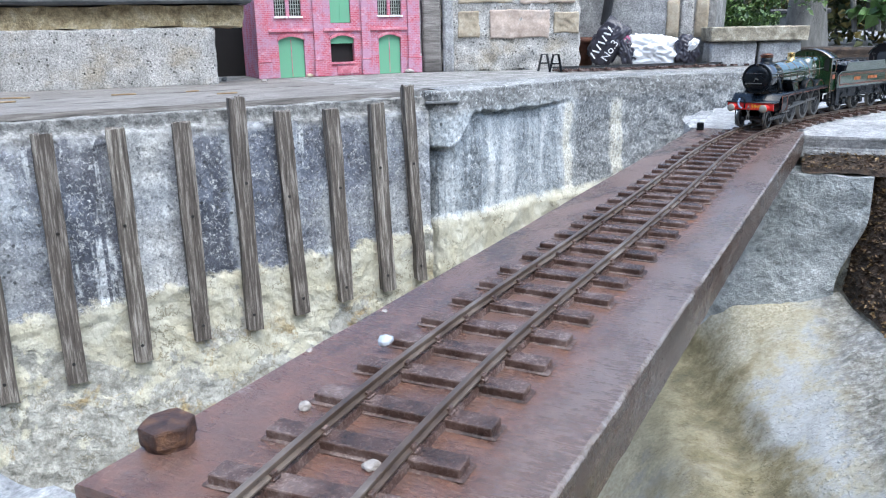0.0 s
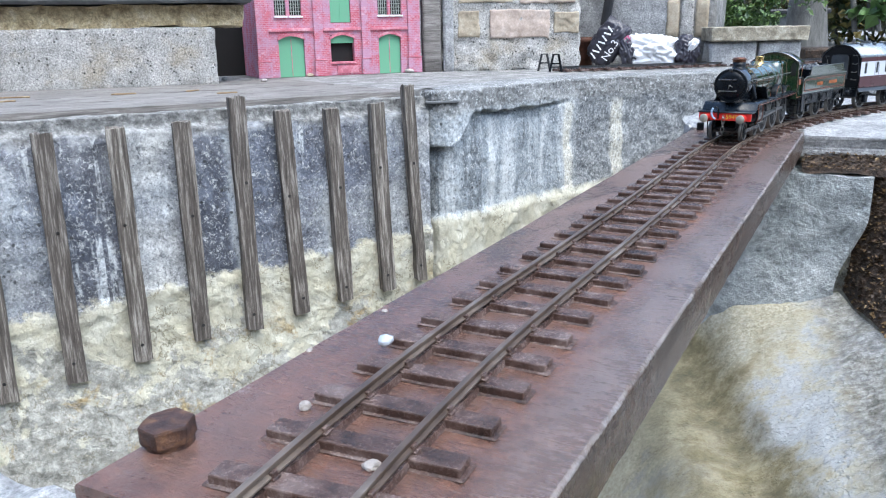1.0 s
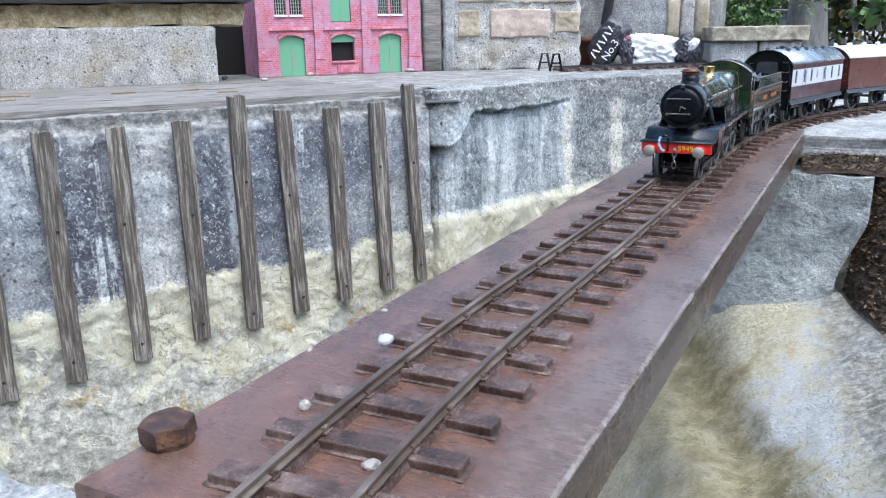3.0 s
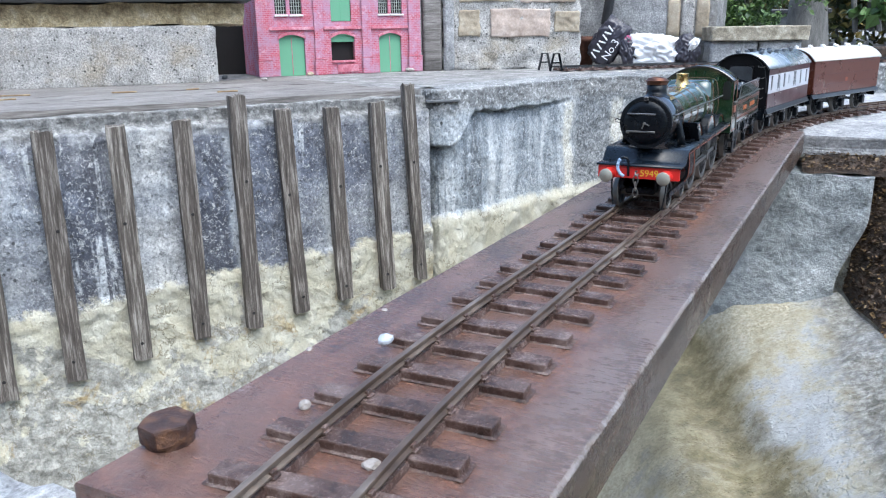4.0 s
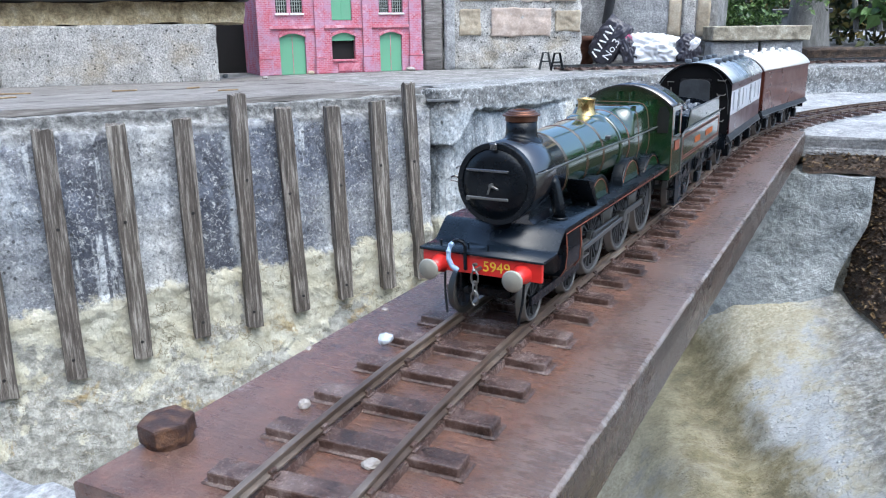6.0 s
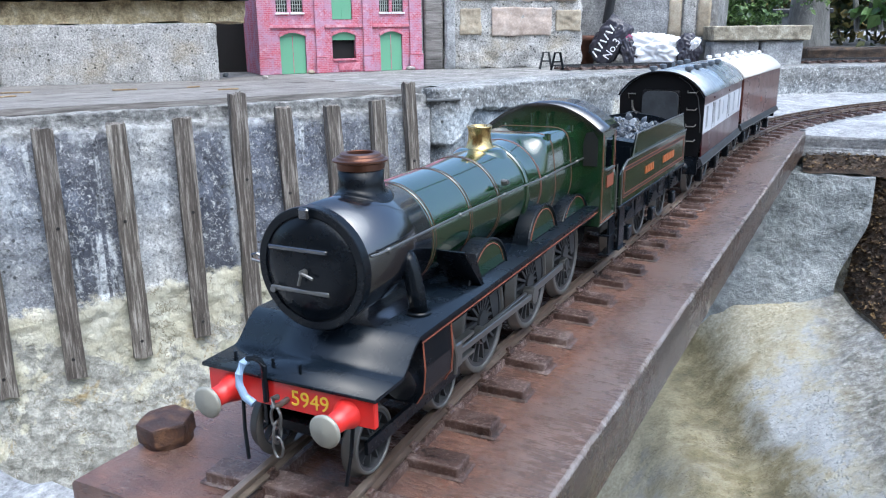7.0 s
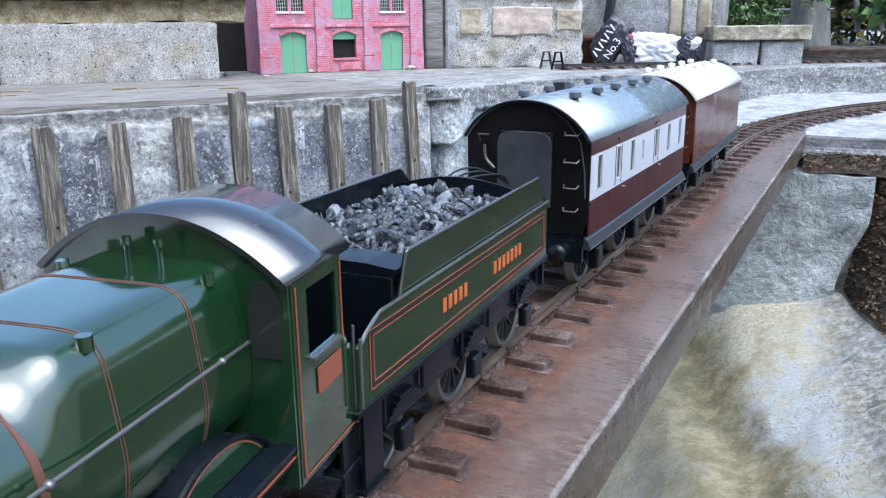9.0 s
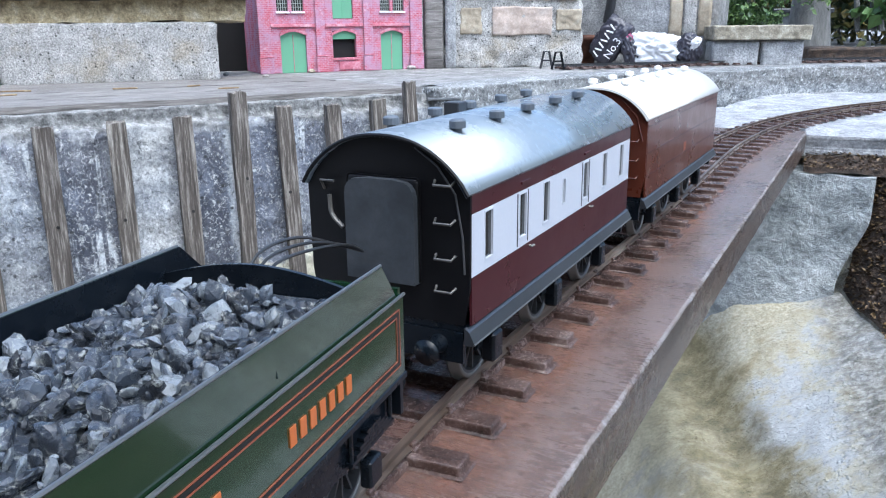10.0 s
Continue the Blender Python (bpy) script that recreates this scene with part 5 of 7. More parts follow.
bm = bmesh.new()
lathe(bm, [(0.001, 0.0), (0.022, 0.0), (0.030, 0.052), (0.034, 0.053), (0.034, 0.064), (0.029, 0.064), (0.024, 0.01), (0.001, 0.008)], 28)
ob = tagged(put("clay_pot", bm, TERRACOTTA, smooth=True), "brown clay flower pot behind the bag", "flower pot")
ob.matrix_world = RF @ Matrix.Translation((0.0, -0.05, 0.0))

stop = tagged(new("buffer_stop"), "pair of dark bent-metal frames at the track end", "buffer stop")
stop.matrix_world = upper_pose(0.072)
for x, y in ((-0.021, -0.004), (0.021, 0.004)):
    bm = bmesh.new()
    z0 = -0.0085
    pipe(bm, [(x, y - 0.013, z0), (x, y - 0.0055, 0.025), (x, y + 0.0055, 0.025), (x, y + 0.013, z0)], 0.0026, 8)
    box(bm, x - 0.0012, x + 0.0012, y - 0.008, y + 0.008, 0.006, 0.009)
    part("frame", bm, LOCO_BLACK if x > 0 else FRAME_GREY, stop)

# ---- planting behind ----
def leaf_mass(name, label, centre, size, count, leaf, material, seed, stems=6, category="bush"):
    r = random.Random(seed)
    thing = tagged(new(name), label, category)
    bm = bmesh.new()
    for _ in range(stems):
        a = Vector((r.uniform(-1, 1) * size[0] * 0.6, r.uniform(-1, 1) * size[1] * 0.5, -size[2]))
        b = Vector((a.x + r.uniform(-0.3, 0.3) * size[0], a.y, size[2] * r.uniform(0.2, 0.8)))
        pipe(bm, [a, a.lerp(b, 0.5) + Vector((r.uniform(-1, 1), r.uniform(-1, 1), 0)) * size[0] * 0.08, b], leaf * 0.14, 6)
    part("stem", bm, BARK, thing)
    bm = bmesh.new()
    clumps = [Vector((r.gauss(0, 0.45), r.gauss(0, 0.4), r.gauss(0, 0.45))) for _ in range(40)]
    for _ in range(count):
        c = r.choice(clumps)
        q = c + Vector((r.gauss(0, 0.16), r.gauss(0, 0.16), r.gauss(0, 0.16)))
        q = Vector((max(-1.1, min(1.1, q.x)) * size[0], max(-1, min(1, q.y)) * size[1], max(-1, min(1, q.z)) * size[2]))
        leaf_quad(bm, q, leaf * r.uniform(0.6, 1.4), r, 1.1)
    part("leaves", bm, material, thing)
    thing.location = centre
    return thing


leaf_mass("ivy_bush", "dense green ivy spilling over the parapet", (-0.235, 2.05, 0.150), (0.13, 0.10, 0.060), 4200, 0.013, LEAF_GREEN, 5)
leaf_mass("ivy_bush", "dense green ivy spilling over the parapet", (-0.28, 2.20, 0.24), (0.26, 0.14, 0.10), 4200, 0.016, LEAF_GREEN, 6)
for k, (x, y) in enumerate(((-1.4, 4.4), (-0.6, 4.5), (0.2, 4.3), (0.75, 3.9), (1.3, 3.6), (1.9, 3.3), (0.22, 3.45))):
    leaf_mass("hedge_bush", "olive and yellow autumn hedge bush", (x, y, 0.34), (0.55, 0.35, 0.42), 5600, 0.034, LEAF_OLIVE, 30 + k)

tree = tagged(new("tree"), "grey-barked tree trunk behind the parapet", "tree")
tree.location = (-0.058, 2.6, 0.0)
bm = bmesh.new()
rows = []
for j in range(25):
    z = 0.03 + 3.9 * j / 24
    r0 = 0.046 - 0.012 * j / 24 + 0.02 * math.exp(-j * 0.8)
    rows.append([bm.verts.new((-0.03 * z + (r0 + 0.004 * noise.noise(Vector((math.cos(a) * 2, math.sin(a) * 2, z * 8)))) * math.cos(a), (r0 + 0.004 * noise.noise(Vector((math.cos(a) * 2, math.sin(a) * 2, z * 8)))) * math.sin(a), z)) for a in [math.tau * k / 20 for k in range(20)]])
for a, b in zip(rows, rows[1:]):
    for k in range(20):
        bm.faces.new((a[k], a[(k + 1) % 20], b[(k + 1) % 20], b[k]))
part("trunk", bm, BARK, tree, smooth=True)
bm = bmesh.new()
r = random.Random(9)
for k in range(7):
    a = Vector((-0.03 * 3.2, 0, r.uniform(2.9, 3.7)))
    b = a + Vector((r.uniform(-0.5, 0.5), r.uniform(-0.3, 0.4), r.uniform(0.15, 0.5)))
    pipe(bm, [a, a.lerp(b, 0.5) + Vector((0, 0, 0.04)), b], 0.012, 7)
part("limb", bm, BARK, tree)
bm = bmesh.new()
for _ in range(2600):
    q = Vector((r.gauss(-0.12, 0.4), r.gauss(0.05, 0.28), r.gauss(3.9, 0.30)))
    leaf_quad(bm, q, r.uniform(0.03, 0.06), r, 1.0)
part("crown", bm, LEAF_BIG, tree)
leaf_mass("broad_leaved_bush", "broad green leaves hanging beside the trunk", (0.115, 2.05, 0.150), (0.055, 0.04, 0.045), 46, 0.045, LEAF_BIG, 77, 3)

# ---- small debris ----
def pebble(x, y, z, r, material, label, seed, flat=0.5):
    bm = bmesh.new()
    bmesh.ops.create_icosphere(bm, subdivisions=2, radius=r)
    for v in bm.verts:
        v.co *= 1 + 0.5 * noise.noise(v.co / r * 0.9 + Vector((seed, 0, 0)))
        v.co.z *= flat
    ob = tagged(put("pebble", bm, material), label, "pebble")
    ob.location = (x, y, z + r * flat * 0.8)


# unseen ochre wall added behind the viewer to darken and warm reflections
bm = bmesh.new()
box(bm, -3.2, 3.4, -2.45, -2.2, -0.62, 1.75)
structure(put("wall_unseen", bm, UNSEEN_WALL), "unseen ochre wall added behind the viewer for reflections", "wall")


# ---- the train ----
SPIN = []


SPOKES = {}


def spoke_mesh(r, width):
    if r not in SPOKES:
        bm = bmesh.new()
        box(bm, -width * 0.24, width * 0.24, -r * 0.028, r * 0.028, r * 0.15, r * 0.84)
        me = bpy.data.meshes.new("spoke")
        bm.to_mesh(me)
        bm.free()
        me.materials.append(WHEEL_BLACK)
        SPOKES[r] = me
    return SPOKES[r]


def wheelset(parent, y, r, spokes, gauge_face=0.0150, width=0.0042, crank=None, name="wheelset"):
    """An axle with two spoked wheels; it turns as one."""
    bm = bmesh.new()
    rod(bm, "x", 0, 0, 0, 0.0020, 2 * gauge_face, 12)
    axle = part(name, bm, STEEL, parent)
    axle.matrix_local = Matrix.Translation((0, y, r))
    for sx in (-1, 1):
        x = sx * (gauge_face + width / 2)
        turn = Matrix.Translation((x, 0, 0)) @ Matrix.Rotation(radians(90 * sx), 4, "Y")
        bm = bmesh.new()
        w = width / 2
        lathe(bm, [(r * 0.86, -w), (r + 0.0012, -w), (r + 0.0012, -w + 0.0008), (r, -w + 0.0013), (r - 0.0002, w - 0.0003), (r - 0.0006, w), (r * 0.88, w), (r * 0.86, w - 0.0008), (r * 0.86, -w)], 40, turn)
        part("tyre", bm, TYRE, axle, smooth=True)
        bm = bmesh.new()
        rod(bm, "x", x, 0, 0, r * 0.20, width * 0.95, 16)
        rim = Matrix.Translation((x, 0, 0)) @ Matrix.Rotation(radians(90), 4, "Y")
        lathe(bm, [(r * 0.80, -w * 0.8), (r * 0.87, -w * 0.8), (r * 0.87, w * 0.8), (r * 0.80, w * 0.8), (r * 0.80, -w * 0.8)], 36, rim)
        if crank:
            rod(bm, "x", x + sx * 0.0016, crank * math.cos(CRANK0 + (0.0 if sx > 0 else math.pi / 2)), crank * math.sin(CRANK0 + (0.0 if sx > 0 else math.pi / 2)), r * 0.13, width + 0.0036, 14)
            m = Matrix.Translation((x, 0, 0)) @ Matrix.Rotation(CRANK0 + (0.0 if sx > 0 else math.pi / 2) + math.pi, 4, "X")
            prism(bm, [(r * 0.82 * math.cos(t), r * 0.82 * math.sin(t)) for t in [-0.55 + 1.1 * q / 8 for q in range(9)]] + [(r * 0.45, 0.35 * r), (r * 0.45, -0.35 * r)], "x", -width * 0.3, width * 0.3, m)
        part("wheel_centre", bm, WHEEL_BLACK, axle)
        for k in range(spokes):
            sp = new("spoke", spoke_mesh(r, width))
            sp.parent = axle
            sp.matrix_local = Matrix.Translation((x, 0, 0)) @ Matrix.Rotation(math.tau * k / spokes, 4, "X")
    SPIN.append((axle, y, r))
    return axle


CRANK0 = 0.6
CRANK_R = 0.0078


def strip(name, parent, dims, material, label=""):
    bm = bmesh.new()
    box(bm, *dims)
    return part(name, bm, material, parent, label)


# -- locomotive: y runs back from the buffer beam, z up from the rail --
loco = tagged(new("model_locomotive"), "dark green and black model steam locomotive with red buffer beam", "model locomotive")
bm = bmesh.new()
box(bm, -0.0288, 0.0288, 0.0, 0.0022, 0.0232, 0.0328, 0.0003)
beam_part = part("buffer_beam", bm, RED, loco, "red buffer beam")
words("5949", 0.0066, Matrix.Translation((0.0078, -0.0002, 0.0253)) @ FACE, YELLOW, "lettering", beam_part, 0.00012)
for x in (-0.0200, 0.0200):
    bm = bmesh.new()
    back = Matrix.Translation((x, 0, 0.0262)) @ Matrix.Rotation(radians(90), 4, "X")
    lathe(bm, [(0.0044, 0.0), (0.0040, 0.0012), (0.0031, 0.0035), (0.0028, 0.0078), (0.0001, 0.0078)], 24, back)
    b = part("buffer", bm, RED, loco, smooth=True)
    bm = bmesh.new()
    lathe(bm, [(0.0016, 0.0078), (0.0016, 0.0098), (0.0046, 0.0102), (0.0048, 0.0108), (0.0040, 0.0114), (0.0001, 0.0117)], 28, back)
    part("buffer_head", bm, BUFFER, b, "tarnished nickel buffer head", smooth=True)
# draw hook, links and hoses
bm = bmesh.new()
pipe(bm, [(0, 0, 0.0265), (0, -0.004, 0.0265), (0, -0.0066, 0.0275), (0, -0.0062, 0.0296), (0, -0.0044, 0.0292)], 0.0009, 8)
for k in range(3):
    z = 0.0262 - 0.0046 * k
    a = 0.0 if k % 2 == 0 else math.pi / 2
    pts = [(0.0017 * math.cos(t) * math.cos(a), -0.0056 + 0.0017 * math.cos(t) * math.sin(a), z - 0.0028 + 0.0033 * math.sin(t)) for t in [math.tau * q / 12 for q in range(13)]]
    pipe(bm, pts, 0.00045, 6)
part("coupling", bm, STEEL, loco, "dull steel hook and chain links")
bm = bmesh.new()
pipe(bm, [(-0.0128, -0.0012, 0.0365), (-0.0130, -0.0028, 0.0362), (-0.0136, -0.0040, 0.0335), (-0.0134, -0.0044, 0.0300), (-0.0116, -0.0044, 0.0268), (-0.0088, -0.0042, 0.0252)], 0.0012, 10)
part("hose", bm, HOSE_BLUE, loco, "pale blue rubber hose")
bm = bmesh.new()
pipe(bm, [(-0.0128, -0.0012, 0.0366), (-0.0118, -0.0016, 0.0378), (-0.0098, -0.0016, 0.0382), (-0.0078, -0.0014, 0.0376), (-0.0068, -0.0012, 0.036), (-0.0067, -0.0012, 0.0250)], 0.0009, 8)
for x, y in ((-0.0215, 0.004), (0.002, 0.004), (-0.008, 0.0045)):
    rod(bm, "z", x, y, 0.0345, 0.0005, 0.003, 8)
part("standpipe", bm, LOCO_BLACK, loco)
# running plate with the drop at the front
prof_top = [(-0.0012, 0.0330)] + [(0.0130 + 0.0125 * k / 20, 0.0331 + 0.0086 * (k / 20) ** 1.7 / ((k / 20) ** 1.7 + 0.55 * (1 - k / 20) ** 1.2)) for k in range(21)] + [(0.214, 0.0417)]
prof_low = [(y, z - 0.0011) for y, z in reversed(prof_top)]
bm = bmesh.new()
prism(bm, prof_top + prof_low, "x", -0.0300, 0.0300)
plate = part("running_plate", bm, PLATE_BLACK, loco)
for f in plate.data.polygons:
    f.use_smooth = abs(f.normal.x) < 0.5
for sx in (-1, 1):
    strip("valance", plate, (sx * 0.0290 - 0.0004, sx * 0.0290 + 0.0004, 0.0265, 0.2125, 0.0377, 0.0405), LOCO_BLACK)
    strip("lining", plate, (sx * 0.0296 - 0.0002, sx * 0.0296 + 0.0002, 0.0265, 0.2125, 0.0387, 0.03895), ORANGE, "orange-red edge line")
# frames between the wheels
bm = bmesh.new()
for sx in (-1, 1):
    box(bm, sx * 0.0118 - 0.0006, sx * 0.0118 + 0.0006, 0.0265, 0.250, 0.014, 0.0404)
    box(bm, sx * 0.0118 - 0.0006, sx * 0.0118 + 0.0006, 0.004, 0.0267, 0.014, 0.0315)
box(bm, -0.0112, 0.0112, 0.03, 0.24, 0.022, 0.037)
part("main_frame", bm, LOCO_BLACK, loco)
bm = bmesh.new()
box(bm, -0.0105, 0.0105, 0.008, 0.068, 0.0105, 0.0155, 0.001)
for sx in (-1, 1):
    box(bm, sx * 0.0205 - 0.0006, sx * 0.0205 + 0.0006, 0.008, 0.07, 0.0095, 0.0135)
    pipe(bm, [(sx * 0.0195, 0.0035, 0.022), (sx * 0.0190, 0.0025, 0.012), (sx * 0.0175, 0.0015, 0.0025)], 0.0006, 6)
part("bogie_frame", bm, LOCO_BLACK, loco)
BY = 0.061
# smokebox, with its saddle, ring, door and fittings
along_y = Matrix.Translation((0, 0, BY)) @ Matrix.Rotation(radians(-90), 4, "X")
bm = bmesh.new()
lathe(bm, [(0.0178, 0.0184), (0.0181, 0.0186), (0.0181, 0.0560), (0.0178, 0.0562)], 64, along_y)
smoke = part("smokebox", bm, SMOKEBOX, loco, "satin black smokebox", smooth=True)
bm = bmesh.new()
lathe(bm, [(0.0001, 0.0149), (0.0158, 0.0149), (0.0160, 0.0143), (0.0181, 0.0143)], 64, along_y)
lathe(bm, [(0.0181, 0.0143), (0.0184, 0.0145), (0.0185, 0.0149), (0.0185, 0.0178), (0.0181, 0.0184)], 64, along_y)
part("front_ring", bm, LOCO_BLACK, smoke)
bm = bmesh.new()
lathe(bm, [(0.0001, 0.0118), (0.006, 0.0121), (0.0115, 0.0130), (0.0152, 0.0143), (0.0156, 0.0148)], 56, along_y)
door = part("smokebox_door", bm, LOCO_BLACK, smoke, smooth=True)
for dz in (0.0062, -0.0062):
    bm = bmesh.new()
    box(bm, -0.0130, 0.0075, 0.0119, 0.0128, BY + dz - 0.0007, BY + dz + 0.0007, 0.0003)
    part("hinge_strap", bm, STEEL if dz < 0 else SMOKEBOX, smoke)
bm = bmesh.new()
rod(bm, "y", 0, 0.0112, BY, 0.0010, 0.0024, 12)
between(bm, (0, 0.0102, BY), (0.0036, 0.0104, BY - 0.0014), 0.0005, 6)
between(bm, (0, 0.0098, BY), (-0.0012, 0.0099, BY - 0.0036), 0.0005, 6)
rod(bm, "y", -0.0118, 0.0122, BY - 0.0066, 0.0010, 0.0016, 8)
part("door_handle", bm, STEEL, smoke, "bright steel door handles")
bm = bmesh.new()
box(bm, -0.0018, 0.0018, 0.0120, 0.0136, BY + 0.0150, BY + 0.0186, 0.0006)
part("lamp_iron", bm, SMOKEBOX, smoke)
bm = bmesh.new()
pipe(bm, [(-0.0186, 0.0165, BY + 0.0010), (-0.0205, 0.0160, BY + 0.0022), (-0.0222, 0.0158, BY + 0.0016), (-0.0224, 0.0158, BY + 0.0002), (-0.0186, 0.0165, BY - 0.0006)], 0.0005, 6)
part("lamp_bracket", bm, SMOKEBOX, smoke)
bm = bmesh.new()
prism(bm, [(-0.0150, 0.0416), (0.0150, 0.0416), (0.0118, 0.0440), (0.0128, 0.0490), (-0.0128, 0.0490), (-0.0118, 0.0440)], "y", 0.0250, 0.0525)
part("saddle", bm, SMOKEBOX, loco)
for sx in (-1, 1):
    bm = bmesh.new()
    pipe(bm, [(sx * 0.0158, 0.0416, 0.0605), (sx * 0.0172, 0.0416, 0.0582), (sx * 0.0182, 0.0415, 0.0550), (sx * 0.0196, 0.0414, 0.049), (sx * 0.0208, 0.0412, 0.0420)], 0.0029, 16)
    rod(bm, "z", sx * 0.0208, 0.0412, 0.0422, 0.0038, 0.0010, 16)
    part("steam_pipe", bm, LOCO_BLACK, loco, smooth=True)
# chimney
bm = bmesh.new()
up = Matrix.Translation((0, 0.0435, 0))
lathe(bm, [(0.0102, 0.0788), (0.0101, 0.0792), (0.0090, 0.0794), (0.0080, 0.0797), (0.0075, 0.0803), (0.0072, 0.0815), (0.0072, 0.0866), (0.0066, 0.0866)], 40, up)
for v in bm.verts:
    v.co.z -= (0.0181 - math.sqrt(0.0181 ** 2 - v.co.x ** 2)) * max(0.0, min(1.0, (0.0815 - v.co.z) / 0.0021))
chim = part("chimney", bm, LOCO_BLACK, loco, smooth=True)
bm = bmesh.new()
lathe(bm, [(0.0073, 0.0858), (0.0075, 0.0860), (0.0075, 0.0878), (0.0076, 0.0880), (0.0088, 0.0884), (0.0088, 0.0889), (0.0076, 0.0892), (0.0073, 0.0898), (0.0066, 0.0900), (0.0063, 0.0907), (0.0046, 0.0910), (0.0042, 0.0907), (0.0040, 0.0860)], 40, up)
part("chimney_cap", bm, COPPER, chim, "worn copper chimney cap")
# boiler barrel and bands
bm = bmesh.new()
lathe(bm, [(0.0178, 0.0562), (0.0178, 0.0950), (0.0194, 0.1420)], 72, along_y)
boiler = part("boiler", bm, LOCO_GREEN, loco, smooth=True)


def boiler_r(y):
    return 0.0178 if y < 0.095 else 0.0178 + 0.0016 * (y - 0.095) / 0.047


for y in (0.0585, 0.0875, 0.1125):
    bm = bmesh.new()
    r0 = boiler_r(y)
    lathe(bm, [(r0 - 0.0002, y - 0.0009), (r0 + 0.00022, y - 0.0008), (r0 + 0.00022, y + 0.0008), (r0 - 0.0002, y + 0.0009)], 72, along_y)
    band = part("boiler_band", bm, LOCO_GREEN, boiler, smooth=True)
    for e in (-0.00095, 0.00095):
        bm = bmesh.new()
        lathe(bm, [(r0 + 0.00005, y + e - 0.00010), (r0 + 0.00024, y + e), (r0 + 0.00005, y + e + 0.00010)], 72, along_y)
        part("lining", bm, BAND_LINE, band, "faded red-brown lining")
# square-shouldered firebox, lofted out of the barrel


def firebox_section(t, y):
    """t 0: round barrel, 1: the square-shouldered section."""
    out = []
    n = 48
    for k in range(n + 1):
        a = -0.62 + (math.pi + 1.24) * k / n
        cx, cz = math.cos(a), math.sin(a)
        p = 7.5 if cz > 0 else 2.6
        f = (abs(cx) ** p + abs(cz) ** p) ** (-1 / p)
        sq = ((0.0208 - 0.0022 * max(0.0, f * cz)) * f * cx, 0.0208 * f * cz)
        rd = (0.0194 * cx, 0.0194 * cz)
        out.append((sq[0] * t + rd[0] * (1 - t), y, BY + sq[1] * t + rd[1] * (1 - t)))
    return out


bm = bmesh.new()
secs = [firebox_section(0, 0.1415), firebox_section(0.0, 0.1555), firebox_section(0.12, 0.1578), firebox_section(0.45, 0.1603), firebox_section(0.82, 0.1625), firebox_section(0.97, 0.1642), firebox_section(1, 0.1660), firebox_section(1, 0.2122)]
rows = [[bm.verts.new(q) for q in s] for s in secs]
for a, b in zip(rows, rows[1:]):
    for k in range(len(a) - 1):
        bm.faces.new((a[k], a[k + 1], b[k + 1], b[k]))
bmesh.ops.recalc_face_normals(bm, faces=bm.faces)
fire = part("firebox", bm, LOCO_GREEN, loco, smooth=True)
bm = bmesh.new()
lathe(bm, [(0.0194, 0.1385), (0.0201, 0.1388), (0.0203, 0.1412), (0.0196, 0.1420)], 72, along_y)
part("firebox_ring", bm, LOCO_GREEN, fire, smooth=True)
bm = bmesh.new()
lathe(bm, [(0.0193, 0.1556), (0.01965, 0.1558), (0.01965, 0.1572), (0.0193, 0.1574)], 72, along_y)
part("lining", bm, BAND_LINE, fire, "dull red lining")
for y in (0.1720, 0.1954):
    for e in (-0.0004, 0.0004):
        bm = bmesh.new()
        pipe(bm, [(x * 1.002, y + e, BY + (z - BY) * 1.002) for x, _, z in firebox_section(1, 0)], 0.00013, 5)
        part("lining", bm, BAND_LINE, fire, "faded red-brown lining")
for sx in (-1, 1):
    for y in (0.1705, 0.2045):
        bm = bmesh.new()
        rod(bm, "z", sx * 0.0172, y, 0.0806, 0.0014, 0.0026, 12)
        part("washout_plug", bm, LOCO_GREEN, fire)
for x in (-0.004, 0.004):
    bm = bmesh.new()
    rod(bm, "z", x, 0.2085, 0.0832, 0.0006, 0.005, 8)
    rod(bm, "z", x, 0.2085, 0.0860, 0.0011, 0.0016, 10)
    part("whistle", bm, LOCO_GREEN, fire)
# safety valve bonnet
bm = bmesh.new()
upv = Matrix.Translation((0, 0.1350, 0))
lathe(bm, [(0.0080, 0.0776), (0.0064, 0.0792), (0.0054, 0.0808), (0.0048, 0.0830), (0.0046, 0.0858), (0.0049, 0.0878), (0.0053, 0.0884), (0.0050, 0.0889), (0.0036, 0.0889), (0.0034, 0.0868), (0.0001, 0.0866)], 36, upv)
part("safety_valve_bonnet", bm, BRASS, loco, "polished brass bonnet", smooth=True)
bm = bmesh.new()
lathe(bm, [(0.0125, 0.0750), (0.0108, 0.0784), (0.0084, 0.0798), (0.0060, 0.0800)], 36, upv)
part("bonnet_base", bm, LOCO_GREEN, loco, smooth=True)
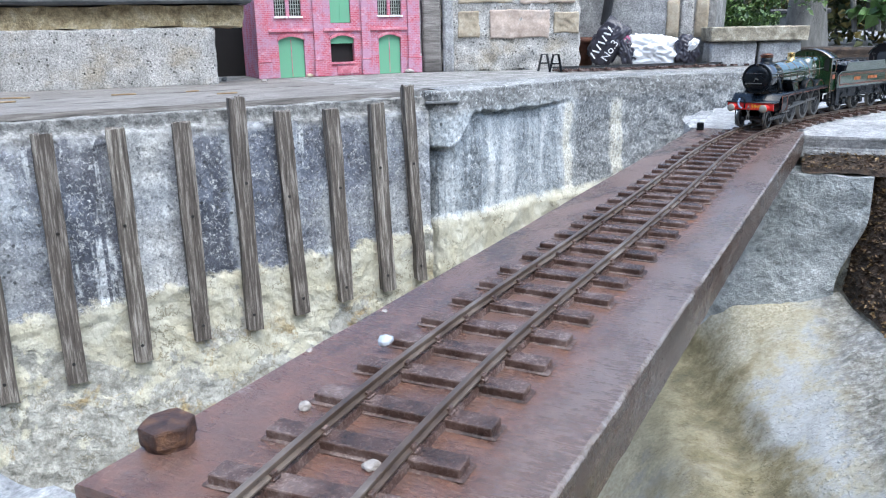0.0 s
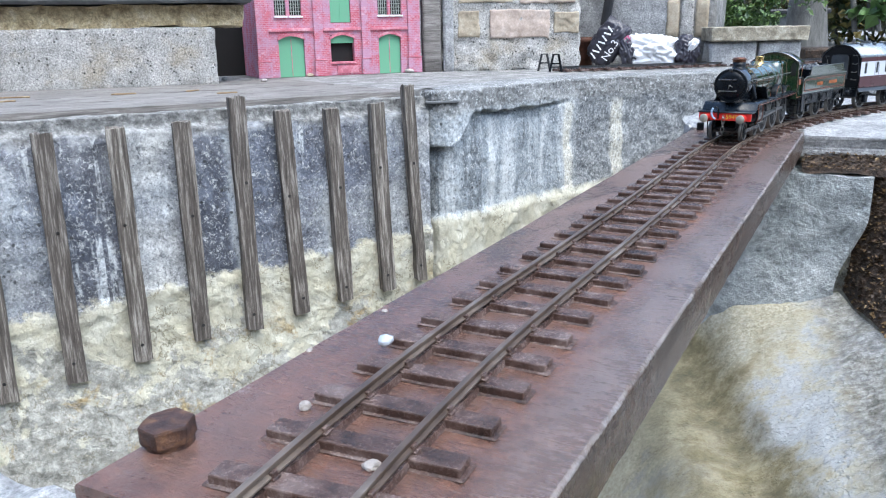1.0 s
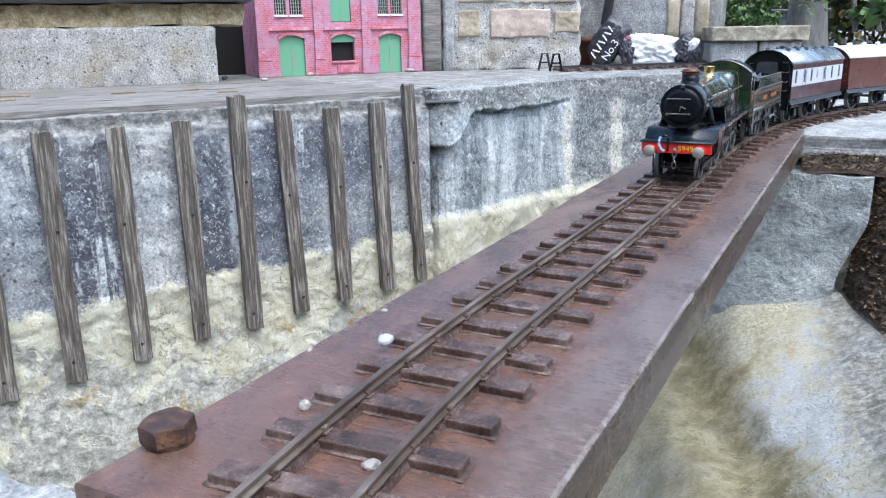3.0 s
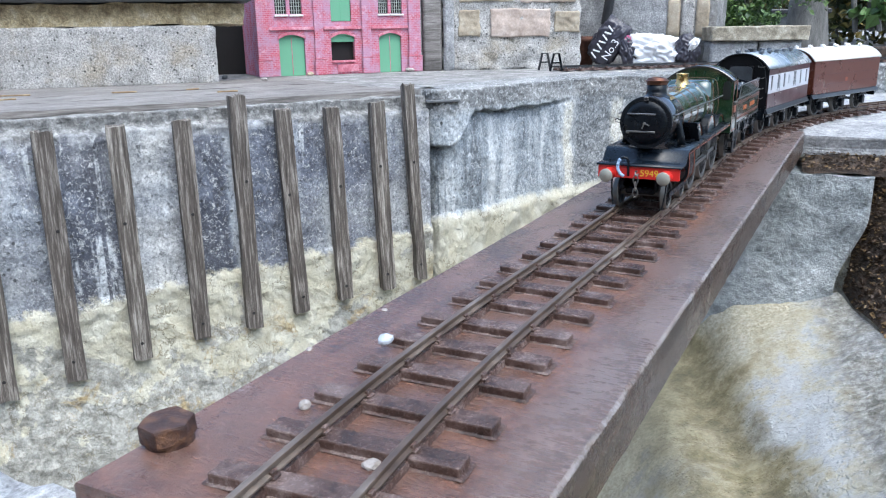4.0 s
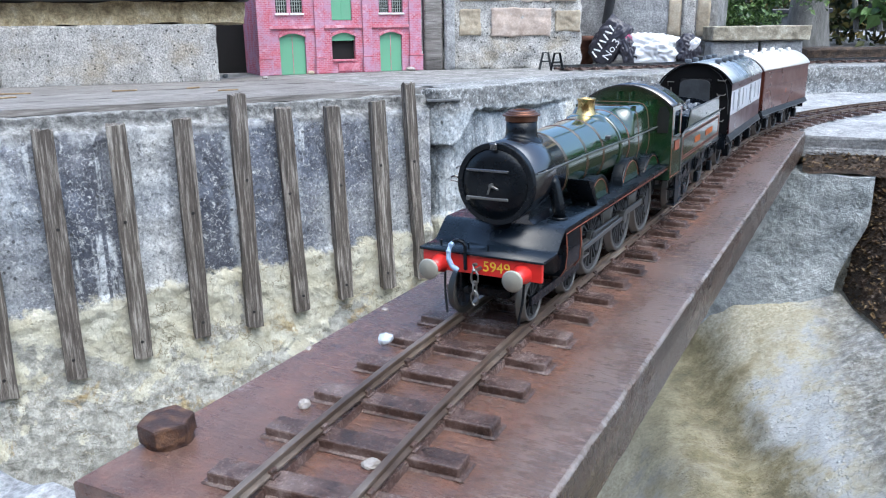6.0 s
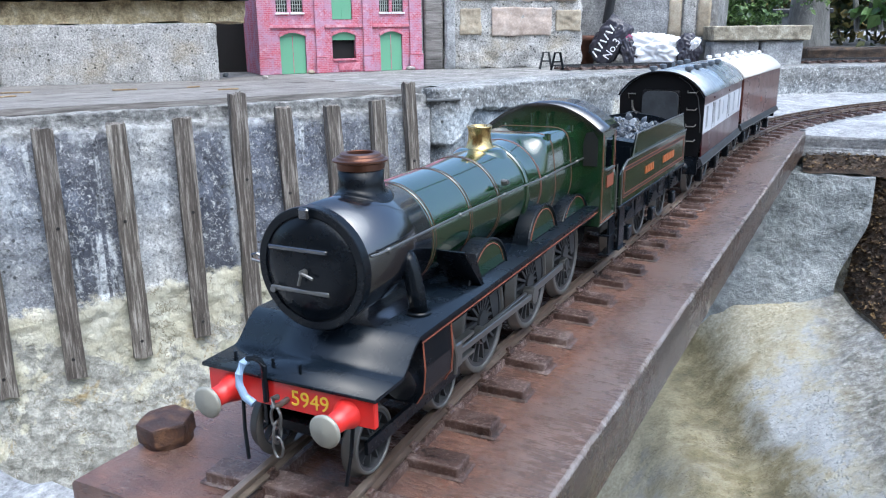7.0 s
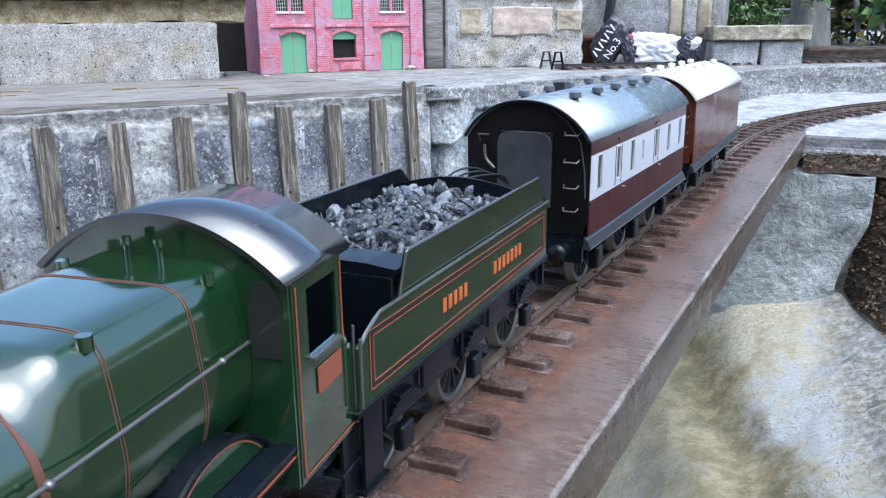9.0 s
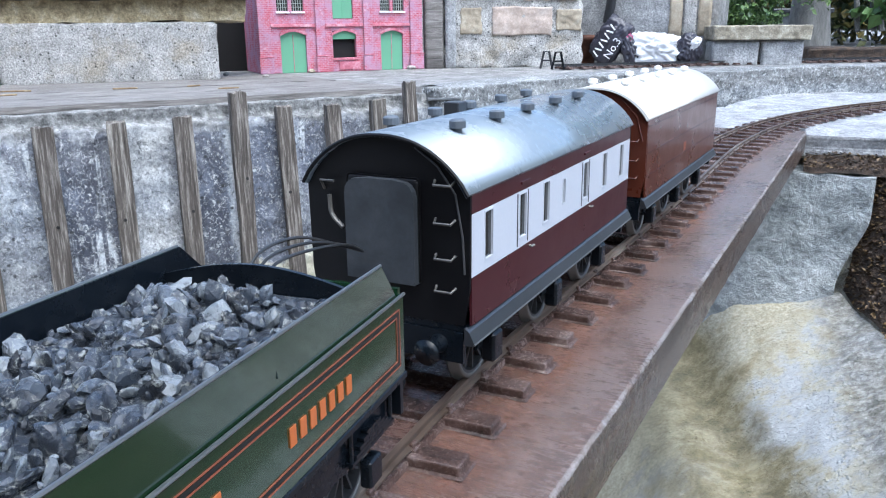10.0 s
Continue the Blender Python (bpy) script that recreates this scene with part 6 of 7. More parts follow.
# handrails
for sx in (-1, 1):
    bm = bmesh.new()
    pts = [(sx * 0.0196, 0.016, 0.0668)] + [(sx * (0.0206 + 0.0014 * step(y, 0.13, 0.15)), y, 0.0668 - 0.0012 * step(y, 0.06, 0.16)) for y in [0.02 + 0.01 * q for q in range(20)]]
    pipe(bm, pts, 0.00042, 8)
    rail = part("handrail", bm, STEEL, loco, "thin steel handrail")
    for y in (0.024, 0.072, 0.112, 0.155, 0.20):
        bm = bmesh.new()
        bmesh.ops.create_icosphere(bm, subdivisions=2, radius=0.0009)
        bmesh.ops.translate(bm, vec=(sx * (0.0206 + 0.0014 * step(y, 0.13, 0.15)), y, 0.0667 - 0.0012 * step(y, 0.06, 0.16)), verts=bm.verts)
        part("handrail_knob", bm, STEEL, rail, smooth=True)
    bm = bmesh.new()
    pipe(bm, [(sx * 0.0178, 0.117, 0.0690), (sx * 0.0200, 0.116, 0.0700), (sx * 0.0205, 0.113, 0.0708)], 0.0009, 8)
    rod(bm, "x", sx * 0.0200, 0.1135, 0.0708, 0.0009, 0.0026, 10)
    part("clack_valve", bm, STEEL, loco)
    # splashers with beading
    for y0, y1, zt, wide in ((0.0725, 0.1065, 0.0540, 0.0236), (0.1300, 0.1660, 0.0549, 0.0236), (0.1740, 0.2110, 0.0506, 0.0240)):
        yc, half = (y0 + y1) / 2, (y1 - y0) / 2
        rr = ((zt - 0.0417) ** 2 + half ** 2) / (2 * (zt - 0.0417))
        span = math.asin(min(1, half / rr))
        arcp = [(yc + rr * math.sin(-span + 2 * span * k / 18), zt - rr + rr * math.cos(-span + 2 * span * k / 18)) for k in range(19)]
        bm = bmesh.new()
        prism(bm, arcp, "x", min(sx * 0.0170, sx * wide), max(sx * 0.0170, sx * wide))
        sp = part("splasher", bm, LOCO_BLACK, loco)
        bm = bmesh.new()
        prism(bm, [(yc + (y - yc) * 0.90, 0.0424 + (z - 0.0417) * 0.88) for y, z in arcp], "x", min(sx * wide, sx * (wide + 0.00012)), max(sx * wide, sx * (wide + 0.00012)))
        part("splasher_face", bm, LOCO_GREEN, sp)
        bm = bmesh.new()
        pipe(bm, [(sx * wide, y, z) for y, z in arcp], 0.0007, 6)
        part("beading", bm, TYRE if zt > 0.055 else LOCO_BLACK, sp)
        bm = bmesh.new()
        inner = [(yc + (y - yc) * 0.82, 0.0430 + (z - 0.0417) * 0.76) for y, z in arcp]
        pipe(bm, [(sx * (wide + 0.0002), y, z) for y, z in inner], 0.00022, 5)
        part("lining", bm, ORANGE, sp, "orange lining")
    # triangular stay plate beside the barrel
    bm = bmesh.new()
    a, b = sorted((sx * 0.0150, sx * 0.0275))
    prism(bm, [(0.0600, 0.0572), (0.0612, 0.0572), (0.0768, 0.0418), (0.0745, 0.0418)], "x", a, b)
    a, b = sorted((sx * 0.0268, sx * 0.0276))
    prism(bm, [(0.0606, 0.0570), (0.0690, 0.0545), (0.0760, 0.0419)], "x", a, b)
    part("stay_plate", bm, LOCO_BLACK, loco)
    # cylinder, slide bars
    bm = bmesh.new()
    prism(bm, [(sx * 0.0150, 0.0385), (sx * 0.0292, 0.0385), (sx * 0.0298, 0.030), (sx * 0.0292, 0.0225), (sx * 0.0268, 0.0185), (sx * 0.0150, 0.0180)], "y", 0.0270, 0.0470)
    cyl = part("cylinder", bm, LOCO_BLACK, loco)
    for y in (0.0274, 0.0462):
        bm = bmesh.new()
        pipe(bm, [(sx * 0.0293, y, 0.0385), (sx * 0.0299, y, 0.030), (sx * 0.0293, y, 0.0225), (sx * 0.0268, y, 0.0184)], 0.0003, 6)
        part("lining", bm, ORANGE, cyl, "orange-red lining")
    bm = bmesh.new()
    rod(bm, "y", sx * 0.0225, 0.0258, 0.0255, 0.0056, 0.0026, 20)
    part("cylinder_cover", bm, SMOKEBOX, cyl)
    bm = bmesh.new()
    rod(bm, "y", sx * 0.0228, 0.056, 0.0201, 0.0007, 0.018, 8)
    part("piston_rod", bm, STEEL, loco, "bright piston rod")
    for z in (0.0236, 0.0166):
        strip("slide_bar", loco, (sx * 0.0228 - 0.0012, sx * 0.0228 + 0.0012, 0.0470, 0.0760, z - 0.0006, z + 0.0006), STEEL, "dull steel slide bar")
    bm = bmesh.new()
    pipe(bm, [(sx * 0.0285, 0.0480, 0.033), (sx * 0.0292, 0.0500, 0.026), (sx * 0.0285, 0.0505, 0.019)], 0.0008, 8)
    part("drain_pipe", bm, STEEL, loco)
    # steps below the cab
    bm = bmesh.new()
    box(bm, sx * 0.0292 - 0.0005, sx * 0.0292 + 0.0005, 0.236, 0.247, 0.010, 0.032)
    for z in (0.010, 0.0205):
        box(bm, min(sx * 0.0245, sx * 0.0305), max(sx * 0.0245, sx * 0.0305), 0.234, 0.249, z, z + 0.0009, 0.0002)
    part("cab_steps", bm, LOCO_BLACK, loco)
# cab
n = 28
roof_arc = []
for k in range(n + 1):
    x = -0.0308 + 0.0616 * k / n
    roof_arc.append((x, 0.0780 + 0.0132 * (1 - abs(x / 0.0308) ** 2.15)))
bm = bmesh.new()
prism(bm, [(-0.0302, 0.0312), (0.0302, 0.0312)] + [(x * 0.0302 / 0.0308, z - 0.0008) for x, z in reversed(roof_arc)], "y", 0.2124, 0.2134)
cabf = part("cab_front", bm, LOCO_GREEN, loco)
for sx in (-1, 1):
    bm = bmesh.new()
    prism(bm, [(sx * 0.0215, 0.0615), (sx * 0.0285, 0.0615), (sx * 0.0287, 0.0745), (sx * 0.0262, 0.0785), (sx * 0.0225, 0.0775), (sx * 0.0212, 0.072)], "y", 0.2118, 0.2123)
    part("spectacle_glass", bm, GLASS, cabf)
bm = bmesh.new()
prism(bm, roof_arc + [(x * 0.97, z - 0.0011) for x, z in reversed(roof_arc)], "y", 0.2112, 0.2440)
croof = part("cab_roof", bm, ROOF_BLACK, loco, "glossy black curved cab roof")
for f in croof.data.polygons:
    f.use_smooth = abs(f.normal.y) < 0.5 and f.normal.z > 0.1
for sx in (-1, 1):
    a, b = sorted((sx * 0.0297, sx * 0.0305))
    bm = bmesh.new()
    prism(bm, [(0.2135, 0.0312), (0.2420, 0.0312), (0.2420, 0.0535), (0.2400, 0.0545), (0.2382, 0.0575), (0.2375, 0.062), (0.2375, 0.0775), (0.2345, 0.0775), (0.2345, 0.0590), (0.2200, 0.0590), (0.2200, 0.0775), (0.2135, 0.0775)], "x", a, b)
    cs = part("cab_side", bm, LOCO_GREEN, loco)
    strip("window_head", cs, (a, b, 0.2201, 0.2344, 0.0745, 0.0775), LOCO_GREEN)
    o = sx * 0.0307
    strip("number_plate", cs, (min(o, o + sx * 0.0003), max(o, o + sx * 0.0003), 0.2228, 0.2350, 0.0490, 0.0552), ORANGE, "orange-red cab number plate with a plain face")
    for d in ((0.2145, 0.2413, 0.0325, 0.0329), (0.2145, 0.2149, 0.0329, 0.0765), (0.2366, 0.2370, 0.0565, 0.0765)):
        strip("lining", cs, (min(o, o + sx * 0.0002), max(o, o + sx * 0.0002), *d), ORANGE)
    bm = bmesh.new()
    rod(bm, "z", sx * 0.0308, 0.2426, 0.0450, 0.0004, 0.026, 8)
    part("grab_rail", bm, STEEL, cs)
    strip("sill", cs, (min(sx * 0.0300, sx * 0.0318), max(sx * 0.0300, sx * 0.0318), 0.2200, 0.2344, 0.0580, 0.0589), STEEL)
bm = bmesh.new()
box(bm, -0.0295, 0.0295, 0.2135, 0.2520, 0.0305, 0.0312)
box(bm, -0.015, 0.015, 0.2136, 0.2170, 0.034, 0.072, 0.002)
part("cab_floor", bm, LOCO_BLACK, loco)
for x, y, z in ((-0.006, 0.219, 0.060), (0.007, 0.219, 0.064), (0.0, 0.2185, 0.068)):
    bm = bmesh.new()
    rod(bm, "y", x, y, z, 0.0022, 0.002, 12)
    pipe(bm, [(x, y, z), (x + 0.004, y + 0.002, z - 0.006)], 0.0005, 6)
    part("cab_fitting", bm, BRASS, loco)
for y in (0.0957, 0.1467, 0.1955):
    wheelset(loco, y, 0.0203, 18, crank=CRANK_R, name="driving_wheelset")
for y in (0.0150, 0.0610):
    wheelset(loco, y, 0.0105, 10, name="bogie_wheelset")
RODS = []
for sx in (-1, 1):
    bm = bmesh.new()
    box(bm, -0.0008, 0.0008, -0.051, 0.0488, -0.0017, 0.0017, 0.0003)
    for y in (-0.051, 0.0, 0.0488):
        rod(bm, "x", 0, y, 0, 0.0034, 0.0024, 18)
    c = part("coupling_rod", bm, STEEL, loco, "dull steel coupling rod")
    bm = bmesh.new()
    box(bm, -0.0008, 0.0008, -0.078, 0.0, -0.0013, 0.0013, 0.0003)
    rod(bm, "x", 0, 0, 0, 0.0036, 0.0026, 18)
    rod(bm, "x", 0, -0.078, 0, 0.0024, 0.0026, 18)
    k = part("connecting_rod", bm, STEEL, loco, "dull steel connecting rod")
    bm = bmesh.new()
    box(bm, -0.0018, 0.0018, -0.0035, 0.0035, -0.0044, 0.0044, 0.0005)
    h = part("crosshead", bm, STEEL, loco)
    RODS.append((sx, c, k, h))

# -- tender: y from its front plate --
TY = 0.243
tender = tagged(new("model_tender"), "dark green six-wheeled model tender heaped with coal", "model tender")


def ty(y):
    return y - TY


bm = bmesh.new()
box(bm, -0.0300, 0.0300, ty(0.2445), ty(0.3995), 0.0335, 0.0355, 0.0003)
part("footplate", bm, LOCO_BLACK, tender)
for sx in (-1, 1):
    a, b = sorted((sx * 0.0288, sx * 0.0296))
    bm = bmesh.new()
    prism(bm, [(ty(0.2460), 0.0356), (ty(0.3985), 0.0356), (ty(0.3985), 0.0582), (ty(0.2640), 0.0582), (ty(0.2560), 0.0575), (ty(0.2500), 0.0545), (ty(0.2460), 0.0520)], "x", a, b)
    side = part("side", bm, LOCO_GREEN, tender)
    # flared coal rail above the side
    bm = bmesh.new()
    x0, x1 = sx * 0.0292, sx * 0.0306
    ring = [(x0, ty(0.2690), 0.0583), (x0, ty(0.3950), 0.0583), (x1, ty(0.3830), 0.0706), (x1, ty(0.2720), 0.0706)]
    vs = [bm.verts.new(q) for q in ring] + [bm.verts.new((x - sx * 0.0008, y, z)) for x, y, z in ring]
    for f in ((0, 1, 2, 3), (7, 6, 5, 4), (0, 4, 5, 1), (1, 5, 6, 2), (2, 6, 7, 3), (3, 7, 4, 0)):
        bm.faces.new([vs[q] for q in f])
    bmesh.ops.recalc_face_normals(bm, faces=bm.faces)
    fl = part("coal_flare", bm, LOCO_GREEN, tender)
    bm = bmesh.new()
    inner = [(x - sx * 0.0009, y, z) for x, y, z in ring]
    vs = [bm.verts.new(q) for q in inner] + [bm.verts.new((x - sx * 0.0003, y, z)) for x, y, z in inner]
    for f in ((0, 1, 2, 3), (7, 6, 5, 4), (0, 4, 5, 1), (1, 5, 6, 2), (2, 6, 7, 3), (3, 7, 4, 0)):
        bm.faces.new([vs[q] for q in f])
    bmesh.ops.recalc_face_normals(bm, faces=bm.faces)
    part("inner_lining", bm, LOCO_BLACK, fl, "black inside of the coal rail")
    bm = bmesh.new()
    pipe(bm, [(sx * 0.0299, ty(0.2465), 0.0525), (sx * 0.0299, ty(0.2505), 0.0555), (sx * 0.0299, ty(0.2570), 0.0583), (sx * 0.0299, ty(0.3985), 0.0583)], 0.0005, 6)
    pipe(bm, [(sx * 0.0292, ty(0.2690), 0.0583), (sx * 0.0303, ty(0.2715), 0.0702), (sx * 0.0304, ty(0.2725), 0.0707), (sx * 0.0304, ty(0.3830), 0.0707)], 0.00045, 6)
    part("beading", bm, STEEL, side)
    o = sx * 0.0297
    for inset, w, mt in ((0.0, 0.0004, ORANGE), (0.0006, 0.0010, LINE_BLACK), (0.0018, 0.0004, ORANGE)):
        y0, y1, z0, z1 = ty(0.2515) + inset, ty(0.3955) - inset, 0.0385 + inset, 0.0550 - inset
        for d in ((y0, y1, z0, z0 + w), (y0, y1, z1 - w, z1), (y0, y0 + w, z0 + w, z1 - w), (y1 - w, y1, z0 + w, z1 - w)):
            strip("lining", side, (min(o, o + sx * 0.00015), max(o, o + sx * 0.00015), *d), mt)
    # painted name as plain letter-sized bars
    for y0, y1, count in ((0.2950, 0.3150, 5), (0.3370, 0.3670, 7)):
        cell = (y1 - y0) / count
        for k in range(count):
            strip("letter_bar", side, (min(o, o + sx * 0.00025), max(o, o + sx * 0.00025), ty(y0) + cell * k + cell * 0.12, ty(y0) + cell * (k + 1) - cell * 0.30, 0.0446, 0.0490), LETTER_GOLD)
    # axleguards with springs
    bm = bmesh.new()
    box(bm, sx * 0.0255 - 0.0006, sx * 0.0255 + 0.0006, ty(0.2600), ty(0.3960), 0.0210, 0.0335)
    for y in (0.2740, 0.3269, 0.3807):
        box(bm, min(sx * 0.0250, sx * 0.0285), max(sx * 0.0250, sx * 0.0285), ty(y) - 0.0036, ty(y) + 0.0036, 0.0105, 0.0185, 0.0006)
        for q in range(5):
            box(bm, min(sx * 0.0262, sx * 0.0282), max(sx * 0.0262, sx * 0.0282), ty(y) - 0.013 + 0.0022 * q, ty(y) + 0.013 - 0.0022 * q, 0.0225 + 0.0012 * q, 0.0235 + 0.0012 * q)
        for e in (-0.012, 0.012):
            rod(bm, "z", sx * 0.0272, ty(y) + e, 0.0275, 0.0007, 0.012, 6)
    part("axleguard", bm, LOCO_BLACK, tender)
    bm = bmesh.new()
    box(bm, sx * 0.0290 - 0.0005, sx * 0.0290 + 0.0005, ty(0.2475), ty(0.2570), 0.0110, 0.0335)
    box(bm, min(sx * 0.0240, sx * 0.0305), max(sx * 0.0240, sx * 0.0305), ty(0.2460), ty(0.2590), 0.0110, 0.0120)
    part("step", bm, LOCO_BLACK, tender)
    bm = bmesh.new()
    rod(bm, "z", sx * 0.0303, ty(0.2462), 0.0455, 0.00045, 0.0185, 8)
    part("grab_rail", bm, STEEL, tender)
strip("front_plate", tender, (-0.0286, 0.0286, ty(0.2655), ty(0.2668), 0.0356, 0.0640), LOCO_BLACK)
strip("back_plate", tender, (-0.0287, 0.0287, ty(0.3972), ty(0.3986), 0.0356, 0.0600), LOCO_GREEN)
bm = bmesh.new()
box(bm, -0.0286, 0.0286, ty(0.2670), ty(0.3970), 0.0545, 0.0580)
rod(bm, "z", -0.0, ty(0.389), 0.0595, 0.0045, 0.0035, 20)
part("tank_top", bm, LOCO_BLACK, tender)
n = 20
arcp = [(-0.0290 + 0.058 * k / n, 0.0655 + 0.0050 * math.sin(math.pi * k / n)) for k in range(n + 1)]
bm = bmesh.new()
prism(bm, [(-0.0290, 0.0580), (0.0290, 0.0580)] + arcp[::-1], "y", ty(0.3745), ty(0.3757))
part("coal_plate", bm, LOCO_BLACK, tender)
bm = bmesh.new()
prism(bm, [(-0.0285, 0.0640), (-0.012, 0.0640), (-0.012, 0.0600), (0.012, 0.0600), (0.012, 0.0640), (0.0285, 0.0640), (0.0292, 0.0662), (0.020, 0.0672), (-0.020, 0.0672), (-0.0292, 0.0662)], "y", ty(0.2670), ty(0.2790))
part("locker", bm, LOCO_BLACK, tender)
rng = random.Random(5)
bm = bmesh.new()
for _ in range(560):
    x, y = rng.uniform(-0.0262, 0.0262), rng.uniform(0.2830, 0.3715)
    r0 = 0.0014 + 0.0048 * rng.random() ** 1.8
    h = 0.0622 + 0.0048 * math.cos(x / 0.0262 * 1.35) * min(1, (0.3740 - y) / 0.012) + rng.uniform(-0.002, 0.0012)
    g = bmesh.ops.create_icosphere(bm, subdivisions=2, radius=r0)
    m = Euler((rng.random() * 6, rng.random() * 6, rng.random() * 6)).to_matrix().to_4x4()
    sc = Matrix.Diagonal((rng.uniform(0.8, 1.4), rng.uniform(0.6, 1.1), rng.uniform(0.3, 0.8), 1))
    cuts = [Vector((rng.gauss(0, 1), rng.gauss(0, 1), rng.gauss(0, 1))).normalized() for _ in range(6)]
    for v in g["verts"]:
        d = v.co.normalized()
        cut = min(1.0, min(0.42 / max(0.05, abs(d.dot(c))) for c in cuts))
        v.co *= cut * (1 + rng.uniform(-0.06, 0.06))
    bmesh.ops.transform(bm, matrix=Matrix.Translation((x, ty(y), h)) @ m @ sc, verts=g["verts"])
box(bm, -0.027, 0.027, ty(0.2800), ty(0.3740), 0.0580, 0.0635)
tagged(part("coal", bm, COAL, tender, "glinting broken black coal"), kind="stuff")
for x in (-0.0200, 0.0200):
    bm = bmesh.new()
    back = Matrix.Translation((x, ty(0.3995), 0.0262)) @ Matrix.Rotation(radians(-90), 4, "X")
    lathe(bm, [(0.0040, 0.0), (0.0030, 0.003), (0.0028, 0.0078), (0.0046, 0.0102), (0.0047, 0.0110), (0.0001, 0.0115)], 24, back)
    part("buffer", bm, LOCO_BLACK, tender, smooth=True)
strip("drag_beam", tender, (-0.0285, 0.0285, ty(0.3975), ty(0.3994), 0.0225, 0.0333), LOCO_BLACK)
for y in (0.2740, 0.3269, 0.3807):
    wheelset(tender, ty(y), 0.0143, 12)
bm = bmesh.new()
for k in range(3):
    pipe(bm, smooth_path([(-0.012 + 0.002 * k, ty(0.386), 0.0585), (-0.013 + 0.003 * k, ty(0.395), 0.0665 - 0.001 * k), (-0.009 + 0.003 * k, ty(0.410), 0.0680 - 0.0015 * k), (-0.004 + 0.002 * k, ty(0.425), 0.0625), (-0.004, ty(0.444), 0.055)], 16), 0.0005, 6)
part("cable", bm, WIRE, tender, "bundle of black wires")


# -- coaches --
def coach_arc(hw, eave, apex, n=28):
    return [(-hw + 2 * hw * k / n, eave + (apex - eave) * (1 - abs(-1 + 2 * k / n) ** 2.3) ** 0.85) for k in range(n + 1)]


def coach_base(thing, length, axles, body_end, sole):
    """Underframe, footboards, axleguards, wheels and buffers of a six-wheeled coach."""
    strip("floor", thing, (-0.0305, 0.0305, 0.001, length - 0.001, 0.0295, 0.0318), sole)
    for sx in (-1, 1):
        bm = bmesh.new()
        prism(bm, [(sx * 0.0300, 0.0318), (sx * 0.0318, 0.0305), (sx * 0.0335, 0.0268), (sx * 0.0335, 0.0258), (sx * 0.0300, 0.0258)], "y", -0.001, length + 0.001)
        fb = part("footboard", bm, FRAME_GREY, thing, "black footboard with a worn edge")
        bm = bmesh.new()
        pipe(bm, [(sx * 0.0336, -0.001, 0.0264), (sx * 0.0336, length + 0.001, 0.0264)], 0.0004, 5)
        part("edge", bm, STEEL, fb)
        for y in axles:
            bm = bmesh.new()
            box(bm, sx * 0.0238 - 0.0006, sx * 0.0238 + 0.0006, y - 0.010, y + 0.010, 0.0150, 0.0293)
            box(bm, min(sx * 0.0232, sx * 0.0290), max(sx * 0.0232, sx * 0.0290), y - 0.0042, y + 0.0042, 0.0085, 0.0200, 0.0010)
            for q in range(4):
                box(bm, min(sx * 0.0250, sx * 0.0275), max(sx * 0.0250, sx * 0.0275), y - 0.016 + 0.003 * q, y + 0.016 - 0.003 * q, 0.0205 + 0.0012 * q, 0.0214 + 0.0012 * q)
            part("axleguard", bm, LOCO_BLACK, thing)
    for y in axles:
        wheelset(thing, y, 0.0150, 10)
    for e, sy in ((0.0, -1), (length, 1)):
        for x in (-0.0200, 0.0200):
            bm = bmesh.new()
            m = Matrix.Translation((x, e, 0.0245)) @ Matrix.Rotation(radians(90 if sy < 0 else -90), 4, "X")
            lathe(bm, [(0.0034, 0.0), (0.0026, 0.003), (0.0024, 0.0070), (0.0044, 0.0085), (0.0046, 0.0093), (0.0001, 0.0098)], 22, m)
            part("buffer", bm, LOCO_BLACK, thing, smooth=True)
        strip("headstock", thing, (-0.0290, 0.0290, min(e, e - sy * 0.0022), max(e, e - sy * 0.0022), 0.0185, 0.0293), LOCO_BLACK)


def coach_end(thing, y, material, arc, eave, sy):
    bm = bmesh.new()
    prism(bm, [(-0.0290, 0.0320), (0.0290, 0.0320), (0.0312, 0.045), (0.0315, eave)] + [(x * 0.97, z - 0.001) for x, z in reversed(arc)] + [(-0.0315, eave), (-0.0312, 0.045)], "y", y - 0.0006, y + 0.0006)
    return part("end", bm, material, thing)


CY = 0.4483
coach = tagged(new("model_coach"), "six-wheeled maroon and white model coach with silver-grey roof", "model coach")
CL = 0.197
coach_base(coach, CL, (0.030, 0.0965, 0.163), CL, LOCO_BLACK)
arc1 = coach_arc(0.0322, 0.0768, 0.0945)
bm = bmesh.new()
prism(bm, arc1 + [(x * 0.965, z - 0.0012) for x, z in reversed(arc1)], "y", -0.0015, CL + 0.0015)
roof = part("roof", bm, ROOF_GREY, coach, "glossy blue-grey elliptical roof", smooth=False)
for f in roof.data.polygons:
    f.use_smooth = abs(f.normal.y) < 0.5 and f.normal.z > 0.02
e1 = coach_end(coach, 0.0012, END_BLACK, arc1, 0.0768, -1)
coach_end(coach, CL - 0.0012, END_BLACK, arc1, 0.0768, 1)
bm = bmesh.new()
pipe(bm, [(x * 0.99, -0.0016, z - 0.0006) for x, z in arc1], 0.0007, 6)
part("roof_edge", bm, END_BLACK, roof)
bm = bmesh.new()
pipe(bm, [(0.0120, 0.0002, 0.0905), (0.0200, 0.0002, 0.0850), (0.0265, 0.0002, 0.0760), (0.0290, 0.0002, 0.062), (0.0296, 0.0002, 0.050)], 0.0004, 6)
part("end_rail", bm, WHEEL_BLACK, e1)
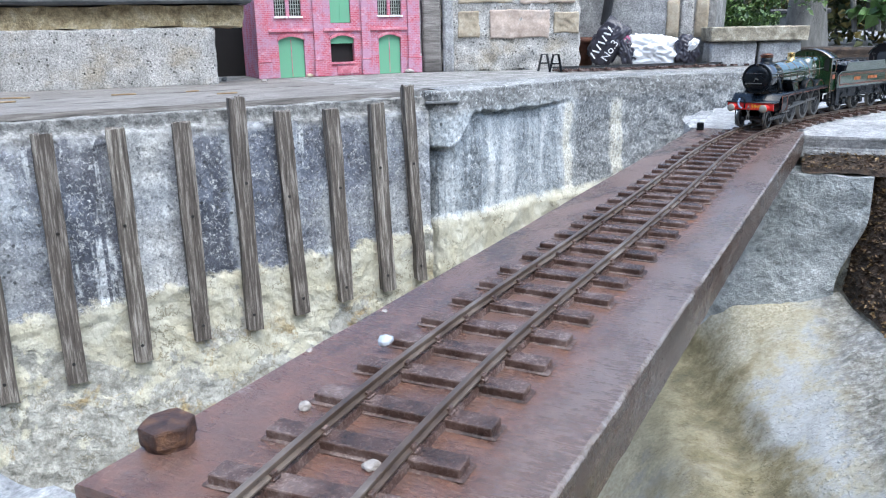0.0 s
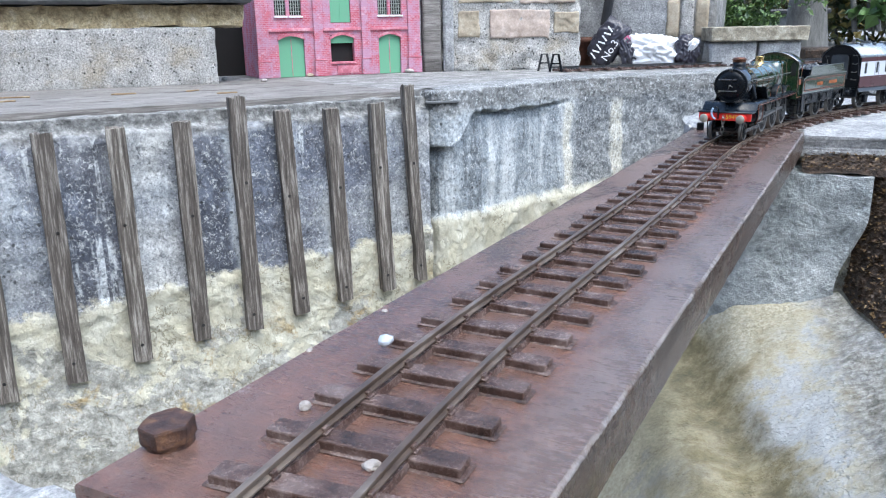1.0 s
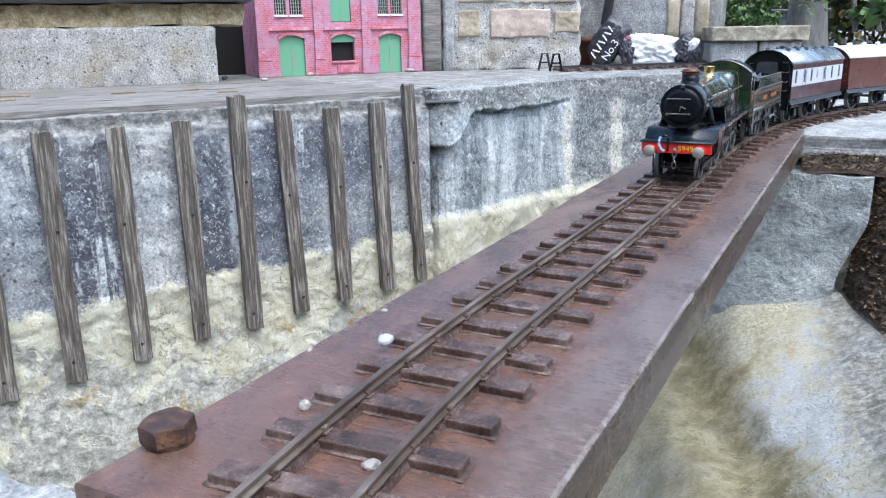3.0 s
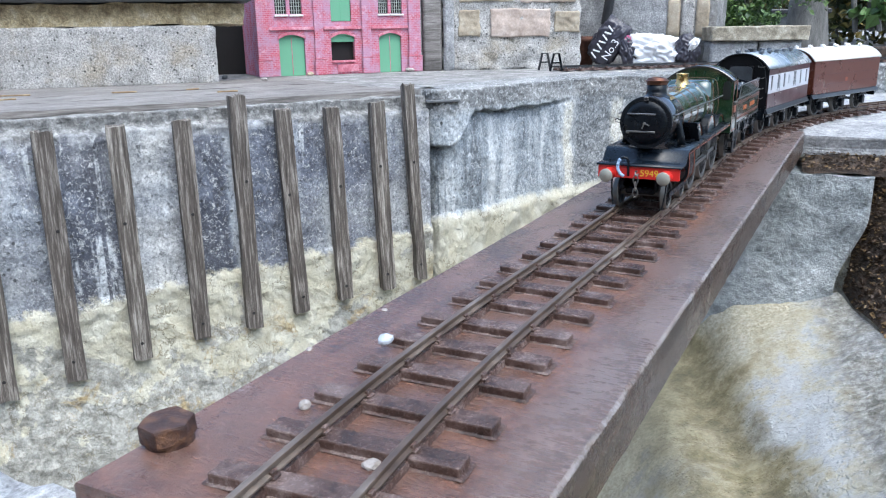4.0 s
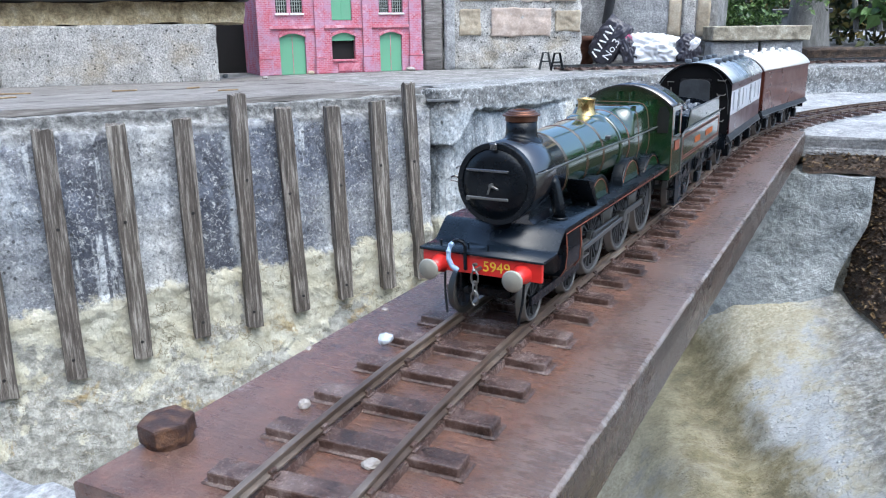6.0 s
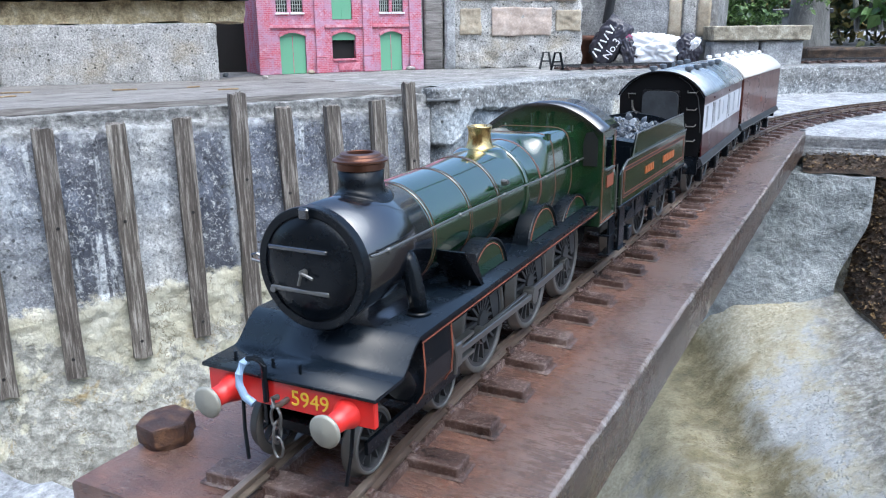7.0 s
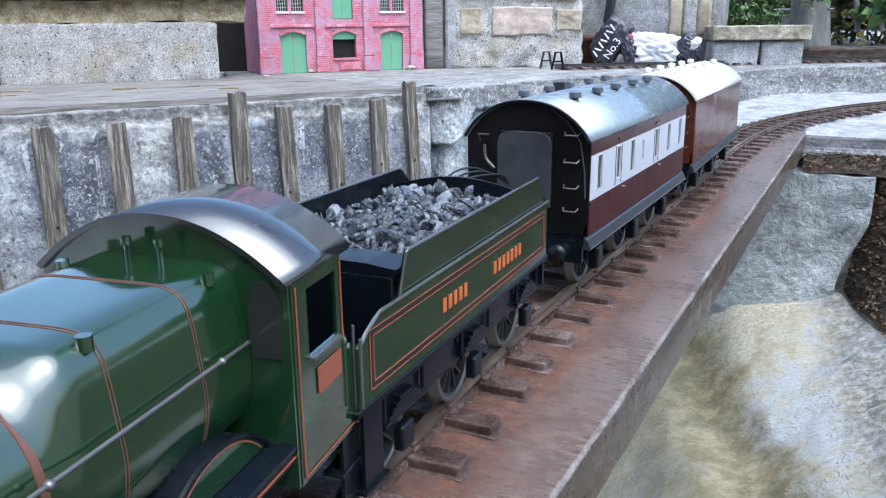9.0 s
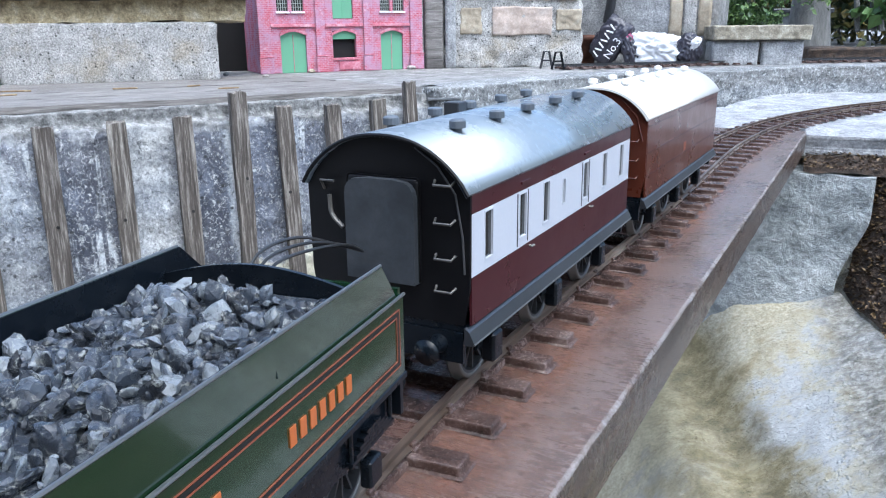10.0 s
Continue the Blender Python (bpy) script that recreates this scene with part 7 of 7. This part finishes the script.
for z in (0.0790, 0.0665, 0.0545, 0.0435):
    bm = bmesh.new()
    pipe(bm, [(0.0190, 0.0006, z + 0.0012), (0.0195, -0.0016, z), (0.0255, -0.0016, z), (0.0262, 0.0006, z + 0.0012)], 0.0005, 6)
    part("end_step", bm, TYRE, e1, "thin worn steel step")
bm = bmesh.new()
pipe(bm, [(-0.0245, 0.0006, 0.074), (-0.0245, -0.0016, 0.0775), (-0.0190, -0.0016, 0.0775)], 0.0005, 6)
part("lamp_iron", bm, TYRE, e1)
bm = bmesh.new()
pipe(bm, smooth_path([(-0.0215, -0.001, 0.0725), (-0.0205, -0.0015, 0.066), (-0.0160, -0.0015, 0.0615)], 8), 0.0008, 6)
part("jumper_cable", bm, TYRE, e1)
bm = bmesh.new()
prism(bm, [(-0.0133, 0.0450), (0.0133, 0.0450), (0.0133, 0.0745), (0.0129, 0.0766), (0.0118, 0.0783), (0.0101, 0.0794), (0.0050, 0.0800), (-0.0050, 0.0800), (-0.0101, 0.0794), (-0.0118, 0.0783), (-0.0129, 0.0766), (-0.0133, 0.0745)], "y", -0.0040, 0.0004)
gang = part("gangway", bm, GANGWAY, coach, "worn dark grey gangway sheet")
bm = bmesh.new()
box(bm, -0.0140, 0.0140, -0.0016, 0.0004, 0.0445, 0.0806, 0.0016, seg=3)
part("gangway_frame", bm, END_BLACK, gang)
CW = (0.0150, 0.0455, 0.0702, 0.0912, 0.1205, 0.1500, 0.1795)
for sx in (-1, 1):
    a, b = sorted((sx * 0.0305, sx * 0.0314))
    strip("lower_panel", coach, (a, b, 0.002, CL - 0.002, 0.0320, 0.0485), MAROON, "maroon lower panel")
    strip("upper_panel", coach, (a, b, 0.002, CL - 0.002, 0.0698, 0.0775), MAROON, "maroon cornice")
    # white band in pieces round the windows
    ys = [0.002]
    holes = []
    for k, w in enumerate(CW):
        hw = 0.0032 if k != 3 else 0.0014
        holes.append((w - hw, w + hw, 0.0525 if k != 3 else 0.0560, 0.0685 if k != 3 else 0.0660))
    bm = bmesh.new()
    last = 0.002
    for y0, y1, z0, z1 in holes:
        box(bm, a, b, last, y0, 0.0486, 0.0697)
        box(bm, a, b, y0, y1, 0.0486, z0)
        box(bm, a, b, y0, y1, z1, 0.0697)
        last = y1
    box(bm, a, b, last, CL - 0.002, 0.0486, 0.0697)
    band = part("white_panel", bm, COACH_WHITE, coach, "white window band")
    for k, (y0, y1, z0, z1) in enumerate(holes):
        bm = bmesh.new()
        box(bm, sx * 0.0306 - 0.0002, sx * 0.0306 + 0.0002, y0, y1, z0, z1)
        w = part("window", bm, GLASS, band)
        if k in (1, 4):
            bm = bmesh.new()
            o = sx * 0.0316
            for d in ((y0 - 0.0022, y0 - 0.0016, 0.0495, 0.0692), (y1 + 0.0016, y1 + 0.0022, 0.0495, 0.0692)):
                box(bm, min(o, sx * 0.0313), max(o, sx * 0.0313), *d)
            part("door_edge", bm, FRAME_GREY, band)
        bm = bmesh.new()
        o0, o1 = sorted((sx * 0.0312, sx * 0.0317))
        for d in ((y0 - 0.0006, y0, z0 - 0.0006, z1 + 0.0006), (y1, y1 + 0.0006, z0 - 0.0006, z1 + 0.0006), (y0, y1, z0 - 0.0006, z0), (y0, y1, z1, z1 + 0.0006)):
            box(bm, o0, o1, *d)
        part("window_frame", bm, COACH_WHITE, w)
    for y in (0.053, 0.128):
        bm = bmesh.new()
        pipe(bm, [(sx * 0.0314, y, 0.047), (sx * 0.0322, y, 0.0468), (sx * 0.0322, y + 0.003, 0.0465)], 0.0004, 6)
        part("door_handle", bm, BUFFER, coach)
    for y in (0.047, 0.121):
        strip("rain_strip", coach, (min(sx * 0.0313, sx * 0.0322), max(sx * 0.0313, sx * 0.0322), y - 0.004, y + 0.004, 0.0722, 0.0732), MAROON)
    for y in (0.028, 0.062, 0.094, 0.128, 0.160):
        bm = bmesh.new()
        z = 0.0768 + 0.0177 * (1 - (0.0135 / 0.0322) ** 2.3) ** 0.85
        lathe(bm, [(0.0017, -0.002), (0.0016, 0.0012), (0.0030, 0.0016), (0.0030, 0.0040), (0.0022, 0.0046), (0.0001, 0.0048)], 14, Matrix.Translation((sx * 0.0135, y, z - 0.0004)))
        part("roof_vent", bm, VENT_GREY, roof)
bm = bmesh.new()
box(bm, -0.0165, -0.0095, 0.075, 0.083, 0.0905, 0.0975, 0.0004)
part("lamp_box", bm, FRAME_GREY, roof)

C2Y = 0.674
van = tagged(new("model_coach"), "six-wheeled brown model coach with bright white roof", "model coach")
VL = 0.215
coach_base(van, VL, (0.040, 0.108, 0.178), VL, LOCO_BLACK)
arc2 = coach_arc(0.0325, 0.0768, 0.0935)
bm = bmesh.new()
prism(bm, arc2 + [(x * 0.965, z - 0.0012) for x, z in reversed(arc2)], "y", -0.0015, VL + 0.0015)
vroof = part("roof", bm, ROOF_WHITE, van, "bright white roof")
for f in vroof.data.polygons:
    f.use_smooth = abs(f.normal.y) < 0.5
ve = coach_end(van, 0.0012, BROWN_COACH, arc2, 0.0768, -1)
coach_end(van, VL - 0.0012, BROWN_COACH, arc2, 0.0768, 1)
bm = bmesh.new()
pipe(bm, [(0.0140, 0.0004, 0.089), (0.0250, 0.0004, 0.0778), (0.0290, 0.0004, 0.064)], 0.0004, 6)
part("end_rail", bm, BROWN_COACH, ve)
for z in (0.064, 0.053, 0.043):
    bm = bmesh.new()
    pipe(bm, [(0.0200, 0.0006, z + 0.0012), (0.0205, -0.0014, z), (0.0265, -0.0014, z), (0.0270, 0.0006, z + 0.0012)], 0.0005, 6)
    part("end_step", bm, BROWN_COACH, ve)
for sx in (-1, 1):
    a, b = sorted((sx * 0.0306, sx * 0.0315))
    for nm, z0, z1 in (("lower_panel", 0.0320, 0.0440), ("middle_panel", 0.0444, 0.0572), ("upper_panel", 0.0576, 0.0775)):
        strip(nm, van, (a, b, 0.002, VL - 0.002, z0, z1), BROWN_COACH)
    bm = bmesh.new()
    for z in (0.0442, 0.0574, 0.0725):
        box(bm, min(sx * 0.0314, sx * 0.0317), max(sx * 0.0314, sx * 0.0317), 0.003, VL - 0.003, z - 0.0003, z + 0.0003)
    part("beading", bm, MAROON, van)
    bm = bmesh.new()
    box(bm, min(sx * 0.0313, sx * 0.0316), max(sx * 0.0313, sx * 0.0316), 0.100, 0.107, 0.0455, 0.0510)
    part("crest", bm, ORANGE, van, "small faded gold crest")
    for y in (0.028, 0.068, 0.108, 0.148, 0.188):
        bm = bmesh.new()
        z = 0.0768 + 0.0167 * (1 - (0.010 / 0.0325) ** 2.3) ** 0.85
        lathe(bm, [(0.0018, -0.002), (0.0017, 0.0012), (0.0030, 0.0018), (0.0028, 0.0040), (0.0001, 0.0048)], 14, Matrix.Translation((sx * 0.010, y, z - 0.0004)))
        part("roof_vent", bm, ROOF_WHITE, vroof)


# debris on the beam and the boards
pebble(-0.0405, 0.1455, -0.0047, 0.0037, BEAD, "pale blue-white glass bead on a sleeper", 1.0, 0.8)
pebble(-0.0725, 0.132, -0.0085, 0.0016, PEBBLE, "tiny white chip on the beam", 2.0)
pebble(-0.0690, 0.190, -0.0085, 0.0016, PEBBLE, "tiny white chip on the beam", 3.0)
pebble(-0.0395, 0.0865, -0.0085, 0.0022, PEBBLE, "small buff pebble on the beam", 4.0, 0.9)
pebble(0.0050, 0.0625, -0.0085, 0.0030, PEBBLE, "flat white pebble between the rails", 5.0, 0.4)
pebble(-0.705, 1.46, 0.0325, 0.020, STONE_TAN, "small orange-tan stone by the pier", 6.0, 0.35)
pebble(-0.875, 1.20, 0.0410, 0.008, STONE_TAN, "small yellowish stone by the warehouse", 7.0, 0.5)
pebble(-0.975, 1.06, 0.0410, 0.006, SLATE, "small dark stone on the boards", 8.0, 0.7)
pebble(-0.850, 1.03, 0.0410, 0.006, PEBBLE, "small pale stone on the boards", 9.0, 0.6)
pebble(-0.740, 1.37, 0.0410, 0.009, PEBBLE, "pale stone by the warehouse", 10.0, 0.5)

for x, y, a, size in ((-0.93, 0.55, 62, 0.07), (-0.86, 0.72, 50, 0.035), (-0.80, 0.80, 80, 0.022), (-0.71, 0.78, 55, 0.03), (-0.98, 0.62, 40, 0.05)):
    bm = bmesh.new()
    pipe(bm, [(size * (q / 5 - 0.5), 0.003 * noise.noise(Vector((q, x * 9, 0))), 0.0014) for q in range(6)], 0.0012, 5)
    ob = tagged(put("straw", bm, DRY_STEM), "dry tan plant stem lying on the boards", "plant stem")
    ob.matrix_world = pose(x, y, 0.0419, 0, 0, a)

# ---- motion ----
FRONT = [(0.0, 1.098), (2.5, 0.770), (4.5, 0.5157), (5.5, 0.3936), (7.0, 0.1861), (7.5, 0.1179), (8.5, -0.0088), (9.5, -0.1383), (10.0, -0.2030)]


def front(t):
    """How far along the line the buffer beam stands at t seconds."""
    ts, fs = [a for a, _ in FRONT], [b for _, b in FRONT]
    n = len(ts)
    slope = []
    for i in range(n):
        a, b = max(0, i - 1), min(n - 1, i + 1)
        slope.append((fs[b] - fs[a]) / (ts[b] - ts[a]))
    k = max(0, min(n - 2, sum(1 for q in ts if q <= t) - 1))
    h = ts[k + 1] - ts[k]
    u = (t - ts[k]) / h
    return (2 * u ** 3 - 3 * u ** 2 + 1) * fs[k] + (u ** 3 - 2 * u ** 2 + u) * h * slope[k] + (-2 * u ** 3 + 3 * u ** 2) * fs[k + 1] + (u ** 3 - u ** 2) * h * slope[k + 1]


def vehicle_pose(s, a, b):
    """A rigid vehicle whose wheels a and b behind its front follow the line."""
    xa, ya, _ = on_line(s + a)
    xb, yb, _ = on_line(s + b)
    h = math.atan2(xb - xa, yb - ya)
    return pose(xa - a * math.sin(h), ya - a * math.cos(h), 0, 0, 0, -math.degrees(h))


def motions():
    times = [k / 10 for k in range(101)]
    for thing, off, a, b in ((loco, 0.0, 0.056, 0.180), (tender, TY, 0.275 - TY, 0.38 - TY), (coach, CY, 0.030, 0.163), (van, C2Y, 0.040, 0.178)):
        walk(thing, [(k / 4, vehicle_pose(front(k / 4) + off, a, b)) for k in range(41)])
    s0 = front(7.5)
    for axle, y, r in SPIN:
        walk(axle, [(t, pose(0, y, r, math.degrees((s0 - front(t)) / r))) for t in times])
    for sx, c, k, h in RODS:
        rows_c, rows_k, rows_h = [], [], []
        for t in times:
            a = CRANK0 + (0.0 if sx > 0 else math.pi / 2) + (s0 - front(t)) / 0.0203
            py, pz = 0.1467 + CRANK_R * math.cos(a), 0.0203 + CRANK_R * math.sin(a)
            swing = math.asin((pz - 0.0201) / 0.078)
            rows_c.append((t, pose(sx * 0.0205, py, pz)))
            rows_k.append((t, pose(sx * 0.0228, py, pz, math.degrees(swing))))
            rows_h.append((t, pose(sx * 0.0228, py - 0.078 * math.cos(swing), 0.0201)))
        walk(c, rows_c)
        walk(k, rows_k)
        walk(h, rows_h)


motions()
